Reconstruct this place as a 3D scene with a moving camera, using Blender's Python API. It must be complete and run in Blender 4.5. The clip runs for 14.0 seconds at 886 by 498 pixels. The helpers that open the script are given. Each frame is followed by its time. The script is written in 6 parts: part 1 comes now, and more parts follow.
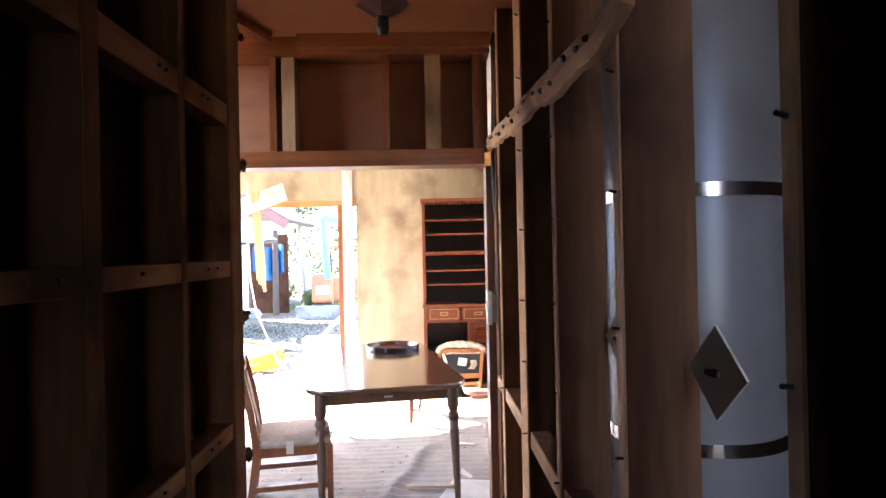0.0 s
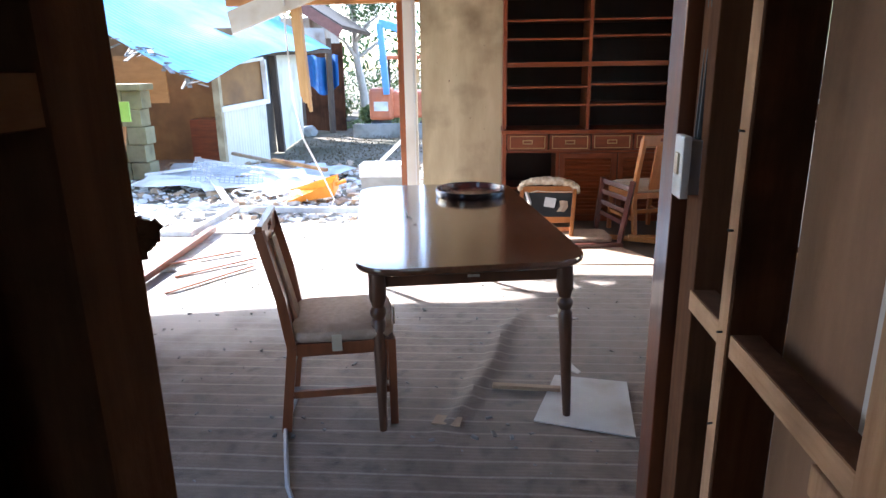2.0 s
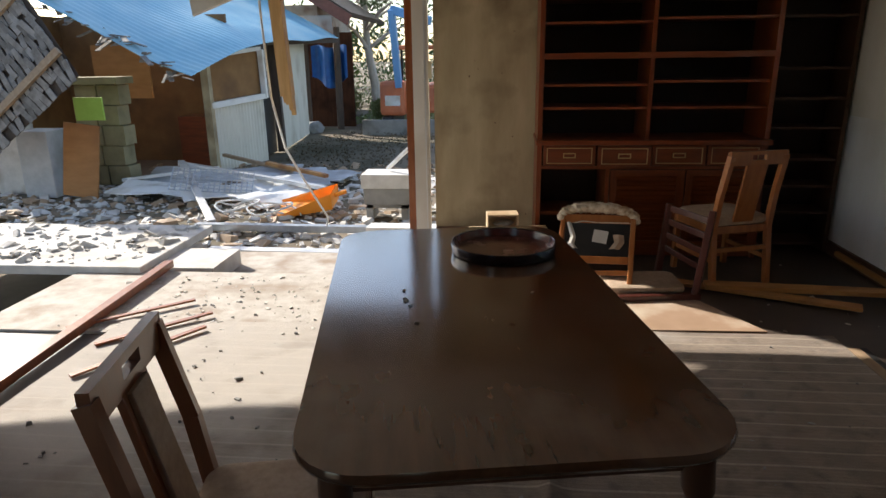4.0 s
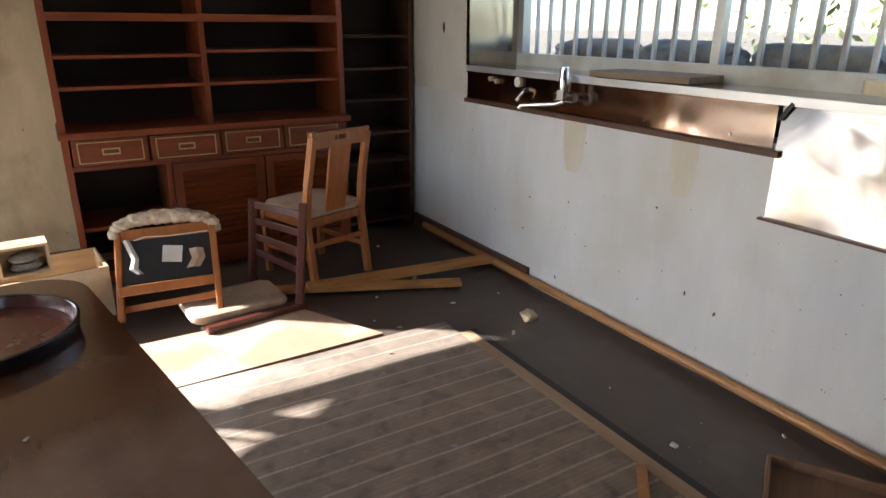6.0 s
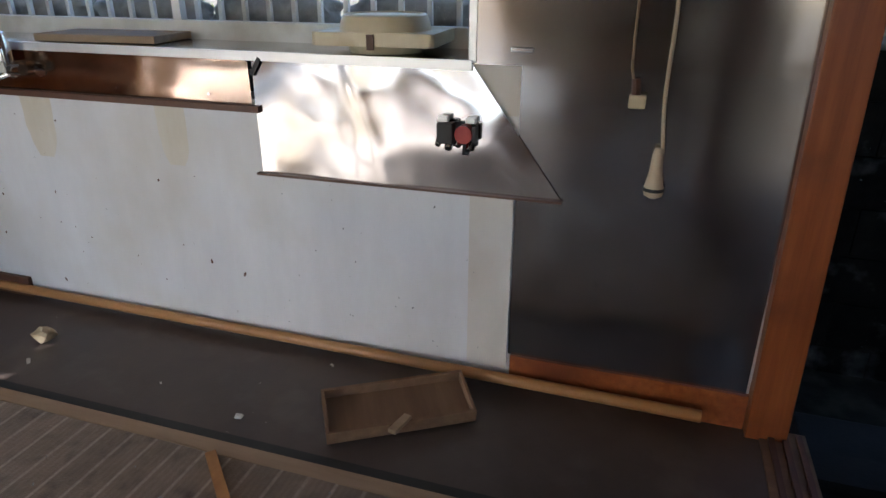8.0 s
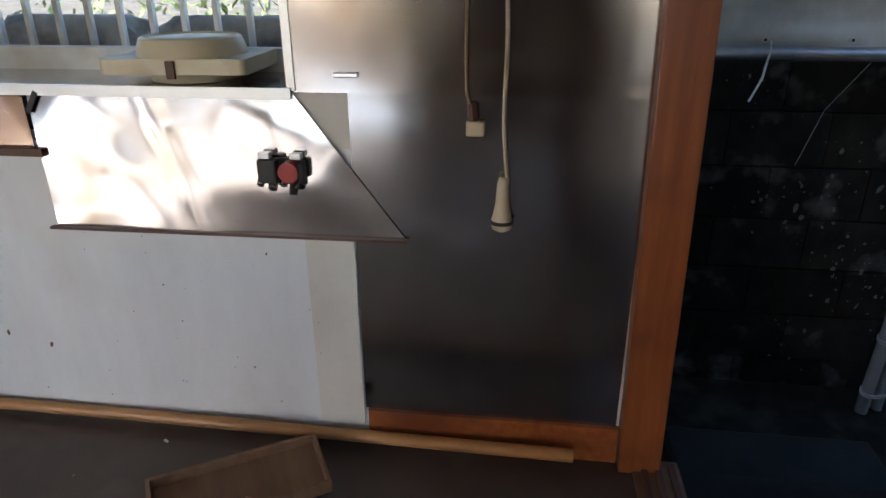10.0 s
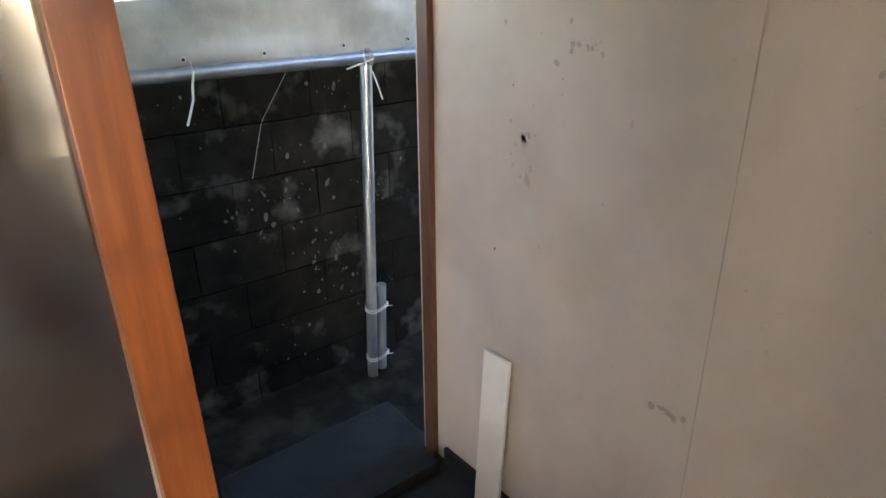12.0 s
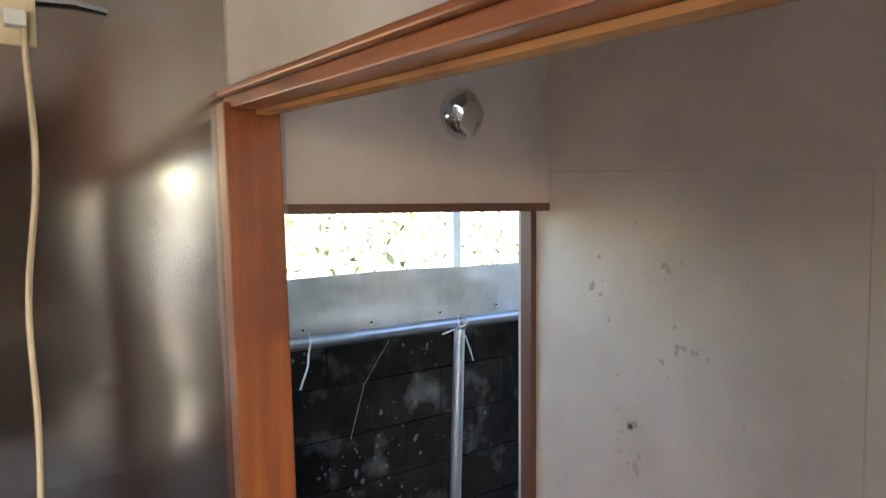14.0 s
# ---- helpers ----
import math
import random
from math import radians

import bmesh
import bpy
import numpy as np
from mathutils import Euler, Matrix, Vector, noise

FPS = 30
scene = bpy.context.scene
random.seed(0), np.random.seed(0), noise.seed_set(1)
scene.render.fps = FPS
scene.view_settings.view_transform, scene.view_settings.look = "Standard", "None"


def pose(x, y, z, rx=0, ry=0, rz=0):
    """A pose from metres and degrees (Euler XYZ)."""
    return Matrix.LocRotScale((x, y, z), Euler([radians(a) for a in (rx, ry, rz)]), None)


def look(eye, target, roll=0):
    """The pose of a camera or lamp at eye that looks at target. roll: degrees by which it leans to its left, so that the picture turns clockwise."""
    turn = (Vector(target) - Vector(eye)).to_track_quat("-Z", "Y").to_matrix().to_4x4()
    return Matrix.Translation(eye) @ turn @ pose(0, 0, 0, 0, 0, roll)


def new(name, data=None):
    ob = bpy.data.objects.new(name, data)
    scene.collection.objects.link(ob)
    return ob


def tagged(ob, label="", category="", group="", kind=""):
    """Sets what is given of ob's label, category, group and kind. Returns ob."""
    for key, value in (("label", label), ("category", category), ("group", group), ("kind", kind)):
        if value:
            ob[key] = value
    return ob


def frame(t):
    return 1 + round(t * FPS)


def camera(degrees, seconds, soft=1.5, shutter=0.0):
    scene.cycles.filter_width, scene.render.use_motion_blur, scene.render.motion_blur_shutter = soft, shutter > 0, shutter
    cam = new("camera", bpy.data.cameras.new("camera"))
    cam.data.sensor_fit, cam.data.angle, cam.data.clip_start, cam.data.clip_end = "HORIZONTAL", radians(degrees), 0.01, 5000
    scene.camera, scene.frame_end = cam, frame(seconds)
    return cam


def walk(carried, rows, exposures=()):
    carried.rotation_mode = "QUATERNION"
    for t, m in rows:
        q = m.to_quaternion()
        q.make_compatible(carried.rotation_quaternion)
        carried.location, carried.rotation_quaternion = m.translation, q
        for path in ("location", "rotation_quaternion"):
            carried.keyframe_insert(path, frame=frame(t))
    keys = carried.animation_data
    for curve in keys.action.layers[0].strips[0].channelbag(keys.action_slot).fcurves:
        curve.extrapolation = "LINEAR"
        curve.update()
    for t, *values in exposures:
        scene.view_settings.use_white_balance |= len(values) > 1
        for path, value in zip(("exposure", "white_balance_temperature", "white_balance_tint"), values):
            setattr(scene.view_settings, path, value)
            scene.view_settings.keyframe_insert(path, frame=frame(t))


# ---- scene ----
cam = camera(69.0, 14.0)
PATH = [
    (0, (0.448, 0.522, 1.479), (0.499, 2.521, 1.486), -1.2),
    (0.5, (0.367, 0.77, 1.444), (0.315, 2.757, 1.224), -1.1),
    (1, (0.328, 1.071, 1.417), (0.237, 3.027, 1.013), -1.0),
    (1.5, (0.273, 1.473, 1.449), (0.161, 3.405, 0.942), -1.0),
    (2, (0.262, 1.803, 1.465), (0.125, 3.722, 0.916), -0.9),
    (2.5, (0.211, 2.173, 1.477), (0.049, 4.087, 0.919), -0.7),
    (2.7, (0.182, 2.295, 1.492), (-0.007, 4.204, 0.925), -0.9),
    (4.8, (0.153, 3.56, 1.441), (-0.008, 5.469, 0.867), -0.5),
    (5, (0.164, 3.636, 1.436), (0.198, 5.554, 0.869), -0.2),
    (5.5, (0.264, 3.841, 1.429), (0.836, 5.666, 0.843), 0.2),
    (6, (0.398, 3.943, 1.42), (1.366, 5.566, 0.765), 0.3),
    (6.5, (0.498, 3.938, 1.446), (1.805, 5.278, 0.742), 0.2),
    (7, (0.516, 3.984, 1.418), (2.1, 4.982, 0.715), 0.3),
    (7.5, (0.535, 3.969, 1.421), (2.248, 4.665, 0.657), 0.1),
    (7.7, (0.547, 3.952, 1.442), (2.277, 4.584, 0.663), 0.1),
    (9.8, (0.8, 3.894, 1.474), (2.617, 4.2, 0.697), -0.3),
    (10, (0.858, 3.836, 1.475), (2.685, 4.082, 0.698), -0.3),
    (10.5, (0.984, 3.768, 1.468), (2.822, 3.654, 0.69), 0.0),
    (11, (1.061, 3.768, 1.49), (2.795, 3.139, 0.717), 0.0),
    (11.5, (1.088, 3.75, 1.492), (2.628, 2.736, 0.717), -0.2),
    (12, (1.103, 3.749, 1.519), (2.536, 2.592, 0.741), -0.5),
    (12.5, (1.108, 3.794, 1.624), (2.54, 2.624, 0.862), -0.4),
    (13, (1.112, 3.879, 1.701), (2.614, 2.68, 1.15), -0.5),
    (13.5, (1.102, 3.914, 1.736), (2.672, 2.711, 1.441), -0.6),
    (14, (1.124, 3.946, 1.74), (2.769, 2.815, 1.61), -0.5),
]
EXPO = [(0, 4.5, 6000, 19), (1.0, 4.25, 5650, 17), (1.5, 3.8, 5600, 15), (2.1, 2.7, 5700, 13), (2.7, 1.9, 6500, 10), (4.8, 0.8, 6700, 11), (5.1, 1.0, 6700, 11), (5.5, 2.25, 6600, 12), (6.0, 2.3, 6100, 12), (7.0, 2.1, 5700, 12), (7.7, 2.15, 5700, 12), (10.0, 2.1, 5750, 12), (10.5, 2.4, 5800, 11), (11.0, 3.8, 6600, 13), (11.5, 4.0, 6550, 12), (12.0, 3.95, 6700, 9), (13.0, 3.7, 6300, 9), (14.0, 3.75, 6050, 9)]
walk(cam, [(t, look(eye, target, roll)) for t, eye, target, roll in PATH], EXPO)

# ---- light ----
SUN_EL, SUN_AZ = 30.0, -51.8
world = bpy.data.worlds.new("sky")
scene.world = world
world.use_nodes = True
wn = world.node_tree.nodes
sky = wn.new("ShaderNodeTexSky")
sky.sky_type = "NISHITA"
sky.sun_disc = False
sky.sun_elevation, sky.sun_rotation = radians(SUN_EL), radians(SUN_AZ)
world.node_tree.links.new(sky.outputs[0], wn["Background"].inputs[0])
wn["Background"].inputs[1].default_value = 0.15
sun_data = bpy.data.lights.new("sun", "SUN")
sun_data.energy, sun_data.angle, sun_data.color = 4.5, radians(0.53), (1.0, 0.94, 0.85)
sun = new("sun", sun_data)
sx, sy = math.sin(radians(SUN_AZ)), math.cos(radians(SUN_AZ))
sun.matrix_world = look((sx * 20, sy * 20, 20 * math.tan(radians(SUN_EL))), (0, 0, 0))


# ---- materials ----
def mat(name, c1, c2, scale=(8, 8, 8), rough=(0.6, 0.85), metal=0.0, bump=0.15, stain=None, stain_scale=1.2, stain_edge=(0.5, 0.7), fine=60.0, spec=0.5, coat=0.0, random_shade=0.0, world=False, soft_bump=False):
    m = bpy.data.materials.new(name)
    m.use_nodes = True
    n, l = m.node_tree.nodes, m.node_tree.links
    b = n["Principled BSDF"]
    tc, mp = n.new("ShaderNodeTexCoord"), n.new("ShaderNodeMapping")
    mp.inputs["Scale"].default_value = scale
    co = n.new("ShaderNodeNewGeometry").outputs["Position"] if world else tc.outputs["Object"]
    l.new(co, mp.inputs[0])
    n1 = n.new("ShaderNodeTexNoise")
    n1.inputs["Scale"].default_value, n1.inputs["Detail"].default_value, n1.inputs["Roughness"].default_value = 1.0, 8, 0.62
    l.new(mp.outputs[0], n1.inputs["Vector"])
    r1 = n.new("ShaderNodeValToRGB")
    r1.color_ramp.elements[0].position, r1.color_ramp.elements[1].position = 0.3, 0.7
    r1.color_ramp.elements[0].color, r1.color_ramp.elements[1].color = (*c1, 1), (*c2, 1)
    l.new(n1.outputs[0], r1.inputs[0])
    col = r1.outputs[0]
    if stain:
        n2 = n.new("ShaderNodeTexNoise")
        n2.inputs["Scale"].default_value, n2.inputs["Detail"].default_value = stain_scale, 7
        l.new(co, n2.inputs["Vector"])
        r2 = n.new("ShaderNodeMapRange")
        r2.inputs[1].default_value, r2.inputs[2].default_value = stain_edge
        l.new(n2.outputs[0], r2.inputs[0])
        mx = n.new("ShaderNodeMix")
        mx.data_type = "RGBA"
        l.new(r2.outputs[0], mx.inputs[0])
        l.new(col, mx.inputs[6])
        mx.inputs[7].default_value = (*stain, 1)
        col = mx.outputs[2]
    if random_shade:
        oi, mr = n.new("ShaderNodeObjectInfo"), n.new("ShaderNodeMapRange")
        mr.inputs[3].default_value, mr.inputs[4].default_value = 1 - random_shade, 1 + random_shade
        l.new(oi.outputs["Random"], mr.inputs[0])
        hs = n.new("ShaderNodeHueSaturation")
        l.new(mr.outputs[0], hs.inputs["Value"])
        l.new(col, hs.inputs["Color"])
        col = hs.outputs[0]
    l.new(col, b.inputs["Base Color"])
    nf = n.new("ShaderNodeTexNoise")
    nf.inputs["Scale"].default_value, nf.inputs["Detail"].default_value = fine, 4
    l.new(co, nf.inputs["Vector"])
    rr = n.new("ShaderNodeMapRange")
    rr.inputs[3].default_value, rr.inputs[4].default_value = rough
    l.new(n1.outputs[0], rr.inputs[0])
    l.new(rr.outputs[0], b.inputs["Roughness"])
    b.inputs["Metallic"].default_value = metal
    b.inputs["Specular IOR Level"].default_value = spec
    b.inputs["Coat Weight"].default_value = coat
    b.inputs["Coat Roughness"].default_value = 0.12
    if bump:
        bp, ad = n.new("ShaderNodeBump"), n.new("ShaderNodeMath")
        bp.inputs["Strength"].default_value, bp.inputs["Distance"].default_value = bump, 0.004
        l.new(nf.outputs[0], ad.inputs[0])
        if soft_bump:
            nf.inputs["Detail"].default_value, bp.inputs["Distance"].default_value = 1.0, 0.03
            ad.inputs[1].default_value = 0.0
        else:
            l.new(n1.outputs[0], ad.inputs[1])
        l.new(ad.outputs[0], bp.inputs["Height"])
        l.new(bp.outputs[0], b.inputs["Normal"])
    return m


M = {
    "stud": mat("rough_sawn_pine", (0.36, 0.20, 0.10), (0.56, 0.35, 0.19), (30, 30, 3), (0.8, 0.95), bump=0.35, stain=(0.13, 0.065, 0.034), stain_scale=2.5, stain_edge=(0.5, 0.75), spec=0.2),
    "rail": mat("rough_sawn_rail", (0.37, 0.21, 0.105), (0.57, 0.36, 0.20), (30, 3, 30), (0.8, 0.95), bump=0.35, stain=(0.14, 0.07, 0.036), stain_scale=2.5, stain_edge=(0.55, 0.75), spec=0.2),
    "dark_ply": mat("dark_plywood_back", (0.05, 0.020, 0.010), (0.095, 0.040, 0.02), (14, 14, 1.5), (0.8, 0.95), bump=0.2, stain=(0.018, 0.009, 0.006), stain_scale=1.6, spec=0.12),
    "red_ply": mat("reddish_plywood", (0.30, 0.10, 0.038), (0.42, 0.16, 0.06), (4, 4, 18), (0.5, 0.75), bump=0.1, stain=(0.22, 0.08, 0.035)),
    "orange": mat("varnished_orange_wood", (0.19, 0.048, 0.012), (0.32, 0.098, 0.026), (30, 30, 1.6), (0.25, 0.45), bump=0.1, stain=(0.15, 0.042, 0.014), stain_scale=3, coat=0.25),
    "orange_h": mat("varnished_orange_wood_rail", (0.23, 0.062, 0.016), (0.38, 0.125, 0.035), (1.6, 30, 30), (0.25, 0.45), bump=0.1, stain=(0.15, 0.042, 0.014), stain_scale=3, coat=0.25),
    "new_wood": mat("pale_new_timber", (0.42, 0.19, 0.055), (0.58, 0.30, 0.10), (3, 24, 24), (0.5, 0.7), bump=0.1, stain=(0.30, 0.13, 0.045), stain_scale=4),
    "crate_wood": mat("pale_bare_crate_wood", (0.46, 0.33, 0.19), (0.62, 0.48, 0.31), (3, 24, 24), (0.55, 0.75), bump=0.1, stain=(0.34, 0.22, 0.12), stain_scale=4),
    "brass": mat("dull_brass", (0.50, 0.34, 0.16), (0.62, 0.44, 0.22), (20, 20, 20), (0.35, 0.5), metal=0.4, bump=0.02),
    "jamb_dark": mat("dark_varnished_jamb", (0.10, 0.030, 0.012), (0.19, 0.058, 0.02), (30, 30, 1.6), (0.3, 0.5), bump=0.1, stain=(0.07, 0.024, 0.012), stain_scale=3, coat=0.15),
    "broken_wood": mat("splintered_pale_timber", (0.50, 0.29, 0.11), (0.70, 0.45, 0.2), (24, 24, 3), (0.6, 0.8), bump=0.25),
    "cabinet": mat("reddish_brown_cabinet_wood", (0.125, 0.024, 0.006), (0.25, 0.056, 0.012), (3, 24, 24), (0.3, 0.5), bump=0.1, coat=0.15),
    "cabinet_v": mat("reddish_brown_cabinet_wood_upright", (0.125, 0.024, 0.006), (0.25, 0.056, 0.012), (24, 24, 3), (0.3, 0.5), bump=0.1, coat=0.15),
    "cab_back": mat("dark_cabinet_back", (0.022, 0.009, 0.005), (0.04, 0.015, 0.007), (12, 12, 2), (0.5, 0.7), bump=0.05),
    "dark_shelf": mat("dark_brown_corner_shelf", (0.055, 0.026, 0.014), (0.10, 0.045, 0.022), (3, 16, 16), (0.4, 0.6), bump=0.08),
    "table": mat("dark_varnished_table_top", (0.08, 0.032, 0.015), (0.145, 0.063, 0.03), (16, 1.6, 16), (0.10, 0.22), bump=0.015, stain=(0.24, 0.16, 0.115), stain_scale=2.8, stain_edge=(0.46, 0.9), coat=1.0),
    "table_leg": mat("dark_turned_wood", (0.07, 0.028, 0.013), (0.13, 0.052, 0.024), (18, 18, 2), (0.3, 0.5), bump=0.05, coat=0.2),
    "chair": mat("warm_beech_chair_wood", (0.30, 0.098, 0.024), (0.44, 0.165, 0.045), (20, 20, 3), (0.28, 0.45), bump=0.06, coat=0.25),
    "seat": mat("beige_fabric_seat", (0.42, 0.31, 0.22), (0.55, 0.42, 0.31), (40, 40, 40), (0.75, 0.95), bump=0.2, stain=(0.30, 0.21, 0.14), stain_scale=4, fine=300),
    "tape": mat("translucent_packing_tape", (0.55, 0.47, 0.33), (0.62, 0.54, 0.40), (20, 20, 20), (0.15, 0.3), bump=0.05),
    "fur": mat("worn_patterned_cover", (0.30, 0.19, 0.10), (0.75, 0.66, 0.52), (22, 22, 22), (0.7, 0.9), bump=0.3),
    "mahog": mat("dark_red_mahogany", (0.06, 0.014, 0.010), (0.11, 0.03, 0.02), (20, 20, 3), (0.25, 0.45), bump=0.05, coat=0.3),
    "tray_out": mat("black_lacquer", (0.010, 0.008, 0.010), (0.02, 0.014, 0.016), (9, 9, 9), (0.15, 0.3), bump=0.02, coat=0.5),
    "tray_in": mat("dark_red_lacquer", (0.09, 0.018, 0.012), (0.15, 0.03, 0.02), (9, 9, 9), (0.16, 0.35), bump=0.02, stain=(0.17, 0.08, 0.06), stain_scale=6, coat=0.4),
    "plaster": mat("aged_cream_wall", (0.37, 0.295, 0.18), (0.52, 0.43, 0.28), (5, 5, 1.2), (0.75, 0.9), bump=0.08, stain=(0.115, 0.075, 0.038), stain_scale=1.9, stain_edge=(0.50, 0.78)),
    "white_wall": mat("off_white_board", (0.58, 0.545, 0.49), (0.68, 0.645, 0.59), (3, 3, 1), (0.45, 0.65), bump=0.06, stain=(0.44, 0.375, 0.29), stain_scale=1.5, stain_edge=(0.52, 0.85)),
    "blue_white": mat("white_backing_board", (0.62, 0.62, 0.635), (0.73, 0.735, 0.75), (4, 4, 1), (0.45, 0.65), bump=0.06, stain=(0.55, 0.51, 0.44), stain_scale=1.6, stain_edge=(0.5, 0.85)),
    "stained": mat("greasy_taupe_wall", (0.42, 0.355, 0.30), (0.50, 0.43, 0.365), (2, 2, 0.8), (0.55, 0.75), bump=0.05, stain=(0.33, 0.27, 0.225), stain_scale=1.8, stain_edge=(0.48, 0.8)),
    "steel": mat("grimy_stainless_sheet", (0.66, 0.63, 0.60), (0.80, 0.77, 0.74), (3, 3, 3), (0.07, 0.18), metal=1.0, bump=0.5, stain=(0.52, 0.44, 0.33), stain_scale=3.4, stain_edge=(0.5, 0.75), fine=3.2, soft_bump=True),
    "steel_dark": mat("dull_smoked_steel_sheet", (0.40, 0.38, 0.36), (0.53, 0.51, 0.49), (2.5, 2.5, 2.5), (0.09, 0.21), metal=1.0, bump=0.4, stain=(0.32, 0.25, 0.20), stain_scale=1.7, stain_edge=(0.45, 0.75), fine=2.4, soft_bump=True),
    # plain stainless whose brown reflection is painted into the base colour
    "steel_brown": mat("steel_with_brown_reflection", (0.36, 0.24, 0.165), (0.50, 0.36, 0.26), (3, 3, 3), (0.09, 0.2), metal=1.0, bump=0.4, stain=(0.16, 0.09, 0.06), stain_scale=2.0, fine=3.5, soft_bump=True),
    "chrome": mat("chrome", (0.75, 0.75, 0.76), (0.82, 0.82, 0.83), (20, 20, 20), (0.06, 0.16), metal=1.0, bump=0.0),
    "alu": mat("dull_aluminium", (0.60, 0.60, 0.60), (0.70, 0.70, 0.70), (6, 6, 6), (0.35, 0.5), metal=0.8, bump=0.05),
    "galv": mat("galvanised_pipe", (0.36, 0.39, 0.43), (0.48, 0.51, 0.55), (14, 14, 14), (0.3, 0.5), metal=0.85, bump=0.04),
    "tank": mat("grey_brown_tank_enamel", (0.15, 0.125, 0.115), (0.20, 0.168, 0.155), (3, 3, 1), (0.3, 0.45), bump=0.03, stain=(0.11, 0.09, 0.082), stain_scale=2),
    "zinc": mat("iridescent_zinc_plate", (0.62, 0.50, 0.32), (0.45, 0.52, 0.50), (16, 16, 16), (0.25, 0.4), metal=0.25, bump=0.05, stain=(0.62, 0.40, 0.42), stain_scale=9),
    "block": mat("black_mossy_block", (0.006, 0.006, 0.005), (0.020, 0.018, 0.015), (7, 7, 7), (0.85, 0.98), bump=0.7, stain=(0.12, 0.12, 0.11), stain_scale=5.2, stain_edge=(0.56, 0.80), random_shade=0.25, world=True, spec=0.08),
    "lichen": mat("pale_grey_lichen", (0.05, 0.055, 0.053), (0.13, 0.14, 0.135), (30, 30, 30), (0.8, 0.95), bump=0.2),
    "smudge": mat("grey_grease_smudge", (0.27, 0.225, 0.19), (0.35, 0.30, 0.255), (14, 14, 5), (0.55, 0.75), bump=0.0),
    "dirty_sheet": mat("dirty_milky_plastic_sheet", (0.40, 0.41, 0.37), (0.58, 0.58, 0.54), (5, 5, 2), (0.3, 0.5), bump=0.2, stain=(0.24, 0.24, 0.19), stain_scale=3.2, stain_edge=(0.46, 0.75)),
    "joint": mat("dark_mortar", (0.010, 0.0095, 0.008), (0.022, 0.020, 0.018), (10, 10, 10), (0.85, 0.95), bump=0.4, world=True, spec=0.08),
    "concrete": mat("grey_concrete", (0.24, 0.235, 0.22), (0.34, 0.33, 0.31), (6, 6, 6), (0.8, 0.95), bump=0.4, stain=(0.15, 0.145, 0.13), stain_scale=3),
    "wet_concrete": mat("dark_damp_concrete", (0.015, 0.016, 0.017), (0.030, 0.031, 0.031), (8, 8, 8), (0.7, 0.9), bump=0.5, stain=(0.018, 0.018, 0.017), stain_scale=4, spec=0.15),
    "white_slab": mat("dusty_white_slab", (0.50, 0.48, 0.45), (0.66, 0.64, 0.60), (7, 7, 7), (0.8, 0.95), bump=0.5, stain=(0.38, 0.34, 0.28), stain_scale=3, stain_edge=(0.5, 0.75)),
    "dust_floor": mat("dust_covered_floor", (0.36, 0.31, 0.26), (0.56, 0.53, 0.48), (9, 9, 9), (0.75, 0.95), bump=0.5, stain=(0.27, 0.20, 0.14), stain_scale=3.2, stain_edge=(0.5, 0.72)),
    "lino": mat("worn_dark_linoleum", (0.060, 0.044, 0.036), (0.095, 0.071, 0.058), (4, 4, 4), (0.32, 0.6), bump=0.1, stain=(0.15, 0.12, 0.10), stain_scale=3.4, stain_edge=(0.55, 0.85)),
    "tan_board": mat("tan_underlay_board", (0.36, 0.235, 0.155), (0.46, 0.315, 0.22), (3, 3, 3), (0.5, 0.75), bump=0.1, stain=(0.55, 0.46, 0.36), stain_scale=3),
    "wood_floor": mat("old_floorboards", (0.16, 0.09, 0.05), (0.25, 0.15, 0.085), (20, 2, 20), (0.6, 0.85), bump=0.2, stain=(0.10, 0.065, 0.04)),
    "dirt": mat("bare_dirt", (0.115, 0.088, 0.055), (0.22, 0.175, 0.12), (3, 3, 3), (0.9, 1.0), bump=0.7, stain=(0.07, 0.062, 0.03), stain_scale=0.7, stain_edge=(0.42, 0.66), fine=25),
    "shed_cream": mat("cream_corrugated_sheet", (0.62, 0.60, 0.52), (0.72, 0.70, 0.62), (4, 4, 1), (0.5, 0.7), bump=0.05, stain=(0.50, 0.46, 0.37), stain_scale=1.5),
    "shed_brown": mat("brown_interior_board", (0.20, 0.10, 0.035), (0.30, 0.16, 0.06), (3, 3, 3), (0.7, 0.9), bump=0.1, stain=(0.14, 0.07, 0.03)),
    "tan_panel": mat("tan_plywood_panel", (0.36, 0.155, 0.045), (0.47, 0.22, 0.075), (3, 3, 12), (0.55, 0.75), bump=0.05, stain=(0.27, 0.11, 0.035)),
    "blue_roof": mat("sky_blue_metal_roof", (0.17, 0.42, 0.58), (0.27, 0.53, 0.66), (3, 3, 3), (0.4, 0.6), bump=0.05, stain=(0.40, 0.60, 0.68), stain_scale=1.0, stain_edge=(0.42, 0.75)),
    "tarp": mat("deep_blue_tarpaulin", (0.01, 0.09, 0.34), (0.02, 0.15, 0.46), (5, 5, 5), (0.4, 0.6), bump=0.2),
    "shingle": mat("weathered_grey_shingle", (0.15, 0.135, 0.12), (0.30, 0.28, 0.26), (10, 10, 10), (0.85, 1.0), bump=0.4, random_shade=0.35, world=True),
    "old_dark": mat("dark_weathered_timber", (0.055, 0.04, 0.03), (0.11, 0.08, 0.06), (16, 16, 3), (0.8, 0.95), bump=0.3),
    "fascia": mat("red_brown_fascia", (0.16, 0.055, 0.035), (0.24, 0.09, 0.06), (8, 8, 8), (0.6, 0.8), bump=0.1),
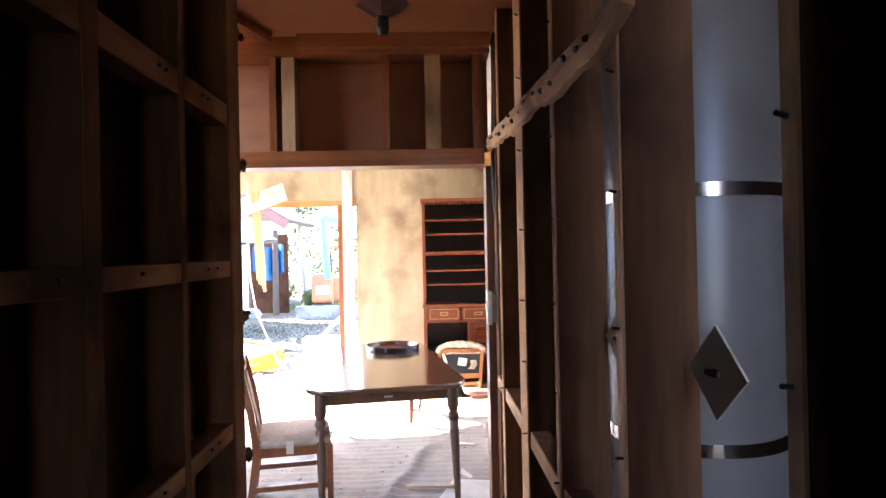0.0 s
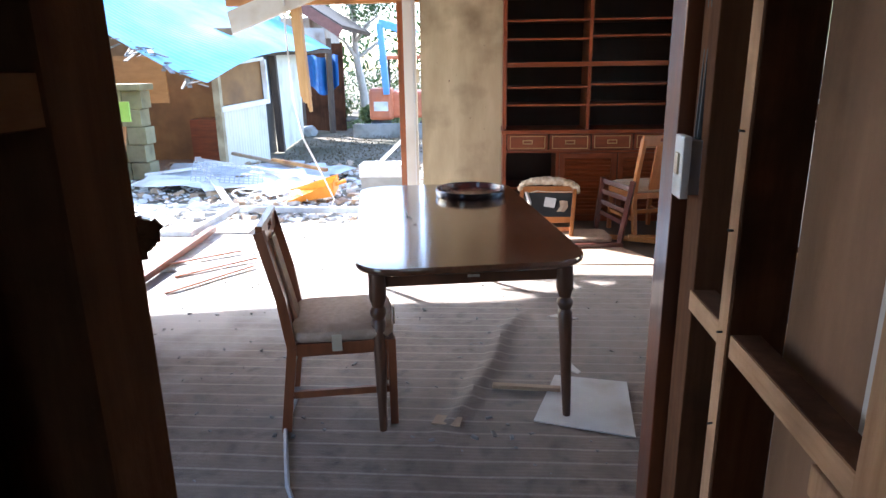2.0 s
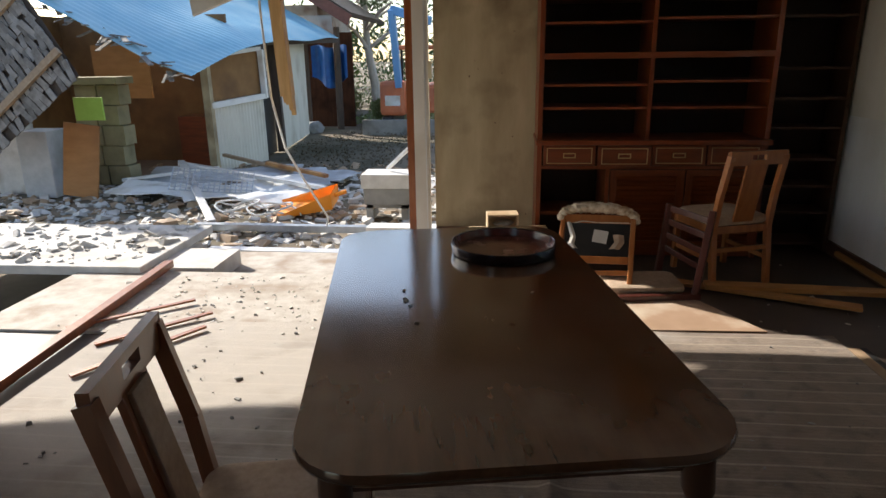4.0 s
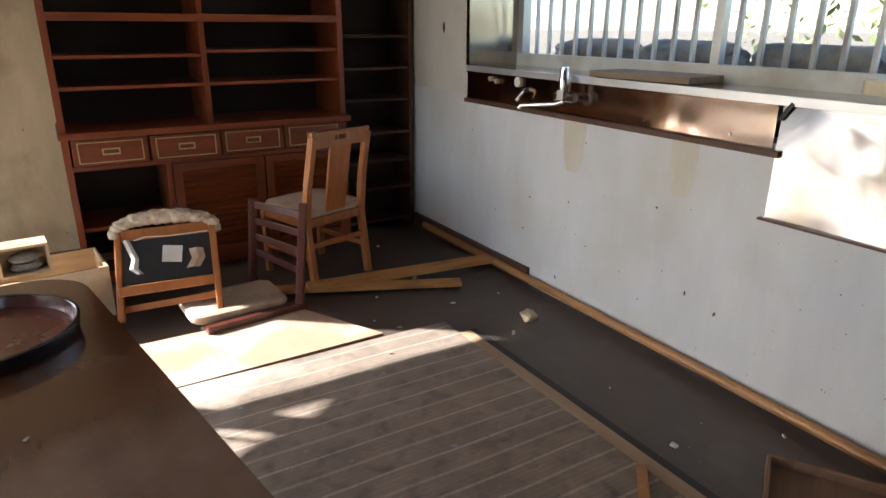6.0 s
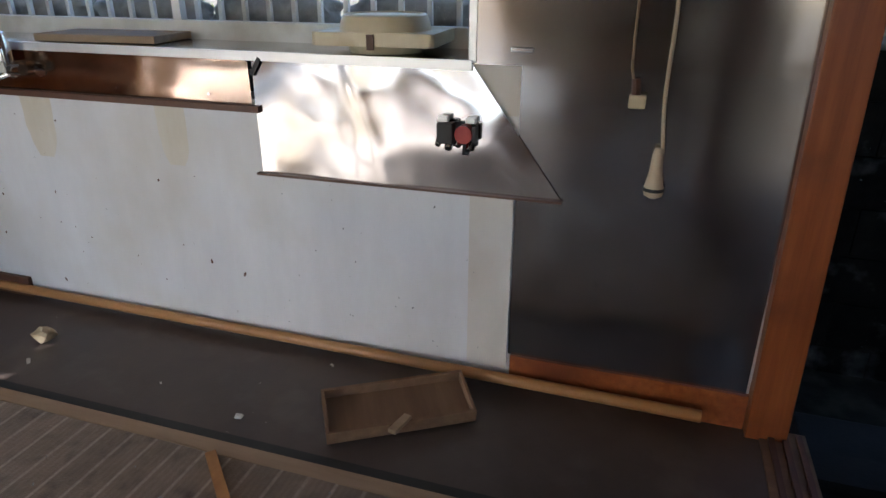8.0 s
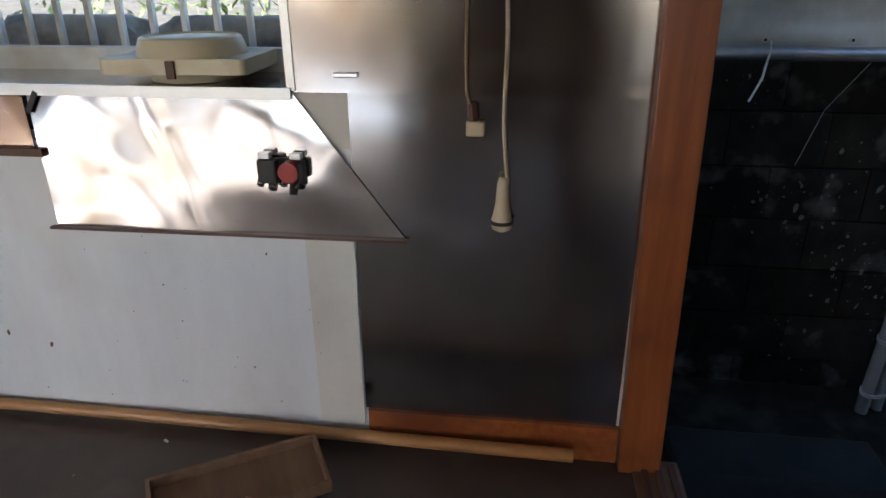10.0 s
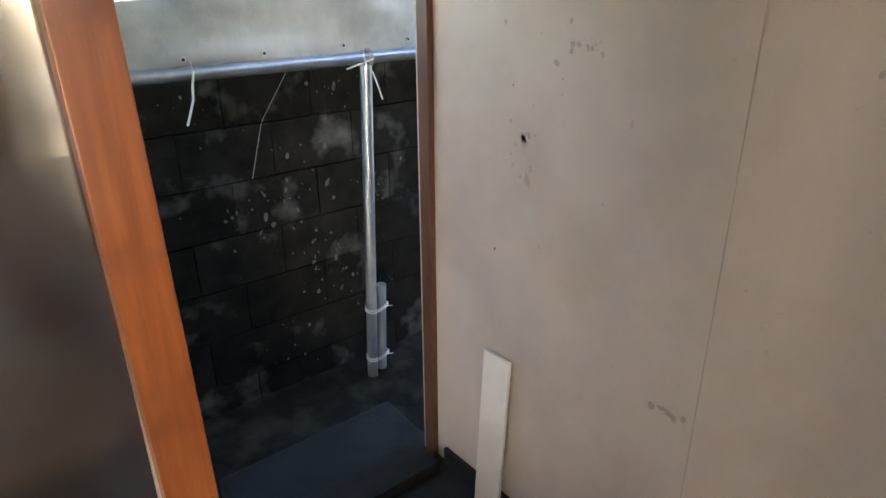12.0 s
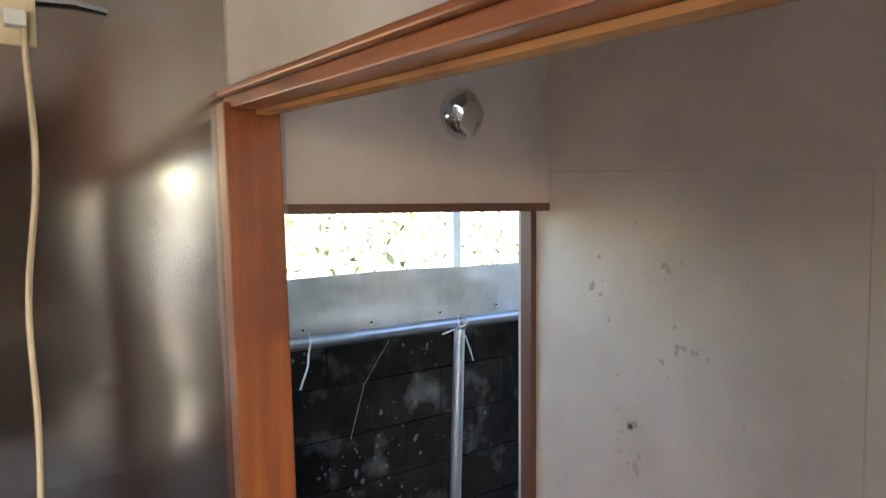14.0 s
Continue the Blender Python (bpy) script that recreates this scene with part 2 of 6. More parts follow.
    "mud_wall": mat("weathered_plaster", (0.40, 0.33, 0.28), (0.55, 0.48, 0.42), (4, 4, 4), (0.8, 0.95), bump=0.3, stain=(0.24, 0.15, 0.11), stain_scale=2),
    "white_paint": mat("white_painted_metal", (0.72, 0.72, 0.70), (0.80, 0.80, 0.78), (5, 5, 5), (0.4, 0.6), bump=0.05, stain=(0.52, 0.49, 0.43), stain_scale=3),
    "grey_sheet": mat("grey_plastic_sheet", (0.34, 0.36, 0.38), (0.50, 0.52, 0.54), (5, 5, 5), (0.4, 0.7), bump=0.1, stain=(0.25, 0.24, 0.22)),
    "orange_plastic": mat("orange_plastic", (0.85, 0.27, 0.02), (0.92, 0.36, 0.04), (5, 5, 5), (0.35, 0.5), bump=0.02),
    "machine": mat("faded_orange_machine_paint", (0.52, 0.13, 0.05), (0.62, 0.20, 0.09), (4, 4, 4), (0.45, 0.6), bump=0.05, stain=(0.34, 0.12, 0.07)),
    "machine_blue": mat("blue_machine_paint", (0.12, 0.30, 0.58), (0.18, 0.38, 0.66), (4, 4, 4), (0.4, 0.6), bump=0.05),
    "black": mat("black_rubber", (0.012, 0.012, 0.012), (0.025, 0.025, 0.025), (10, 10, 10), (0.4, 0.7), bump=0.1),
    "ivory": mat("yellowed_ivory_plastic", (0.62, 0.54, 0.36), (0.70, 0.62, 0.44), (6, 6, 6), (0.35, 0.5), bump=0.02, stain=(0.46, 0.36, 0.2), stain_scale=5),
    "cord": mat("cream_cord", (0.52, 0.42, 0.28), (0.60, 0.50, 0.35), (20, 20, 20), (0.45, 0.6), bump=0.02),
    "grey_cord": mat("grey_cable", (0.26, 0.28, 0.30), (0.34, 0.36, 0.38), (20, 20, 20), (0.4, 0.6), bump=0.02),
    "white_cord": mat("white_cable", (0.66, 0.66, 0.64), (0.74, 0.74, 0.72), (20, 20, 20), (0.4, 0.6), bump=0.02),
    "bag": mat("dirty_grey_sack", (0.22, 0.21, 0.195), (0.42, 0.405, 0.375), (7, 7, 7), (0.6, 0.85), bump=0.6, stain=(0.11, 0.105, 0.095), stain_scale=6, stain_edge=(0.45, 0.65)),
    "board": mat("cutting_board_wood", (0.30, 0.20, 0.12), (0.42, 0.30, 0.19), (20, 3, 20), (0.6, 0.8), bump=0.1),
    "red": mat("dark_red_plastic", (0.30, 0.02, 0.02), (0.40, 0.04, 0.03), (5, 5, 5), (0.3, 0.5), bump=0.0),
    "green_board": mat("lime_green_board", (0.28, 0.48, 0.07), (0.36, 0.58, 0.11), (4, 4, 4), (0.5, 0.7), bump=0.05),
    "bark": mat("pale_bark", (0.36, 0.32, 0.27), (0.55, 0.50, 0.44), (14, 14, 4), (0.85, 1.0), bump=0.4),
    "leaf": mat("dark_green_leaf", (0.035, 0.07, 0.018), (0.09, 0.15, 0.04), (2, 2, 2), (0.45, 0.6), bump=0.0),
    "leaf_light": mat("yellow_green_leaf", (0.12, 0.17, 0.05), (0.26, 0.30, 0.11), (2, 2, 2), (0.5, 0.7), bump=0.0),
    "stone": mat("grey_river_stone", (0.18, 0.175, 0.165), (0.30, 0.29, 0.27), (20, 20, 20), (0.6, 0.8), bump=0.1),
    "sill": mat("dark_brown_frame", (0.075, 0.032, 0.018), (0.12, 0.052, 0.03), (18, 18, 3), (0.45, 0.65), bump=0.1),
    "dowel": mat("orange_brown_dowel", (0.34, 0.16, 0.05), (0.46, 0.23, 0.08), (24, 3, 24), (0.35, 0.5), bump=0.05, coat=0.2),
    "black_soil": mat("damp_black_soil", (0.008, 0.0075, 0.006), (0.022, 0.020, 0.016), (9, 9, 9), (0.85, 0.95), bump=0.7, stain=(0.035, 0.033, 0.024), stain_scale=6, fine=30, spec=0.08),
    "dark_chair": mat("red_brown_chair_wood", (0.15, 0.045, 0.016), (0.25, 0.08, 0.028), (20, 20, 3), (0.28, 0.45), bump=0.06, coat=0.25),
    "litter": mat("dry_leaf_litter", (0.055, 0.042, 0.022), (0.13, 0.095, 0.05), (5, 5, 5), (0.8, 1.0), bump=0.1),
    # pale blocks coloured darker to carry the shed's shade
    "shaded_block": mat("olive_block_as_shaded", (0.24, 0.21, 0.12), (0.34, 0.30, 0.18), (6, 6, 6), (0.8, 0.95), bump=0.3, stain=(0.16, 0.14, 0.08), stain_scale=3),
    "drip": mat("tan_drip_stain", (0.58, 0.53, 0.43), (0.66, 0.63, 0.56), (9, 9, 2), (0.5, 0.7), bump=0.02),
    # darker copy of steel_dark that paints in the dark reflection low down
    "low_steel": mat("steel_with_dark_reflection", (0.35, 0.34, 0.335), (0.47, 0.46, 0.455), (2.5, 2.5, 2.5), (0.11, 0.25), metal=1.0, bump=0.4, stain=(0.27, 0.225, 0.20), stain_scale=1.7, stain_edge=(0.45, 0.75), fine=2.4, soft_bump=True),
    "joint_line": mat("dull_board_joint", (0.34, 0.285, 0.24), (0.42, 0.355, 0.30), (9, 9, 9), (0.6, 0.8), bump=0.0),
    # stud sides carry their shade as a darker brown
    "side_stud": mat("stud_wood_as_shaded", (0.085, 0.038, 0.018), (0.15, 0.068, 0.033), (30, 30, 3), (0.85, 0.95), bump=0.3, stain=(0.03, 0.016, 0.01), stain_scale=2.5, spec=0.1),
    # sides of the left studs, with their shade put into the colour
    "dark_side": mat("stud_side_as_shaded", (0.06, 0.026, 0.013), (0.11, 0.048, 0.024), (30, 30, 3), (0.85, 0.95), bump=0.3, spec=0.08),
    "stud_board": mat("brown_board_lining", (0.20, 0.105, 0.05), (0.30, 0.165, 0.085), (14, 14, 2), (0.7, 0.9), bump=0.15, stain=(0.13, 0.07, 0.035), stain_scale=2),
    # left wall wood: dirty, and darkened further for the dim light there
    "old_stud": mat("dirty_shaded_stud", (0.12, 0.053, 0.026), (0.22, 0.105, 0.05), (30, 30, 3), (0.85, 0.95), bump=0.35, stain=(0.045, 0.02, 0.01), stain_scale=3, spec=0.12),
    "old_rail": mat("dirty_shaded_rail", (0.20, 0.092, 0.045), (0.34, 0.175, 0.088), (30, 3, 30), (0.85, 0.95), bump=0.35, stain=(0.06, 0.028, 0.014), stain_scale=3, spec=0.12),
    "paper": mat("off_white_paper", (0.60, 0.57, 0.52), (0.68, 0.66, 0.61), (8, 8, 8), (0.7, 0.9), bump=0.1, stain=(0.48, 0.42, 0.34), stain_scale=4),
}


def glass_mat(name, rough, tint=(1, 1, 1)):
    m = bpy.data.materials.new(name)
    m.use_nodes = True
    b = m.node_tree.nodes["Principled BSDF"]
    b.inputs["Base Color"].default_value = (*tint, 1)
    b.inputs["Transmission Weight"].default_value, b.inputs["Roughness"].default_value, b.inputs["IOR"].default_value = 1.0, rough, 1.1
    return m


def sheet_mat():
    m = bpy.data.materials.new("milky_plastic_sheet")
    m.use_nodes = True
    n, l = m.node_tree.nodes, m.node_tree.links
    b = n["Principled BSDF"]
    tr, mx, nz, mr = n.new("ShaderNodeBsdfTransparent"), n.new("ShaderNodeMixShader"), n.new("ShaderNodeTexNoise"), n.new("ShaderNodeMapRange")
    nz.inputs["Scale"].default_value, nz.inputs["Detail"].default_value = 3.0, 6
    mr.inputs[3].default_value, mr.inputs[4].default_value = 0.45, 0.85
    tl = n.new("ShaderNodeBsdfTranslucent")
    tl.inputs[0].default_value = (0.75, 0.76, 0.72, 1)
    b.inputs["Base Color"].default_value = (0.72, 0.73, 0.70, 1)
    b.inputs["Roughness"].default_value = 0.35
    m2 = n.new("ShaderNodeMixShader")
    m2.inputs[0].default_value = 0.5
    l.new(b.outputs[0], m2.inputs[1])
    l.new(tl.outputs[0], m2.inputs[2])
    l.new(nz.outputs[0], mr.inputs[0])
    l.new(mr.outputs[0], mx.inputs[0])
    l.new(tr.outputs[0], mx.inputs[1])
    l.new(m2.outputs[0], mx.inputs[2])
    l.new(mx.outputs[0], n["Material Output"].inputs[0])
    return m


def rug_mat():
    m = mat("flattened_brown_rug", (0.15, 0.108, 0.076), (0.29, 0.22, 0.163), (7, 7, 7), (0.9, 1.0), bump=0.6, stain=(0.06, 0.042, 0.03), stain_scale=14.0, stain_edge=(0.48, 0.80), fine=160)
    n, l = m.node_tree.nodes, m.node_tree.links
    b = n["Principled BSDF"]
    src = b.inputs["Base Color"].links[0].from_socket
    tc = [x for x in n if x.type == "TEX_COORD"][0]
    w = n.new("ShaderNodeTexWave")
    w.wave_type, w.bands_direction, w.wave_profile = "BANDS", "Y", "SIN"
    w.inputs["Scale"].default_value, w.inputs["Distortion"].default_value, w.inputs["Detail"].default_value = 3.3, 0.25, 2
    l.new(tc.outputs["Object"], w.inputs["Vector"])
    mr = n.new("ShaderNodeMapRange")
    mr.inputs[1].default_value, mr.inputs[2].default_value, mr.inputs[4].default_value = 0.93, 1.0, 0.75
    l.new(w.outputs["Fac"], mr.inputs[0])
    nz = n.new("ShaderNodeTexNoise")
    nz.inputs["Scale"].default_value = 90
    l.new(tc.outputs["Object"], nz.inputs["Vector"])
    mu = n.new("ShaderNodeMath")
    mu.operation = "MULTIPLY"
    l.new(mr.outputs[0], mu.inputs[0])
    l.new(nz.outputs[0], mu.inputs[1])
    mx = n.new("ShaderNodeMix")
    mx.data_type = "RGBA"
    l.new(mu.outputs[0], mx.inputs[0])
    l.new(src, mx.inputs[6])
    mx.inputs[7].default_value = (0.55, 0.47, 0.38, 1)
    w2 = n.new("ShaderNodeTexWave")
    w2.wave_type, w2.bands_direction = "BANDS", "Y"
    w2.inputs["Scale"].default_value, w2.inputs["Distortion"].default_value, w2.inputs["Detail"].default_value = 15.0, 1.2, 3
    l.new(tc.outputs["Object"], w2.inputs["Vector"])
    m3, m4 = n.new("ShaderNodeMapRange"), n.new("ShaderNodeMix")
    m3.inputs[4].default_value = 0.2
    m4.data_type = "RGBA"
    l.new(w2.outputs["Fac"], m3.inputs[0])
    l.new(m3.outputs[0], m4.inputs[0])
    l.new(mx.outputs[2], m4.inputs[6])
    m4.inputs[7].default_value = (0.10, 0.07, 0.05, 1)
    # plaster dust trodden in towards the torn-open side; its paleness also paints in the stronger light there
    sp, dy, nd, add, dm, mxd = (n.new("ShaderNode" + k) for k in ("SeparateXYZ", "MapRange", "TexNoise", "Math", "MapRange", "Mix"))
    l.new(tc.outputs["Object"], sp.inputs[0])
    lean = n.new("ShaderNodeMath")
    lean.operation = "MULTIPLY_ADD"
    lean.inputs[1].default_value = -0.8
    l.new(sp.outputs["X"], lean.inputs[0])
    l.new(sp.outputs["Y"], lean.inputs[2])
    l.new(lean.outputs[0], dy.inputs[0])
    dy.inputs[1].default_value, dy.inputs[2].default_value, dy.inputs[3].default_value, dy.inputs[4].default_value = 4.9, 6.5, -0.38, 0.35
    nd.inputs["Scale"].default_value, nd.inputs["Detail"].default_value = 3.0, 8
    l.new(tc.outputs["Object"], nd.inputs["Vector"])
    l.new(dy.outputs[0], add.inputs[0])
    l.new(nd.outputs[0], add.inputs[1])
    dm.inputs[1].default_value, dm.inputs[2].default_value, dm.inputs[4].default_value = 0.4, 0.8, 0.75
    l.new(add.outputs[0], dm.inputs[0])
    mxd.data_type = "RGBA"
    mxd.inputs[7].default_value = (0.50, 0.46, 0.41, 1)
    l.new(dm.outputs[0], mxd.inputs[0])
    l.new(m4.outputs[2], mxd.inputs[6])
    l.new(mxd.outputs[2], b.inputs["Base Color"])
    b.inputs["Sheen Weight"].default_value, b.inputs["Sheen Roughness"].default_value = 0.40, 0.4
    b.inputs["Sheen Tint"].default_value = (0.95, 0.92, 0.88, 1)
    return m


M["glass"] = glass_mat("window_glass", 0.05)
M["sheet"] = sheet_mat()
M["rug"] = rug_mat()


# ---- building helpers ----
def box(bm, x0, y0, z0, x1, y1, z1):
    vs = [bm.verts.new(p) for p in ((x0, y0, z0), (x1, y0, z0), (x1, y1, z0), (x0, y1, z0), (x0, y0, z1), (x1, y0, z1), (x1, y1, z1), (x0, y1, z1))]
    for f in ((3, 2, 1, 0), (4, 5, 6, 7), (0, 1, 5, 4), (1, 2, 6, 5), (2, 3, 7, 6), (3, 0, 4, 7)):
        bm.faces.new([vs[i] for i in f])
    return vs


def beam(bm, p, q, w, h, up=(0, 0, 1)):
    """A bar from p to q, w wide and h high."""
    p, q = Vector(p), Vector(q)
    d = (q - p).normalized()
    u = Vector(up)
    if abs(d.dot(u)) > 0.98:
        u = Vector((0, 1, 0))
    s = d.cross(u).normalized() * w / 2
    v = s.cross(d).normalized() * h / 2
    vs = [bm.verts.new(c) for c in (p - s - v, p + s - v, p + s + v, p - s + v, q - s - v, q + s - v, q + s + v, q - s + v)]
    for f in ((3, 2, 1, 0), (4, 5, 6, 7), (0, 1, 5, 4), (1, 2, 6, 5), (2, 3, 7, 6), (3, 0, 4, 7)):
        bm.faces.new([vs[i] for i in f])


def tube(bm, pts, r, seg=8):
    pts = [Vector(p) for p in pts]
    rs = r if isinstance(r, (list, tuple)) else [r] * len(pts)
    rings = []
    for i, p in enumerate(pts):
        d = (pts[min(i + 1, len(pts) - 1)] - pts[max(i - 1, 0)]).normalized()
        u = Vector((0, 0, 1)) if abs(d.z) < 0.9 else Vector((1, 0, 0))
        a = d.cross(u).normalized()
        b = d.cross(a).normalized()
        rings.append([bm.verts.new(p + (a * math.cos(2 * math.pi * k / seg) + b * math.sin(2 * math.pi * k / seg)) * rs[i]) for k in range(seg)])
    for r0, r1 in zip(rings, rings[1:]):
        for k in range(seg):
            bm.faces.new((r0[k], r0[(k + 1) % seg], r1[(k + 1) % seg], r1[k]))
    bm.faces.new(rings[0][::-1])
    bm.faces.new(rings[-1])


def lathe(bm, prof, c=(0, 0, 0), seg=20, sx=1.0, sy=1.0):
    rings = [[bm.verts.new((c[0] + r * sx * math.cos(2 * math.pi * k / seg), c[1] + r * sy * math.sin(2 * math.pi * k / seg), c[2] + z)) for k in range(seg)] for r, z in prof]
    for r0, r1 in zip(rings, rings[1:]):
        for k in range(seg):
            bm.faces.new((r0[k], r0[(k + 1) % seg], r1[(k + 1) % seg], r1[k]))
    bm.faces.new(rings[0][::-1])
    bm.faces.new(rings[-1])


def prism(bm, outline, z0, z1):
    """A slab from an outline of (x, y) points."""
    lo, hi = [bm.verts.new((x, y, z0)) for x, y in outline], [bm.verts.new((x, y, z1)) for x, y in outline]
    n = len(outline)
    bm.faces.new(lo[::-1])
    bm.faces.new(hi)
    for k in range(n):
        bm.faces.new((lo[k], lo[(k + 1) % n], hi[(k + 1) % n], hi[k]))


def grid(bm, fn, nu, nv, thick=0.0):
    """A surface of fn(u, v), with a second skin below it where thick is given."""
    def skin(off):
        return [[bm.verts.new(Vector(fn(i / nu, j / nv)) + Vector((0, 0, off))) for j in range(nv + 1)] for i in range(nu + 1)]
    top = skin(0)
    for i in range(nu):
        for j in range(nv):
            bm.faces.new((top[i][j], top[i + 1][j], top[i + 1][j + 1], top[i][j + 1]))
    if thick:
        low = skin(-thick)
        for i in range(nu):
            for j in range(nv):
                bm.faces.new((low[i][j + 1], low[i + 1][j + 1], low[i + 1][j], low[i][j]))
        for i in range(nu):
            bm.faces.new((top[i][0], low[i][0], low[i + 1][0], top[i + 1][0]))
            bm.faces.new((top[i + 1][nv], low[i + 1][nv], low[i][nv], top[i][nv]))
        for j in range(nv):
            bm.faces.new((top[0][j + 1], low[0][j + 1], low[0][j], top[0][j]))
            bm.faces.new((top[nu][j], low[nu][j], low[nu][j + 1], top[nu][j + 1]))


def make(fn, *args, **kw):
    bm = bmesh.new()
    fn(bm, *args, **kw)
    return bm


def boxed(*b):
    return make(box, *b)


def part(name, bm, material, parent=None, label="", bevel=0.0, smooth=False):
    if bevel:
        bmesh.ops.bevel(bm, geom=list(bm.edges), offset=bevel, segments=2, affect="EDGES", profile=0.6)
    bmesh.ops.recalc_face_normals(bm, faces=list(bm.faces))
    me = bpy.data.meshes.new(name)
    bm.to_mesh(me)
    bm.free()
    me.materials.append(M[material] if isinstance(material, str) else material)
    if smooth:
        me.shade_smooth()
        me.set_sharp_from_angle(angle=radians(40))
    ob = new(name, me)
    if parent:
        ob.parent = parent
    if label:
        ob["label"] = label
    return ob


def thing(name, m, label, category, group="", kind=""):
    ob = new(name)
    ob.empty_display_size = 0.1
    ob.matrix_world = m
    return tagged(ob, label, category, group, kind)


def setting(name, bm, material, label, category="", bevel=0.0):
    return tagged(part(name, bm, material, bevel=bevel), label, category or name.split("_")[0], kind="structure")


# ---- the large structure ----
XS, YF, YH, YS = 2.63, 8.38, 3.40, 2.505   # sink wall, far wall, header line, stained wall
XR, XL = 0.74, -0.09                        # faces of the two open stud walls


def ground_at(x, y):
    return -0.32 + 0.05 * noise.noise(Vector((x * 0.5, y * 0.5, 0))) + 0.02 * noise.noise(Vector((x * 2.3, y * 2.3, 4)))


def ground_sheet(bm):
    ys = [-60, -20, -5, 0] + [8.2 + 0.3 * i for i in range(50)] + [25, 30, 45, 90, 300]
    xs = [-300, -60, -25, -14] + [-9 + 0.3 * i for i in range(32)] + [2, 4, 8, 20, 60, 300]
    vs = [[bm.verts.new((x, y, ground_at(x, y) if y > 7 and -10 < x < 2 else -0.45)) for y in ys] for x in xs]
    for i in range(len(xs) - 1):
        for j in range(len(ys) - 1):
            bm.faces.new((vs[i][j], vs[i + 1][j], vs[i + 1][j + 1], vs[i][j + 1]))


setting("ground", make(ground_sheet), "dirt", "bare brown dirt with leaf litter round the demolished house", "ground")
setting("floor", boxed(-2.9, 3.45, -0.25, XS, 7.36, -0.012), "lino", "worn dark brown linoleum kitchen floor", "floor")
setting("floor_corner", boxed(-0.2, 7.36, -0.25, XS, 8.38, -0.012), "lino", "worn dark brown linoleum under the cabinet", "floor")
setting("floor_corridor", boxed(-0.9, -2.2, -0.25, 1.5, 3.30, -0.03), "wood_floor", "dusty old wooden corridor floor", "floor")
setting("floor_entry", boxed(XR + 0.1, YS, -0.35, XS + 0.12, 3.30, -0.20), "wet_concrete", "sunken entry floor by the back door", "floor")
sill = setting("threshold", boxed(XL - 0.3, 3.30, -0.25, XS, 3.45, -0.004), "wood_floor", "worn wooden sliding door sill with grooves", "threshold")
for k in range(3):
    part("groove_strip", boxed(XL - 0.3, 3.315 + k * 0.045, -0.004, XS - 0.02, 3.335 + k * 0.045, 0.008), "sill", sill, bevel=0.002)

# sink wall: window opening above the counter ledge
wall_east = setting("wall_east", boxed(XS, 3.50, -0.3, XS + 0.14, 8.5, 1.02), "blue_white", "white backing board kitchen wall with stains", "wall")
setting("wall_east_end", boxed(XS, 7.39, 1.02, XS + 0.14, 8.5, 2.62), "white_wall", "off-white kitchen wall beside the window", "wall")
setting("wall_east_panel", boxed(XS, 3.50, 1.02, XS + 0.14, 4.50, 2.62), "white_wall", "kitchen wall behind steel sheets", "wall")
setting("wall_east_top", boxed(XS, 4.50, 2.05, XS + 0.14, 7.39, 2.62), "white_wall", "off-white wall above the kitchen window", "wall")
setting("wall_far", boxed(-0.40, YF, -0.3, XS + 0.14, YF + 0.13, 2.62), "plaster", "cream far wall with brown damp stains", "wall")


def torn_wall(bm):
    edge = [(-0.40, 2.13), (-0.40, 2.62), (-3.1, 2.62), (-2.72, 2.50), (-2.5, 2.41), (-2.1, 2.33), (-1.88, 2.25), (-1.5, 2.17), (-1.35, 2.13)]
    a, b = [bm.verts.new((x, YF, z)) for x, z in edge], [bm.verts.new((x, YF + 0.13, z)) for x, z in edge]
    bm.faces.new(a)
    bm.faces.new(b[::-1])
    for k in range(len(edge)):
        j = (k + 1) % len(edge)
        bm.faces.new((a[k], b[k], b[j], a[j]))


setting("wall_far_upper", make(torn_wall), "plaster", "cream wall strip above the torn-open side", "wall")
setting("wall_entry", boxed(XR + 0.1, YS - 0.12, -0.3, XS + 0.14, YS, 2.62), "stained", "greasy taupe wall board by the back door", "wall")
setting("door_header", boxed(XS, YS, 1.75, XS + 0.14, 3.37, 2.62), "stained", "taupe board above the back door", "wall")
def sagged_wall(bm):
    """The wall above the kitchen lintel, whose lower edge sinks towards the corridor."""
    edge = [(XR + 0.10, 1.913), (XS, 1.993), (XS, 2.62), (XR + 0.10, 2.62)]
    a, b = [bm.verts.new((x, YH + 0.02, z)) for x, z in edge], [bm.verts.new((x, YH + 0.10, z)) for x, z in edge]
    bm.faces.new(a)
    bm.faces.new(b[::-1])
    for k in range(4):
        bm.faces.new((a[k], b[k], b[(k + 1) % 4], a[(k + 1) % 4]))


setting("wall_header", make(sagged_wall), "white_wall", "white wall above the kitchen header", "wall")
setting("wall_header_corridor", boxed(-1.2, YH + 0.07, 1.93, XR, YH + 0.10, 2.62), "red_ply", "reddish plywood back of the wall above the opening", "wall")
setting("wall_west", boxed(-2.22, 3.45, -0.3, -2.08, 5.22, 2.62), "dark_ply", "dark west wall behind the cabinet", "wall")
setting("wall_south_room", boxed(-2.22, 3.33, -0.3, -1.2, 3.45, 2.62), "dark_ply", "dark wall at the room's near end", "wall")


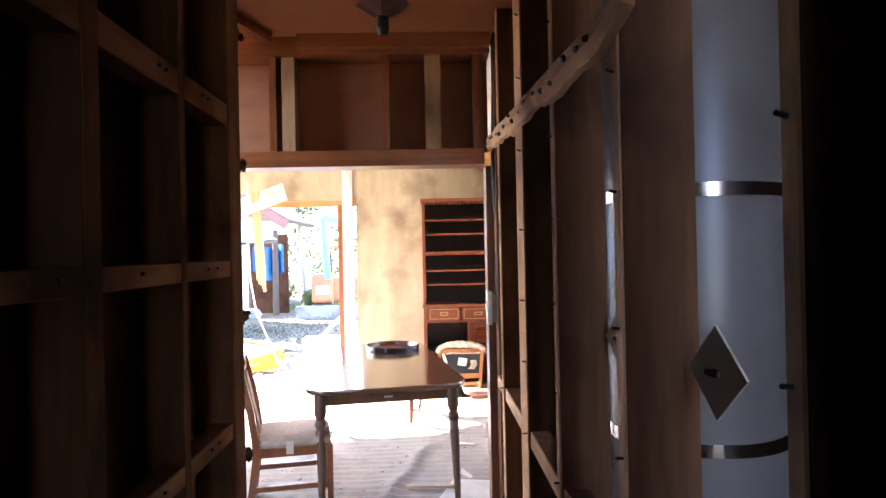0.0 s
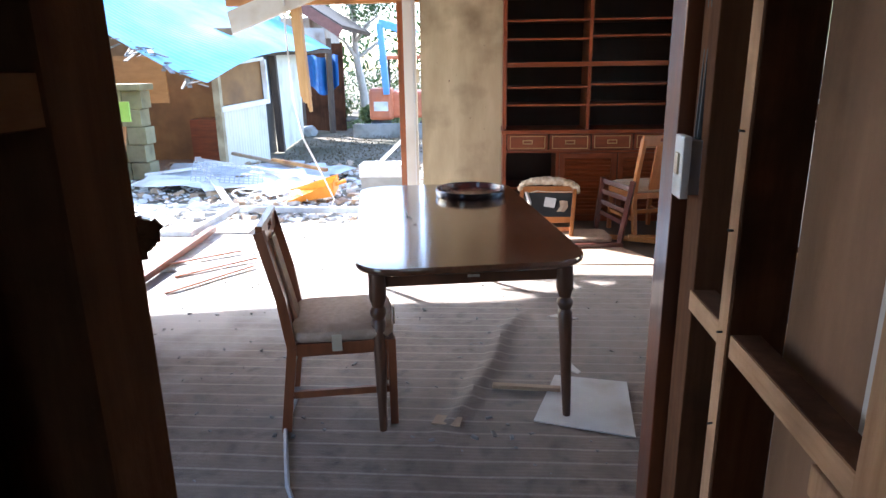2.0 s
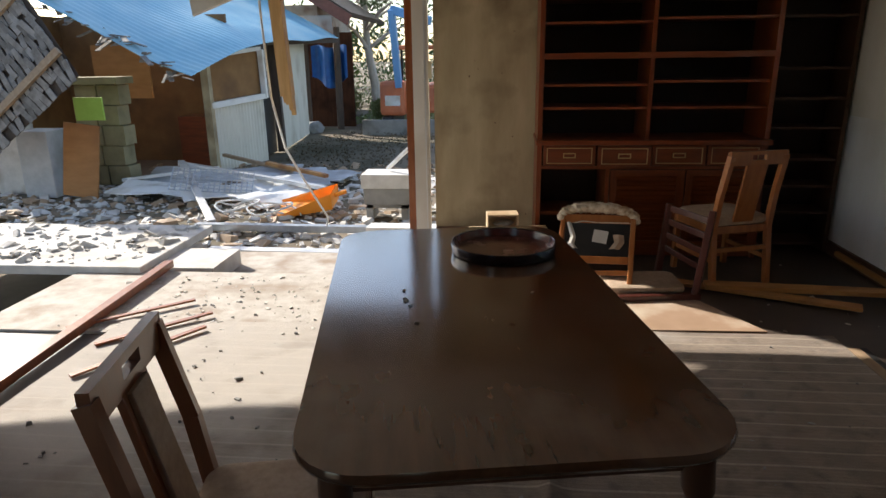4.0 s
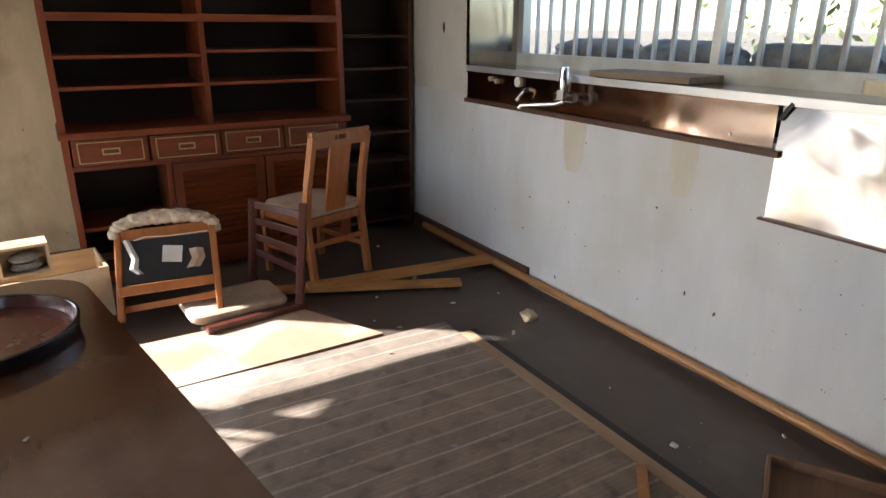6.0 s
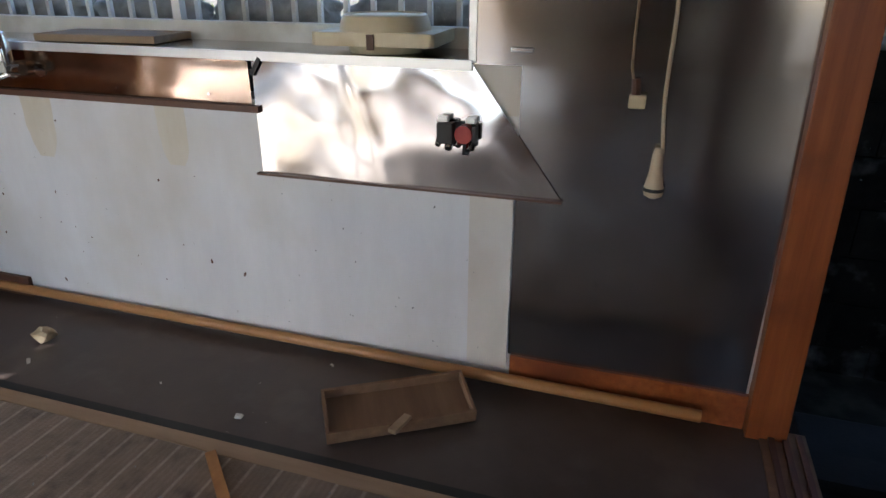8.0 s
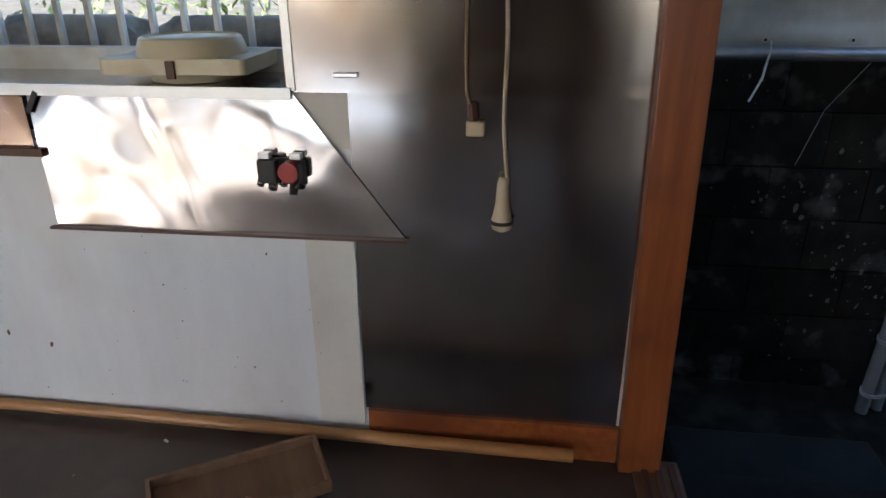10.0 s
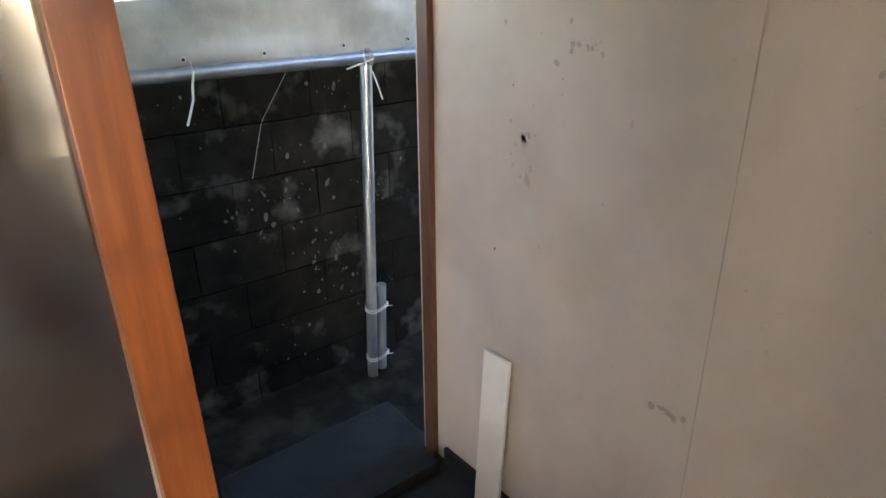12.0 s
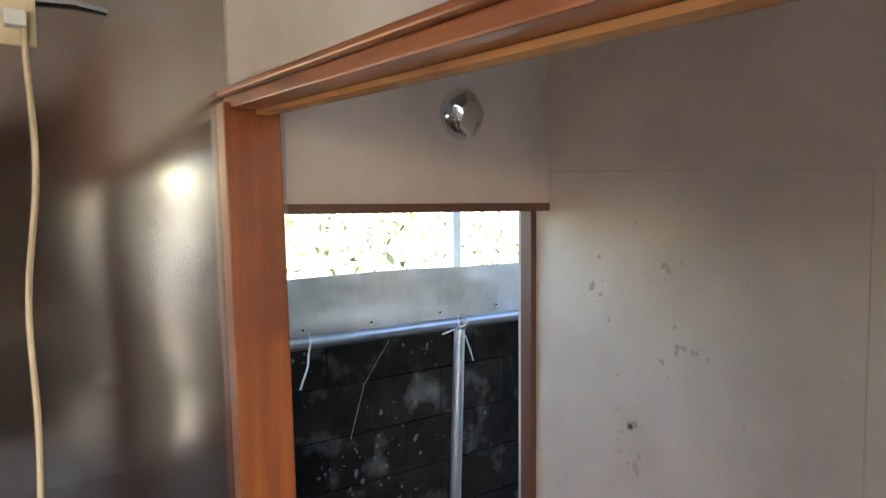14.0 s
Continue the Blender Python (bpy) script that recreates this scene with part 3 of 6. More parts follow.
def ceiling_outline(bm):
    # flap west of x -2.25 is unseen; its slanted edge shapes the sun patch
    prism(bm, [(-2.25, 3.0), (XS + 0.14, 3.0), (XS + 0.14, YF + 0.13), (-3.0, YF + 0.13), (-4.57, 8.36), (-5.8, 8.08), (-5.8, 5.3), (-2.25, 5.3)], 2.62, 2.70)


setting("ceiling", make(ceiling_outline), "white_wall", "pale board ceiling with an unseen flap added to cut the sun", "ceiling")
# never in view; added and widened to take sky light off the yard
setting("eave", boxed(XS + 0.14, -0.5, 2.45, 3.70, 8.5, 2.55), "old_dark", "unseen dark timber eave added to shade the back yard", "eave")
setting("ceiling_entry", boxed(XR, YS - 0.12, 2.62, XS + 0.14, 3.0, 2.70), "white_wall", "pale board ceiling over the entry", "ceiling")
cc = setting("ceiling_corridor", boxed(-0.9, -2.2, 2.42, XR + 0.12, 3.46, 2.46), "red_ply", "reddish plywood corridor ceiling with battens", "ceiling")
part("batten", boxed(XL, 3.28, 2.36, XR, 3.40, 2.42), "orange_h", cc, bevel=0.004)
part("batten", make(beam, (-0.62, 1.9, 2.40), (-0.21, 3.28, 2.40), 0.04, 0.04), "orange", cc)
# boards added to cut the light that reaches corridor and closet
setting("wall_corridor_back", boxed(-0.98, -2.3, -0.3, 0.60, -2.2, 2.6), "dark_ply", "unseen dark board added to dim the corridor", "wall")
setting("closet_back_east", boxed(1.62, -2.2, -0.3, 1.68, YS - 0.12, 2.62), "dark_ply", "dark wall added to stop light behind the closet", "wall")
setting("closet_south", boxed(XR + 0.12, -2.3, -0.3, 0.93, -2.2, 2.62), "dark_ply", "unseen dark boards added to narrow the closet's light", "wall")
setting("closet_top", boxed(XR + 0.12, 0.5, 2.42, 1.68, YS - 0.12, 2.47), "dark_ply", "unseen dark boards added to keep sky light off the closet", "ceiling")
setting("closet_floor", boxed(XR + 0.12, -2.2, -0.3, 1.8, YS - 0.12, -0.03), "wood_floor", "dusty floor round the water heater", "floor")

# rear house shell, unseen, added to close off the light on the south side
setting("wall_outer_west", boxed(-0.98, -2.3, -0.3, -0.9, 2.78, 2.7), "dark_ply", "unseen dark wall added to limit light from the west", "wall")

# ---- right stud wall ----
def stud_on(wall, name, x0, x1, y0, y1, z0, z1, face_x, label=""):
    """A stud with its light painted in: sides dark as shaded, front edge pale as lit."""
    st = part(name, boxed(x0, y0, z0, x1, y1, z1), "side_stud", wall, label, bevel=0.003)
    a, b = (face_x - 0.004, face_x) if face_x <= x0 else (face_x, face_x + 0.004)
    part("front_edge", boxed(a, y0 + 0.002, z0, b, y1 - 0.002, z1), "stud", st, "front edge coloured pale as lit")
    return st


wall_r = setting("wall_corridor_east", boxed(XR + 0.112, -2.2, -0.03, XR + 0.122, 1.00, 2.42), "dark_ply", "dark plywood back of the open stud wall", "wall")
for y0, y1, m in ((2.10, 2.42, "dark_ply"), (2.571, 2.74, "white_wall"), (2.74, 3.009, "stud_board")):
    part("panel", boxed(XR + 0.105, y0, -0.03, XR + 0.115, y1, 2.42), m, wall_r)
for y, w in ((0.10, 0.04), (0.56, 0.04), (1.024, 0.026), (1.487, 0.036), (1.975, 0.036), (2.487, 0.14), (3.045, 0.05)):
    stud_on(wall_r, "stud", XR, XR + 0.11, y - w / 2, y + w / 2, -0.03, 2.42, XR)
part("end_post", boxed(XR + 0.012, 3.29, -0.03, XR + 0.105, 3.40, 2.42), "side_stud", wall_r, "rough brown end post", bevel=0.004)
part("end_jamb", boxed(XR - 0.02, 3.42, -0.004, XR + 0.10, 3.54, 1.86), "jamb_dark", wall_r, "orange varnished door jamb", bevel=0.004)
# rails split likewise into a shade-coloured body and a lit-coloured front
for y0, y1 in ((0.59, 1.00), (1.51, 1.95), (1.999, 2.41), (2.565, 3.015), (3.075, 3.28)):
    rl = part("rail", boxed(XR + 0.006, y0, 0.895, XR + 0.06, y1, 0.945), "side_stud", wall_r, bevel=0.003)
    part("front_edge", boxed(XR + 0.002, y0, 0.897, XR + 0.006, y1, 0.943), "rail", rl, "front edge coloured pale as lit")
part("block", boxed(XR + 0.03, 2.565, 0.80, XR + 0.10, 2.72, 0.855), "stud", wall_r, "short pine nailing block", bevel=0.004)


def waney_rail(bm):
    """A pole split lengthwise: straight above, with a bark-edged wavy underside."""
    n, rings = 40, []
    for k in range(n + 1):
        t = k / n
        y, z = 3.28 - 1.90 * t, 1.965 - 0.135 * t
        h = 0.062 + 0.020 * noise.noise(Vector((y * 4.5, 0, 2))) + 0.012 * noise.noise(Vector((y * 13, 3, 2))) - 0.03 * max(0, t - 0.93) / 0.07
        xa, xb = XR - 0.030 + 0.006 * noise.noise(Vector((y * 5, 8, 1))), XR - 0.005
        rings.append([bm.verts.new(p) for p in ((xa + 0.008, y, z), (xb, y, z), (xb, y, z - h), (xa + 0.010, y, z - h + 0.004), (xa, y, z - h * 0.55))])
    for r0, r1 in zip(rings, rings[1:]):
        for k in range(5):
            bm.faces.new((r0[k], r0[(k + 1) % 5], r1[(k + 1) % 5], r1[k]))
    bm.faces.new(rings[0][::-1])
    bm.faces.new(rings[-1])


upper = part("upper_rail", make(waney_rail), "rail", wall_r, "rough notched waney pine rail")
for k in range(16):
    y = 3.2 - 0.112 * k + random.uniform(-0.03, 0.03)
    z = 1.965 - 0.071 * (3.28 - y) - random.uniform(0.012, 0.045)
    part("nail_hole", make(tube, [(XR - 0.034, y, z), (XR - 0.026, y + random.uniform(-0.006, 0.006), z + 0.004)], random.uniform(0.004, 0.008), 6), "black", upper)
for y in (1.024, 1.487, 1.975, 2.44, 3.045):
    for k in range(11):
        z = 0.12 + k * 0.205 + random.uniform(-0.03, 0.03)
        q = random.uniform(-0.004, 0.004)
        part("nail", make(tube, [(XR - 0.016, y + q - 0.006, z + 0.002), (XR - 0.003, y + q, z)], 0.0025, 6), "black", wall_r)

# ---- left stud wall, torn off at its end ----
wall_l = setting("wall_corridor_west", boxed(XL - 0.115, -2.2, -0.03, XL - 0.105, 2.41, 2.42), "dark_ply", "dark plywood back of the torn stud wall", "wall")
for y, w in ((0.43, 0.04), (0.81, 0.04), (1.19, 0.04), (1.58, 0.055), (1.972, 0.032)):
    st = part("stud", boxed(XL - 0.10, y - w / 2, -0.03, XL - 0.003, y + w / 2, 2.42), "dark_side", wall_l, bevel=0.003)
    part("front_edge", boxed(XL - 0.003, y - w / 2 + 0.002, -0.03, XL, y + w / 2 - 0.002, 2.42), "old_stud", st, "dirty front edge, also darkened as shaded")
part("end_post", boxed(XL - 0.105, 2.305, -0.03, XL + 0.003, 2.41, 2.42), "old_stud", wall_l, "splintered end post", bevel=0.006)
for z, h in ((0.975, 0.046), (1.42, 0.046), (1.835, 0.06)):
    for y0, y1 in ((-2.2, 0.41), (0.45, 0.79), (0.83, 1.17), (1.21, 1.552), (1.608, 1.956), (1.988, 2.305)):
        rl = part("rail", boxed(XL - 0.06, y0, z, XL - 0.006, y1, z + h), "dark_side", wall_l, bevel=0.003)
        part("front_edge", boxed(XL - 0.006, y0, z + 0.002, XL - 0.002, y1, z + h - 0.002), "old_rail", rl, "dirty front edge, also darkened as shaded")
        for k in range(2):
            y = random.uniform(y0 + 0.04, y1 - 0.04)
            part("nail", make(tube, [(XL - 0.002, y, z + h * 0.6), (XL + 0.004, y, z + h * 0.6)], 0.004, 6), "black", rl)
for y0, y1, z0, z1 in ((2.05, 2.15, 0.3, 1.25), (2.17, 2.28, 0.1, 1.0), (1.66, 1.80, 0.2, 0.95)):
    part("bare_patch", boxed(XL - 0.105, y0, z0, XL - 0.1, y1, z1), "old_rail", wall_l, "torn paler ply patch")


def splinter(bm, c, n, s):
    for k in range(n):
        a = Vector((random.uniform(-1, 1), random.uniform(-0.3, 1), random.uniform(-1, 1))).normalized() * s * random.uniform(0.5, 1)
        beam(bm, Vector(c) - a * 0.3, Vector(c) + a, 0.008, 0.012)


for z in (1.74, 1.30, 0.90, 0.62, 2.12):
    part("torn_board", make(splinter, (XL + 0.0, 2.415, z), 16, 0.024), "old_stud", wall_l, "torn board splinters")

# header frame over the corridor's end
hd = setting("header_frame", boxed(-1.2, YH - 0.08, 1.855, XR - 0.03, YH + 0.06, 1.925), "orange_h", "orange varnished lintel over the corridor's end", "lintel", bevel=0.004)
for x, w, m in ((-0.21, 0.03, "orange"), (-0.142, 0.056, "stud"), (0.283, 0.03, "orange"), (0.489, 0.068, "stud"), (0.682, 0.034, "orange")):
    part("stud", boxed(x - w / 2, YH - 0.05, 1.93, x + w / 2, YH + 0.06, 2.42), m, hd)
part("top_plate", boxed(-1.2, YH - 0.08, 2.34, XR, YH + 0.06, 2.42), "orange_h", hd)
hk = setting("kitchen_lintel", make(beam, (XR + 0.10, YH + 0.0475, 1.899), (XS, YH + 0.0475, 1.979), 0.135, 0.028), "orange_h", "orange varnished sliding-door lintel", "lintel", bevel=0.004)
part("cornice", make(beam, (XR + 0.10, YH + 0.115, 1.9205), (XS, YH + 0.115, 2.0005), 0.03, 0.014), "orange_h", hk, bevel=0.004)
part("track", make(beam, (XR + 0.10, YH + 0.045, 1.879), (XS - 0.06, YH + 0.045, 1.9565), 0.03, 0.010), "new_wood", hk)

# back door frame
def leaning_post(bm):
    lo = [bm.verts.new(p) for p in ((XS - 0.06, 3.362, -0.2), (XS + 0.10, 3.362, -0.2), (XS + 0.10, 3.492, -0.2), (XS - 0.06, 3.492, -0.2))]
    hi = [bm.verts.new((v.co.x, v.co.y + 0.040, 1.975)) for v in lo]
    bm.faces.new(lo[::-1])
    bm.faces.new(hi)
    for k in range(4):
        bm.faces.new((lo[k], lo[(k + 1) % 4], hi[(k + 1) % 4], hi[k]))


jamb = setting("door_jamb", make(leaning_post), "orange", "orange varnished corner post by the back door", "jamb", bevel=0.004)
dr = setting("door_1", boxed(XS + 0.05, YS + 0.002, -0.2, XS + 0.10, YS + 0.025, 1.75), "sill", "open back door frame of dark brown metal", "door")
part("head_trim", boxed(XS - 0.01, YS, 1.725, XS + 0.10, 3.37, 1.75), "sill", dr)
part("sill", boxed(XS - 0.02, YS + 0.06, -0.22, XS + 0.14, 3.37, -0.155), "wet_concrete", dr)
part("baseboard", boxed(XR + 0.2, YS, -0.20, XS, YS + 0.015, -0.13), "wet_concrete", dr)

# far opening frame
of = setting("opening_frame", boxed(-0.62, YF - 0.03, -0.35, -0.56, YF + 0.14, 2.06), "orange", "orange frame of the open far side", "frame", bevel=0.004)
part("lintel", boxed(-2.3, YF - 0.02, 2.05, -0.40, YF + 0.05, 2.12), "new_wood", of, bevel=0.004)
part("white_jamb", boxed(-0.56, YF - 0.05, -0.35, -0.44, YF + 0.02, 2.62), "white_wall", of, "white board jamb")
part("steel_edge", boxed(-0.47, YF - 0.056, 0, -0.46, YF - 0.05, 2.6), "alu", of)
part("hinge", boxed(-0.44, YF - 0.06, 1.30, -0.41, YF - 0.05, 1.43), "ivory", of)
tr = setting("crown_trim", boxed(-0.40, YF - 0.03, 2.585, XS, YF, 2.62), "sill", "dark crown trim along the far wall", "trim")
part("beam_stub", boxed(1.10, YF - 0.9, 2.46, 1.32, YF - 0.03, 2.6), "new_wood", tr)
setting("baseboard_far", boxed(-0.40, YF - 0.02, 0.0, 0.40, YF, 0.09), "sill", "dark baseboard under the stained wall", "baseboard")
lp = setting("west_jamb", boxed(-2.16, 5.22, -0.05, -2.02, 5.34, 2.62), "orange", "orange varnished post at the torn west side", "jamb", bevel=0.005)

# ---- kitchen floor coverings ----
def rug_fn(u, v):
    x, y = -2.05 + u * 3.97, 3.47 + v * 3.01
    z = 0.008 + 0.004 * noise.noise(Vector((x * 3, y * 3, 1)))
    d = (x - 0.12 - 0.25 * (y - 4.2)) + 0.05 * noise.noise(Vector((0, y * 3, 7)))
    if 4.0 < y < 5.6:
        z += 0.022 * math.exp(-(d / 0.035) ** 2) * min(1, (y - 4.0) * 3, (5.6 - y) * 3)
    return x, y, z


rug = tagged(part("rug", make(grid, rug_fn, 90, 70), "rug", smooth=True), "flattened brown woven rug with pale grid lines, dusty", "rug")
part("edge_binding", boxed(1.925, 3.5, -0.01, 1.985, 6.34, 0.004), "board", rug, "pale dotted edge backing")
part("dark_edge", boxed(1.99, 3.5, -0.011, 2.03, 6.36, -0.004), "black", rug)
tagged(part("underlay_board", make(prism, [(0.35, 6.49), (1.60, 6.52), (1.36, 6.98), (0.40, 6.98)], -0.011, 0.006), "tan_board"), "tan underlay board on the kitchen floor", "board")
tagged(part("dusty_floor_boards", boxed(-2.9, 6.30, -0.011, 0.34, 7.355, 0.004), "dust_floor"), "plaster-dusted floor boards at the torn side", "floorboard", kind="structure")
tagged(part("dusty_strip", boxed(-2.95, 7.37, -0.28, -0.2, 8.30, -0.13), "dust_floor"), "sunken dusty floor strip beyond the boards", "floorboard", kind="structure")
slab = tagged(part("broken_slab", boxed(-4.6, 7.30, -0.02, -2.42, 8.50, 0.05), "white_slab", bevel=0.01), "dusty white slab of broken flooring", "slab", kind="structure")
part("slab_edge", boxed(-2.42, 7.45, -0.2, -1.95, 7.95, 0.0), "white_slab", slab, "cream broken edge board")


def louvre(bm, x0, x1, z0, z1, y, n):
    for k in range(n):
        z = z0 + (k + 0.5) * (z1 - z0) / n
        beam(bm, (x0, y, z), (x1, y, z), 0.012, (z1 - z0) / n * 1.0, up=(0, -0.5, 1))


# ---- the wall cabinet ----
def wall_cabinet():
    c = thing("wall_cabinet", pose(0.40, 7.9, 0), "reddish-brown wooden wall cabinet with empty shelves, drawers and louvred doors", "cabinet")
    W, D = 1.62, 0.45
    part("side_panel", boxed(0, 0, 0, 0.035, D, 2.08), "cabinet_v", c, bevel=0.002)
    part("side_panel", boxed(W - 0.035, 0, 0, W, D, 2.08), "cabinet_v", c, bevel=0.002)
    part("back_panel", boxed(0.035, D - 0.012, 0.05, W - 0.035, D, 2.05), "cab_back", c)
    part("cornice", boxed(-0.015, -0.025, 2.045, W + 0.015, D, 2.085), "cabinet", c, bevel=0.004)
    den = bmesh.new()
    for k in range(40):
        box(den, 0.01 + k * 0.04, -0.012, 2.02, 0.032 + k * 0.04, -0.001, 2.045)
    part("dentil_moulding", den, "cabinet", c)
    part("divider", boxed(0.765, 0.01, 0.87, 0.795, D - 0.012, 2.045), "cabinet_v", c, bevel=0.002)
    part("mid_rail", boxed(0.035, -0.008, 1.435, W - 0.035, D - 0.014, 1.475), "cabinet", c, bevel=0.003)
    for z in (1.835, 1.675, 1.255, 1.095):
        for x0, x1 in ((0.037, 0.763), (0.797, W - 0.037)):
            zz = z + (0.02 if x0 > 0.5 and z in (1.675, 1.255) else 0)
            part("shelf", boxed(x0, 0.02, zz - 0.009, x1, D - 0.014, zz + 0.009), "cabinet", c, bevel=0.002)
    part("counter", boxed(-0.01, -0.06, 0.84, W + 0.01, D - 0.014, 0.875), "cabinet", c, bevel=0.005)
    part("lower_rail", boxed(0.035, 0.0, 0.66, W - 0.035, 0.02, 0.684), "cabinet", c)
    for k in range(4):
        x0, off = 0.045 + k * 0.388, (-0.02, -0.045, -0.012, -0.005)[k]
        dr_ = part("drawer", boxed(x0, off, 0.69, x0 + 0.375, 0.3, 0.832), "cabinet", c, bevel=0.003)
        rim = bmesh.new()
        for b in ((x0 + 0.025, 0.706, x0 + 0.031, 0.816), (x0 + 0.344, 0.706, x0 + 0.35, 0.816), (x0 + 0.025, 0.704, x0 + 0.35, 0.709), (x0 + 0.025, 0.813, x0 + 0.35, 0.818)):
            box(rim, b[0], off - 0.006, b[1], b[2], off + 0.002, b[3])
        part("bead", rim, "brass", dr_, "pale inlaid bead")
        h = bmesh.new()
        cx = x0 + 0.1875
        for b in ((cx - 0.045, 0.748, cx - 0.038, 0.778), (cx + 0.038, 0.748, cx + 0.045, 0.778), (cx - 0.045, 0.745, cx + 0.045, 0.752), (cx - 0.045, 0.774, cx + 0.045, 0.781)):
            box(h, b[0], off - 0.012, b[1], b[2], off, b[3])
        part("handle", h, "brass", dr_, "recessed brass-coloured pull")
    part("niche_shelf", boxed(0.037, 0.03, 0.31, 0.50, D - 0.014, 0.33), "cabinet", c)
    part("niche_side", boxed(0.50, 0.0, 0.05, 0.53, D - 0.014, 0.66), "cabinet_v", c)
    part("plinth", boxed(0.035, 0.03, 0, W - 0.035, 0.06, 0.06), "cabinet", c)
    for x0 in (0.535, 1.075):
        d = part("door", boxed(x0, -0.002, 0.07, x0 + 0.05, 0.022, 0.655), "cabinet_v", c)
        part("stile", boxed(x0 + 0.475, -0.002, 0.07, x0 + 0.53, 0.022, 0.655), "cabinet_v", d)
        part("top_rail", boxed(x0 + 0.05, -0.002, 0.61, x0 + 0.475, 0.022, 0.655), "cabinet", d)
        part("bottom_rail", boxed(x0 + 0.05, -0.002, 0.07, x0 + 0.475, 0.022, 0.12), "cabinet", d)
        part("louvres", make(louvre, x0 + 0.05, x0 + 0.475, 0.12, 0.61, 0.012, 14), "cabinet", d)
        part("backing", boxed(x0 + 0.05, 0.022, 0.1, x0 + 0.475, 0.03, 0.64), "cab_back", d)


wall_cabinet()


def corner_shelf():
    c = thing("corner_shelf", pose(2.06, 8.08, 0), "tall narrow dark brown empty corner shelf", "shelf")
    W, D = 0.55, 0.29
    part("side_panel", boxed(0, 0, 0, 0.025, D, 2.3), "dark_shelf", c)
    part("side_panel", boxed(W - 0.03, 0, 0, W, D, 2.3), "dark_shelf", c, bevel=0.002)
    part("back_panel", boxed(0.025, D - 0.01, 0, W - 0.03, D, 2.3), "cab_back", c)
    for z in (0.06, 0.30, 0.50, 0.70, 0.93, 1.14, 1.35, 1.70, 2.0, 2.28):
        part("shelf", boxed(0.027, 0.01, z - 0.009, W - 0.032, D - 0.012, z + 0.009), "dark_shelf", c, bevel=0.002)


corner_shelf()


# ---- dining table ----
def rounded(w, d, r, n=6):
    out = []
    for cx, cy, a0 in ((w / 2 - r, d / 2 - r, 0), (-w / 2 + r, d / 2 - r, 90), (-w / 2 + r, -d / 2 + r, 180), (w / 2 - r, -d / 2 + r, 270)):
        out += [(cx + r * math.cos(radians(a0 + 90 * k / n)), cy + r * math.sin(radians(a0 + 90 * k / n))) for k in range(n + 1)]
    return out


def table_top(bm):
    prof = [(0.975, -0.034), (0.992, -0.026), (1.0, -0.016), (1.0, -0.008), (0.994, 0.0)]
    base = rounded(0.96, 1.82, 0.16)
    rings = []
    for s, z in prof:
        k = (1 - s) * 0.5
        rings.append([bm.verts.new((x - math.copysign(k * 0.9, x), y - math.copysign(k * 0.9, y), z)) for x, y in base])
    for a, b in zip(rings, rings[1:]):
        for k in range(len(a)):
            bm.faces.new((a[k], a[(k + 1) % len(a)], b[(k + 1) % len(a)], b[k]))
    bm.faces.new(rings[0][::-1])
    bm.faces.new(rings[-1])


def dining_table():
    c = thing("dining_table", pose(0.06, 5.12, 0, 0, 0, 10.0), "dark varnished dining table with turned tapered legs, dusty", "table")
    t = part("tabletop", make(table_top), "table", c, smooth=True)
    t.location = (0, 0, 0.705)
    for x0, y0, x1, y1 in ((-0.38, -0.815, 0.38, -0.79), (-0.38, 0.79, 0.38, 0.815), (-0.40, -0.77, -0.375, 0.77), (0.375, -0.77, 0.40, 0.77)):
        part("apron", boxed(x0, y0, 0.60, x1, y1, 0.672), "table_leg", c, bevel=0.003)
    part("plate", boxed(-0.02, -0.819, 0.628, 0.03, -0.815, 0.638), "alu", c)
    prof = [(0.014, 0.0), (0.017, 0.03), (0.022, 0.2), (0.029, 0.42), (0.031, 0.46), (0.024, 0.475), (0.034, 0.495), (0.034, 0.51), (0.024, 0.525), (0.030, 0.545), (0.036, 0.56), (0.036, 0.672)]
    for x in (-0.39, 0.39):
        for y in (-0.76, 0.76):
            lb = make(lathe, prof, (x, math.copysign(0.80, y), 0), 16)
            for v in lb.verts:
                v.co.y += math.copysign(0.115 * (1 - v.co.z / 0.672), y)
            part("leg", lb, "table_leg", c, smooth=True)


dining_table()


def tray():
    c = thing("round_tray", pose(0.16, 5.66, 0.706), "round black lacquer tray with a dark red inside", "tray")
    part("rim", make(lathe, [(0.19, 0.0), (0.207, 0.003), (0.213, 0.035), (0.213, 0.042), (0.207, 0.043), (0.203, 0.040), (0.198, 0.010), (0.19, 0.006)], (0, 0, 0), 48), "tray_out", c, smooth=True)
    part("inside", make(lathe, [(0.197, 0.006), (0.197, 0.011), (0.01, 0.012)], (0, 0, 0), 48), "tray_in", c, smooth=True)
    part("inner_wall", make(lathe, [(0.199, 0.009), (0.2045, 0.0405), (0.2035, 0.0415), (0.196, 0.010)], (0, 0, 0), 48), "tray_in", c, smooth=True)


tray()


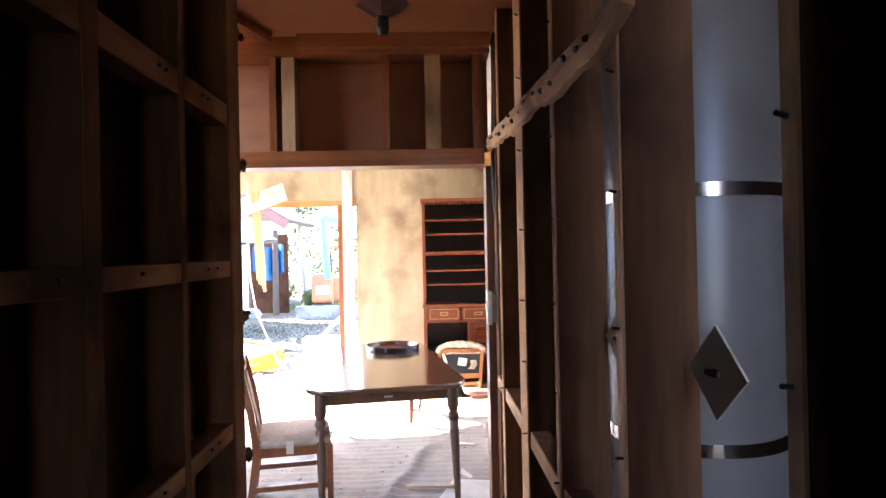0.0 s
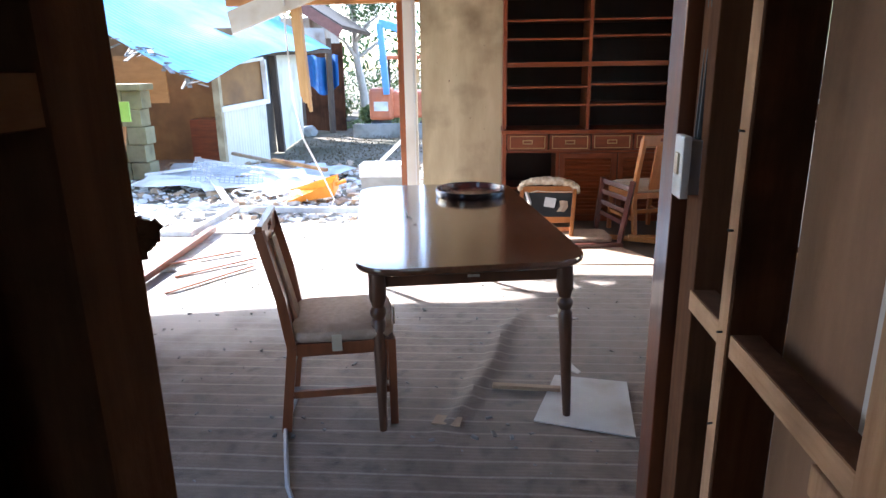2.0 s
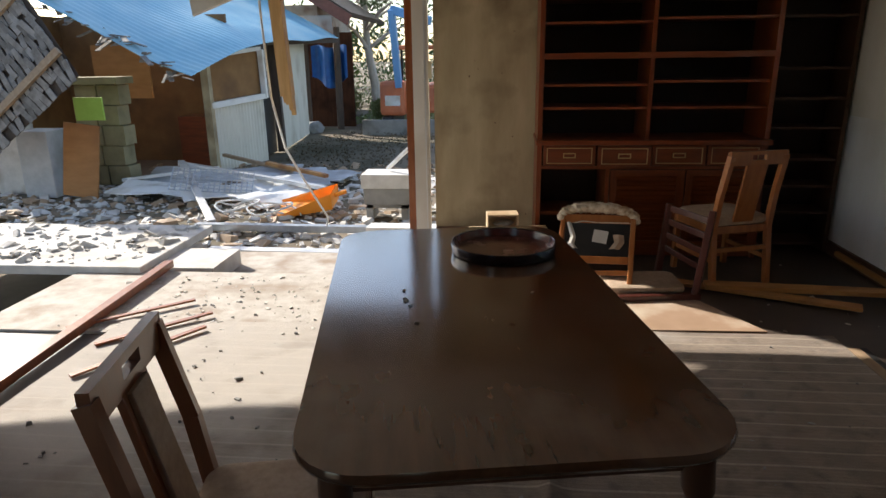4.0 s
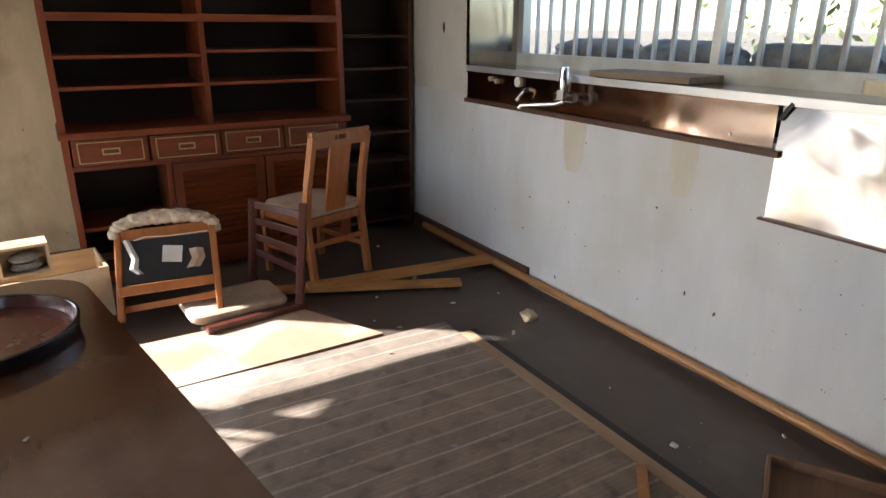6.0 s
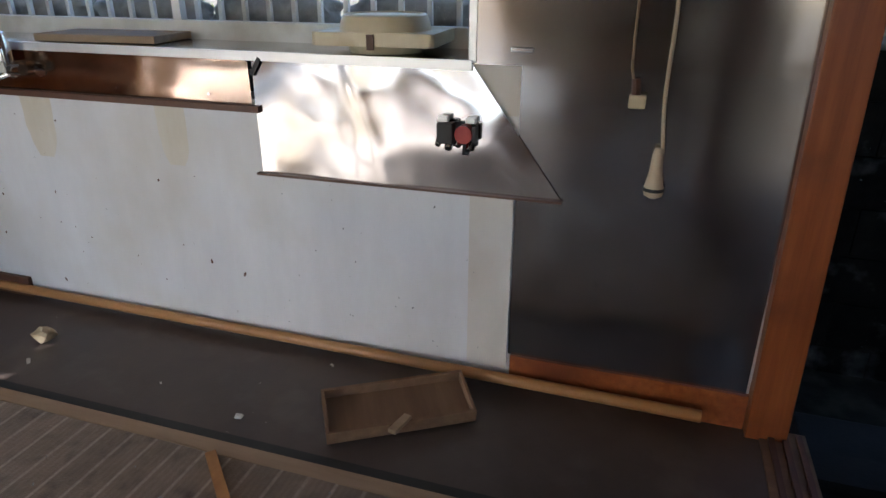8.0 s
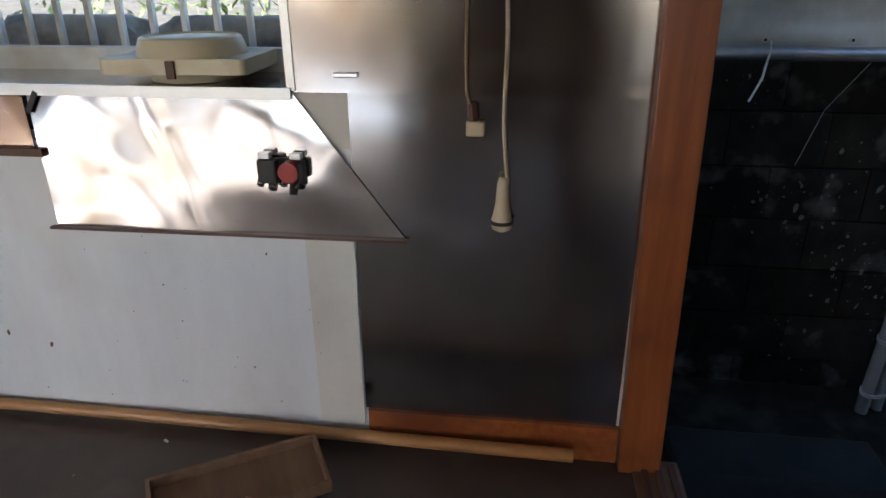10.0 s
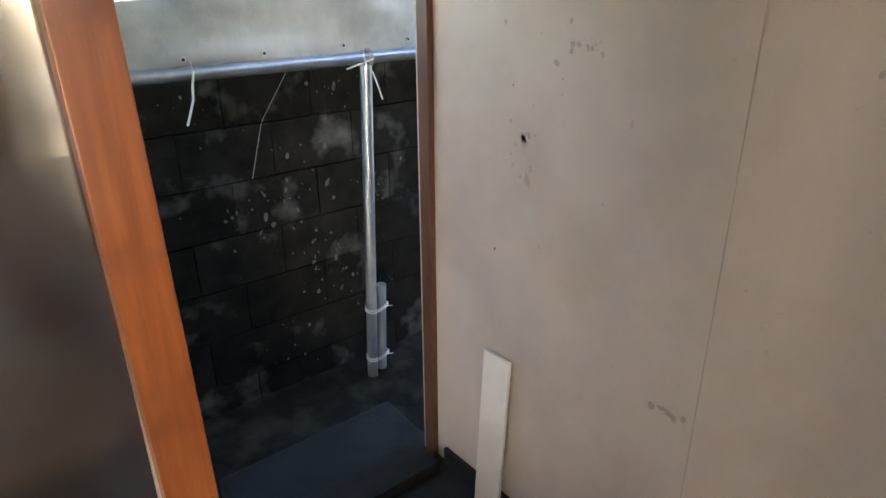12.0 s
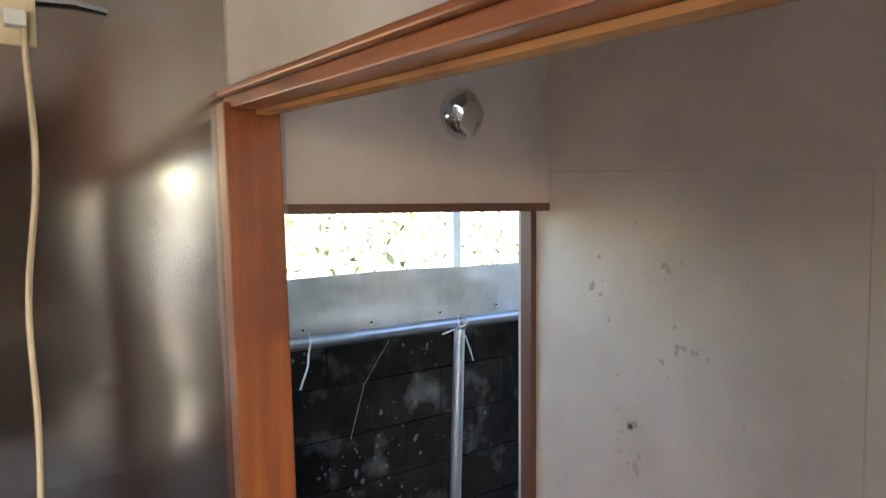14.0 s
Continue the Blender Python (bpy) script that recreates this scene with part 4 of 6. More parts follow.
# ---- chairs ----
def seat_pad(bm, w, d, z, th):
    out = rounded(w, d, 0.06, 5)
    rings = []
    for s, zz in ((0.93, z), (0.99, z + th * 0.25), (1.0, z + th * 0.5), (0.97, z + th * 0.85), (0.85, z + th)):
        rings.append([bm.verts.new((x * s, y * s, zz)) for x, y in out])
    for a, b in zip(rings, rings[1:]):
        for k in range(len(a)):
            bm.faces.new((a[k], a[(k + 1) % len(a)], b[(k + 1) % len(a)], b[k]))
    bm.faces.new(rings[0][::-1])
    bm.faces.new(rings[-1])


def dining_chair(m, label, wood="chair"):
    """Front of the chair towards -y; the back leans towards +y."""
    c = thing("dining_chair", m, label, "chair", "dining chairs")
    w, d = 0.40, 0.40
    part("seat", make(seat_pad, 0.43, 0.42, 0.395, 0.055), "seat", c, smooth=True)
    for a, b in (((-w / 2, -d / 2), (w / 2, -d / 2)), ((-w / 2, d / 2), (w / 2, d / 2)), ((-w / 2, -d / 2), (-w / 2, d / 2)), ((w / 2, -d / 2), (w / 2, d / 2))):
        part("seat_rail", make(beam, (*a, 0.37), (*b, 0.37), 0.022, 0.05), wood, c, bevel=0.003)
    for x in (-w / 2, w / 2):
        part("front_leg", make(beam, (x, -d / 2, 0), (x, -d / 2, 0.395), 0.034, 0.034), wood, c, bevel=0.004)
        bl = bmesh.new()
        for p, q in zip([(x, d / 2 + 0.05, 0), (x, d / 2, 0.38), (x * 0.98, d / 2 + 0.03, 0.60), (x * 0.95, d / 2 + 0.09, 0.86)], [(x, d / 2, 0.38), (x * 0.98, d / 2 + 0.03, 0.60), (x * 0.95, d / 2 + 0.09, 0.86)]):
            beam(bl, p, q, 0.034, 0.038)
        part("back_leg", bl, wood, c)
        part("side_stretcher", make(beam, (x, -d / 2, 0.17), (x, d / 2 + 0.025, 0.17), 0.018, 0.03), wood, c, bevel=0.002)
    part("back_stretcher", make(beam, (-w / 2, d / 2 + 0.02, 0.24), (w / 2, d / 2 + 0.02, 0.24), 0.018, 0.03), wood, c, bevel=0.002)
    top = bmesh.new()
    y = d / 2 + 0.088
    for b in ((-0.20, 0.80, -0.05, 0.885), (0.05, 0.80, 0.20, 0.885), (-0.05, 0.80, 0.05, 0.83), (-0.05, 0.862, 0.05, 0.885)):
        box(top, b[0], y - 0.013, b[1], b[2], y + 0.013, b[3])
    part("crest_rail", top, wood, c)
    part("splat_frame", make(beam, (0, d / 2 + 0.005, 0.42), (0, d / 2 + 0.085, 0.81), 0.145, 0.018, up=(0, 1, 0)), wood, c, bevel=0.003)
    part("splat", make(beam, (0, d / 2 - 0.005, 0.44), (0, d / 2 + 0.073, 0.80), 0.10, 0.022, up=(0, 1, 0)), "seat", c, "beige fabric back pad", bevel=0.004)
    return c


near_chair = dining_chair(pose(-0.362, 4.378, 0, 0, 0, 101), "beech dining chair with a taped beige seat under the table's side", "dark_chair")
for x in (0.05,):
    tp = bmesh.new()
    box(tp, x - 0.02, -0.225, 0.36, x + 0.02, -0.219, 0.44)
    part("tape", tp, "tape", near_chair, "torn packing tape")
part("tape", boxed(-0.218, 0.0, 0.36, -0.213, 0.04, 0.43), "tape", near_chair, "torn packing tape")
dining_chair(pose(1.63, 7.53, 0, 0, 0, 198), "beech dining chair with beige seat standing by the cabinet")


def gathered_cover(bm):
    """Cloth stretched over the bent top rail and puckered along it."""
    n, m, rings = 44, 10, []
    for i in range(n + 1):
        a = math.pi * i / n
        cx, cz = 0.245 * math.cos(a), 0.44 + 0.105 * math.sin(a) ** 0.6
        r = 0.036 * (0.85 + 0.25 * math.sin(a)) * (1 + 0.10 * math.sin(i * 2.1) + 0.06 * math.sin(i * 5.3))
        out = Vector((math.cos(a), 0, 0.35 + 0.65 * math.sin(a))).normalized()
        rings.append([bm.verts.new(Vector((cx, 0.09, cz)) + out * r * math.cos(b) + Vector((0, 1, 0)) * r * 1.15 * math.sin(b)) for b in [2 * math.pi * k / m for k in range(m)]])
    for r0, r1 in zip(rings, rings[1:]):
        for k in range(m):
            bm.faces.new((r0[k], r0[(k + 1) % m], r1[(k + 1) % m], r1[k]))
    bm.faces.new(rings[0][::-1])
    bm.faces.new(rings[-1])


def rag(bm, pts, w, seed):
    """A torn ribbon of cloth along the points."""
    rows = []
    for k, p in enumerate(pts):
        d = w * (0.6 + 0.6 * abs(noise.noise(Vector((k * 0.9, seed, 0)))))
        rows.append([bm.verts.new(Vector(p) + Vector(q)) for q in ((-d / 2, 0, 0), (0, -0.008, 0.004), (d / 2, 0, 0))])
    for a, b in zip(rows, rows[1:]):
        for k in range(2):
            bm.faces.new((a[k], a[k + 1], b[k + 1], b[k]))


def legless_chair():
    c = thing("legless_floor_chair", pose(0.745, 7.19, 0.0, -22, 0, -12), "small beech chair with worn patterned cover, tipped over on its side", "chair")
    w = 0.47
    for x in (-w / 2, w / 2):
        part("side_post", make(beam, (x, -0.10 * (x > 0), 0.02), (x * 0.97, 0.09, 0.50), 0.034, 0.042), "chair", c, bevel=0.008)
    part("top_rail", make(beam, (-w / 2, 0.082, 0.455), (w / 2, 0.082, 0.47), 0.03, 0.06), "chair", c, bevel=0.008)
    part("cross_rail", make(beam, (-w / 2, 0.0, 0.17), (w / 2, -0.02, 0.19), 0.03, 0.05), "chair", c, bevel=0.006)
    part("cross_rail", make(beam, (-w / 2, 0.05, 0.08), (w / 2, -0.04, 0.11), 0.03, 0.035), "chair", c, bevel=0.006)
    part("cover", make(gathered_cover), "fur", c, "worn patterned cover gathered over the top", smooth=True)
    part("underside", make(beam, (0, 0.025, 0.20), (0, 0.078, 0.44), w - 0.05, 0.014, up=(0, 1, 0)), "black", c, "dark torn seat underside")
    part("label", make(beam, (0.02, 0.026, 0.30), (0.03, 0.045, 0.385), 0.095, 0.003, up=(0, 1, 0)), "paper", c, "white paper label")
    part("torn_cloth", make(rag, [(-0.19, 0.062, 0.43), (-0.17, 0.045, 0.38), (-0.15, 0.03, 0.33), (-0.16, 0.018, 0.28), (-0.13, 0.012, 0.25)], 0.05, 1.0), "paper", c, "torn white lining")
    part("torn_cloth", make(rag, [(-0.16, 0.065, 0.425), (-0.1, 0.05, 0.44), (0.0, 0.055, 0.435), (0.1, 0.06, 0.44), (0.2, 0.06, 0.445)], 0.04, 4.0), "paper", c, "torn white lining")
    part("torn_lining", make(rag, [(0.12, 0.018, 0.26), (0.15, 0.03, 0.31), (0.14, 0.04, 0.36)], 0.11, 7.0), "seat", c, "grey peeled lining")


legless_chair()


def fallen_chair():
    c = thing("fallen_chair", pose(0.86, 6.94, 0, 0, 0, 4), "dark red mahogany chair lying on its side with a beige cushion", "chair")
    part("floor_rail", make(beam, (0.0, 0.0, 0.02), (0.52, 0.03, 0.022), 0.045, 0.04), "mahog", c, bevel=0.006)
    part("leg", make(beam, (0.49, 0.03, 0.03), (0.64, 0.26, 0.50), 0.042, 0.046), "mahog", c, bevel=0.006)
    part("leg", make(beam, (0.40, 0.50, 0.02), (0.45, 0.52, 0.50), 0.042, 0.046), "mahog", c, bevel=0.006)
    for z in (0.20, 0.29, 0.38, 0.47):
        part("slat", make(beam, (0.415 + z * 0.08, 0.50, z), (0.49 + z * 0.29, 0.05 + z * 0.46, z - 0.03), 0.014, 0.040), "mahog", c, bevel=0.003)
    part("cushion", make(seat_pad, 0.50, 0.34, 0.045, 0.05), "seat", c, smooth=True).location = (0.20, 0.22, -0.02)


fallen_chair()


def crate(name, m, w, d, h, t, material, label):
    c = thing(name, m, label, name.replace("_", " "))
    part("bottom", boxed(0, 0, 0, w, d, t), material, c)
    for q in ((0, 0, w, t), (0, d - t, w, d), (0, t, t, d - t), (w - t, t, w, d - t)):
        part("side", boxed(q[0], q[1], t, q[2], q[3], h), material, c, bevel=0.002)


def tagged_thing(name, m, bm, material, label, category="", smooth=False, bevel=0.0, group=""):
    ob = part(name, bm, material, smooth=smooth, bevel=bevel)
    ob.matrix_world = m
    return tagged(ob, label, category or name.replace("_", " "), group)


crate("wooden_crate", pose(-0.05, 7.35, 0.0, 0, 0, 6), 0.56, 0.36, 0.27, 0.014, "crate_wood", "pale wooden crate standing on the floor")
crate("wooden_box", pose(0.04, 7.56, 0.272, 90, 0, 6), 0.215, 0.15, 0.13, 0.012, "crate_wood", "small pale wooden box on its side, holding stones")
for k, (dx, dz) in enumerate(((0.0, 0.034), (0.006, 0.078))):
    tagged_thing("river_stone", pose(0.155 + dx, 7.505, 0.272 + dz, 0, 0, 20 * k), make(lathe, [(0.02, -0.022), (0.05, -0.016), (0.064, 0.0), (0.05, 0.016), (0.02, 0.022)], (0, 0, 0), 18, 1.2, 0.75), "stone", "flat grey river stone in a wooden box", "stone", True, group="stones in the box")

# planks and the long dowel by the sink wall
tagged_thing("plank", Matrix(), make(beam, (1.46, 7.20, 0.03), (2.60, 7.05, 0.045), 0.10, 0.03), "new_wood", "pale timber plank lying across the floor", "plank", bevel=0.003)
tagged_thing("plank", Matrix(), make(beam, (1.30, 7.30, 0.012), (2.26, 6.86, 0.02), 0.09, 0.022), "new_wood", "short pale timber plank under another", "plank", bevel=0.003)
tagged_thing("wooden_dowel", Matrix(), make(tube, [(2.60, 7.9, 0.04), (2.60, 6.8, 0.036), (2.60, 5.2, 0.032), (2.555, 3.645, 0.050)], 0.022, 12), "dowel", "long round wooden dowel lying along the wall", "dowel", True)
tagged(part("baseboard_east", boxed(XS - 0.02, 6.70, -0.01, XS, 8.08, 0.09), "sill"), "dark brown baseboard strip", "baseboard", kind="structure")
tagged(part("baseboard_panel", boxed(XS - 0.02, 3.50, -0.01, XS + 0.0, 4.33, 0.125), "orange_h"), "orange wooden baseboard under the steel sheet", "baseboard", kind="structure")


def lump(bm, s, seed):
    bmesh.ops.create_icosphere(bm, subdivisions=2, radius=s)
    for v in bm.verts:
        v.co *= 1 + 0.35 * noise.noise(v.co * (1.3 / s) + Vector((seed, 0, 0)))
        v.co.z *= 0.7


tagged_thing("plaster_lump", pose(2.31, 6.29, 0.025), make(lump, 0.045, 3), "plaster", "beige lump of broken plaster on the linoleum", "rubble")
crate("shallow_drawer", pose(2.08, 4.83, 0.0, 10, 0, -58), 0.52, 0.21, 0.05, 0.012, "wood_floor", "shallow brown drawer tray tilted on the floor")
tagged_thing("wood_scrap", Matrix(), make(beam, (2.14, 4.62, 0.06), (2.24, 4.60, 0.055), 0.03, 0.015), "board", "small scrap of wood on a drawer tray", "scrap", bevel=0.002)
tagged_thing("wood_stick", Matrix(), make(beam, (1.91, 5.16, 0.018), (1.62, 4.86, 0.018), 0.035, 0.015), "new_wood", "flat pale wooden stick lying on the rug", "stick", bevel=0.002)
tagged_thing("paper_board", Matrix(), make(prism, [(0.46, 4.24), (0.86, 4.13), (0.92, 4.60), (0.59, 4.66)], 0.012, 0.018), "paper", "pale paper board under the table leg", "board")
tagged_thing("wood_lath", Matrix(), make(beam, (0.29, 4.53, 0.024), (0.60, 4.50, 0.028), 0.03, 0.018), "board", "brown wooden lath on the rug", "lath", bevel=0.002)
tagged_thing("floor_cable", Matrix(), make(tube, [(-0.60, 4.4, 0.02), (-0.58, 4.15, 0.02), (-0.50, 3.9, 0.02), (-0.45, 3.75, 0.02), (-0.36, 3.58, 0.02), (-0.28, 3.40, 0.02), (-0.2, 3.1, -0.02), (-0.18, 2.8, -0.02)], 0.009, 8), "grey_cord", "grey cable running over the floor", "cable", True)
tagged_thing("paper_chip", Matrix(), make(prism, [(0.62, 5.42), (0.78, 5.38), (0.80, 5.40), (0.68, 5.46)], 0.012, 0.016), "paper", "torn sliver of paper on the rug", "scrap")
tagged_thing("paper_chip", Matrix(), make(prism, [(0.63, 4.78), (0.70, 4.68), (0.72, 4.70), (0.66, 4.86)], 0.012, 0.016), "paper", "torn sliver of paper on the rug", "scrap")
tagged_thing("card_flap", Matrix(), make(prism, [(0.03, 4.20), (0.15, 4.18), (0.16, 4.25), (0.05, 4.27)], 0.012, 0.018), "board", "brown card flap under the table", "card")
tagged_thing("metal_rod", Matrix(), make(beam, (-1.16, 4.22, 0.014), (-1.02, 3.72, 0.014), 0.012, 0.008), "alu", "thin dark metal strip on the rug", "strip")

# ---- sink wall: steel sheets, ledge, window, fixtures ----
def steel_sheet(bm, x, y0, y1, z0, z1, amp, seed, ny=26, nz=12):
    grid(bm, lambda u, v: (x - 0.004 - amp * (0.5 + 0.5 * noise.noise(Vector((u * 3.1, v * 2.0, seed)))), y0 + u * (y1 - y0), z0 + v * (z1 - z0)), ny, nz)


def steel_wedge(bm):
    """Bright sheet under the window, cut slantwise at its end."""
    def fn(u, v):
        z = 0.745 + v * 0.435
        y1 = 4.18 + (4.50 - 4.18) * v
        return XS - 0.012 - 0.006 * noise.noise(Vector((u * 4, v * 2.5, 9))) - 0.004 * math.exp(-((u - 0.45) / 0.03) ** 2), 5.32 + u * (y1 - 5.32), z
    grid(bm, fn, 40, 16)


splash = tagged(part("steel_splashback", make(steel_sheet, XS, 5.34, 7.39, 1.0, 1.165, 0.004, 2), "steel_brown", smooth=True), "stainless splashback strip under the window, brown reflection in its colour", "splashback")
part("top_fold", boxed(XS - 0.016, 5.34, 1.153, XS - 0.002, 7.39, 1.162), "steel_brown", splash, "folded upper edge", bevel=0.002)
for y in (5.52, 5.95, 6.60, 7.28):
    part("screw", make(tube, [(XS - 0.004, y, 1.03), (XS - 0.011, y, 1.03)], 0.005, 8), "chrome", splash)
tagged(part("splashback_trim", boxed(XS - 0.03, 5.30, 0.975, XS, 7.39, 1.0), "sill", bevel=0.003), "dark brown trim strip under the splashback", "trim", kind="structure")
tagged(part("steel_cooker_sheet", make(steel_wedge), "steel", smooth=True), "bright dented stainless sheet with grease marks", "steel sheet")
tagged(part("cooker_sheet_lip", make(beam, (XS - 0.012, 5.34, 0.742), (XS - 0.012, 4.18, 0.748), 0.03, 0.008), "sill"), "dark lip under the steel sheet", "trim", kind="structure")
tagged(part("steel_wall_sheet", make(steel_sheet, XS, 3.51, 4.50, 1.18, 2.60, 0.006, 5), "steel_dark", smooth=True), "smoked grey-brown steel wall sheet above the cooker place", "steel sheet")
tagged(part("steel_lower_sheet", make(steel_sheet, XS, 3.51, 4.34, 0.125, 1.18, 0.004, 8), "low_steel", smooth=True), "smoked steel sheet low on the wall, dark reflection in its colour", "steel sheet")
tagged(part("white_panel", boxed(XS - 0.006, 4.50, 0.06, XS - 0.001, 5.41, 0.99), "blue_white"), "white backing panel with black spots", "panel", kind="structure")
tagged(part("white_panel_strip", boxed(XS - 0.012, 4.345, 0.06, XS - 0.006, 4.50, 0.75), "white_wall"), "off-white vertical panel strip", "panel", kind="structure")


def window_unit():
    w = thing("window_1", pose(0, 0, 0), "aluminium sliding window with slatted bars outside", "window", kind="structure")
    XO = XS + 0.42
    part("ledge", boxed(XS - 0.01, 4.50, 1.165, XO, 7.39, 1.185), "steel_dark", w, "aluminium-topped window ledge")
    part("ledge_trim", boxed(XS - 0.02, 4.50, 1.16, XS - 0.01, 7.39, 1.192), "alu", w)
    part("reveal", boxed(XS, 7.385, 1.185, XO, 7.42, 2.05), "steel_dark", w, "steel-lined window reveal")
    part("reveal", boxed(XS, 4.47, 1.185, XO, 4.50, 2.05), "steel", w, "steel-lined window reveal")
    part("corner_strip", boxed(XS - 0.012, 4.488, 1.185, XS + 0.01, 4.512, 2.05), "alu", w)
    part("head", boxed(XS, 4.47, 2.05, XO, 7.42, 2.08), "alu", w)
    part("bottom_rail", boxed(XO - 0.06, 4.50, 1.185, XO, 7.385, 1.26), "white_paint", w, "pale aluminium bottom rail")
    part("frame_side", boxed(XO - 0.06, 7.33, 1.26, XO, 7.385, 2.05), "alu", w)
    part("frame_side", boxed(XO - 0.06, 4.50, 1.26, XO, 4.54, 2.05), "alu", w)
    part("meeting_stile", boxed(XO - 0.05, 5.90, 1.26, XO - 0.01, 5.94, 2.05), "alu", w)
    for y0, y1 in ((5.94, 7.33), (4.54, 5.90)):
        p = part("pane", boxed(XO - 0.034, y0, 1.26, XO - 0.03, y1, 2.05), "glass", w)
        p.visible_shadow = False
    for k in range(24):
        y = 4.58 + k * 0.122
        part("bar", make(beam, (XO + 0.10, y, 1.22), (XO + 0.10, y + 0.012 * noise.noise(Vector((k, 0, 0))), 2.15), 0.02, 0.02), "white_paint", w)
    part("bar_rail", boxed(XO + 0.09, 4.5, 1.205, XO + 0.11, 7.5, 1.225), "white_paint", w)


window_unit()


def sack(m, s, label):
    bm = bmesh.new()
    bmesh.ops.create_icosphere(bm, subdivisions=3, radius=1)
    for v in bm.verts:
        n = noise.noise(v.co * 1.7 + Vector((s, 0, 0)))
        v.co = Vector((v.co.x * 0.10, math.copysign(abs(v.co.y) ** 0.35, v.co.y) * 0.33, v.co.z * 0.085)) * (1 + 0.16 * n + 0.10 * noise.noise(v.co * 6))
    tagged_thing("cement_sack", m, bm, "bag", label, "sack", True, group="sacks behind the window")


for k, y in enumerate((6.95, 6.28, 5.6, 4.92)):
    sack(pose(3.28, y, 1.27, 0, 0, random.uniform(-4, 4)), k * 3.1, "dirty grey cement sack lying behind the window")
tagged_thing("sack_shelf", Matrix(), boxed(3.12, 4.3, 1.10, 3.55, 7.6, 1.165), "concrete", "concrete ledge outside the window", "ledge")

# faucet and wall fixtures
def faucet():
    c = thing("wall_faucet", pose(XS, 6.42, 1.09), "chrome wall mixer faucet with a long spout", "faucet")
    part("body", make(tube, [(-0.01, 0, 0), (-0.07, 0, 0)], 0.028, 14), "chrome", c, smooth=True)
    part("bar", make(tube, [(-0.07, -0.08, 0), (-0.07, 0.06, 0)], 0.022, 12), "chrome", c, smooth=True)
    part("cartridge", make(lathe, [(0.028, 0.0), (0.030, 0.02), (0.030, 0.09), (0.027, 0.10), (0.024, 0.14), (0.01, 0.145)], (-0.07, 0, 0), 16), "chrome", c, smooth=True)
    part("spout", make(tube, [(-0.07, 0.0, -0.02), (-0.09, 0.04, -0.035), (-0.16, 0.22, -0.055), (-0.165, 0.235, -0.07)], 0.010, 10), "chrome", c, smooth=True)
    part("tag", boxed(-0.105, -0.03, -0.01, -0.10, 0.012, 0.035), "paper", c, "white tag")
    part("flange", make(tube, [(0, -0.10, -0.005), (-0.012, -0.10, -0.005)], 0.03, 14), "chrome", c, smooth=True)


faucet()
for y, z in ((7.12, 1.13), (7.06, 1.12)):
    tagged_thing("pipe_stub", Matrix(), make(tube, [(XS, y, z), (XS - 0.03, y, z)], 0.014, 10), "zinc", "brass pipe stub in the splashback", "pipe", True, group="pipe stubs")
tagged_thing("blanking_disc", Matrix(), make(tube, [(XS, 6.86, 1.13), (XS - 0.025, 6.86, 1.13)], 0.028, 14), "white_paint", "white round blanking disc in the splashback", "disc", True)
tagged_thing("gas_tap", Matrix(), make(tube, [(XS, 6.78, 1.10), (XS - 0.04, 6.78, 1.09), (XS - 0.05, 6.82, 1.04)], 0.014, 10), "chrome", "small chrome tap hook in the splashback", "tap", True)
tagged_thing("cutting_board", pose(2.84, 6.12, 1.187, 0, 0, 5), boxed(-0.13, -0.28, 0, 0.13, 0.28, 0.03), "board", "worn wooden cutting board on the window ledge", "board", bevel=0.004)


def fan_cover():
    c = thing("fan_cover", pose(2.82, 4.88, 1.187, 0, 0, 4), "yellowed plastic ventilator cover lying on the ledge", "fan cover")
    part("base", make(prism, rounded(0.33, 0.44, 0.02), 0.03, 0.075), "ivory", c, bevel=0.003)
    part("foot", make(lathe, [(0.13, 0.0), (0.14, 0.03)], (0, 0, 0), 28), "ivory", c, smooth=True)
    part("dome", make(lathe, [(0.165, 0.075), (0.16, 0.10), (0.15, 0.125), (0.14, 0.13), (0.135, 0.12), (0.12, 0.125), (0.01, 0.128)], (0, 0, 0), 36), "ivory", c, smooth=True)
    part("clip", boxed(-0.175, -0.012, 0.02, -0.165, 0.012, 0.07), "sill", c)


fan_cover()


def valve_block():
    c = thing("gas_valve", pose(XS - 0.015, 4.545, 0.955), "black and red gas valve block on the steel sheet", "valve")
    part("back_plate", boxed(-0.008, -0.070, -0.040, 0, 0.066, 0.040), "black", c, bevel=0.003)
    part("body", boxed(-0.045, 0.006, -0.030, -0.008, 0.062, 0.040), "black", c, bevel=0.006)
    part("red_knob", make(tube, [(-0.008, -0.032, 0.006), (-0.050, -0.032, 0.006)], 0.030, 18), "red", c, smooth=True)
    part("side_block", boxed(-0.042, -0.074, -0.020, -0.008, -0.058, 0.034), "black", c, bevel=0.004)
    for y in (0.044, -0.050):
        part("strap", boxed(-0.030, y - 0.017, 0.040, -0.004, y + 0.017, 0.058), "alu", c, "grey metal strap", bevel=0.003)
    for y, z, r in ((0.058, -0.036, 0.011), (0.022, -0.046, 0.014), (-0.012, -0.034, 0.012), (-0.046, -0.046, 0.010)):
        n = part("nozzle", make(tube, [(-0.020, y, z + 0.02), (-0.040, y, z)], r, 12), "chrome", c, smooth=True)
        part("bore", make(tube, [(-0.038, y, z + 0.002), (-0.0415, y, z - 0.0015)], r * 0.6, 10), "black", n)
    part("stub", make(tube, [(-0.02, -0.036, -0.03), (-0.035, -0.038, -0.062)], 0.012, 10), "black", c, smooth=True)


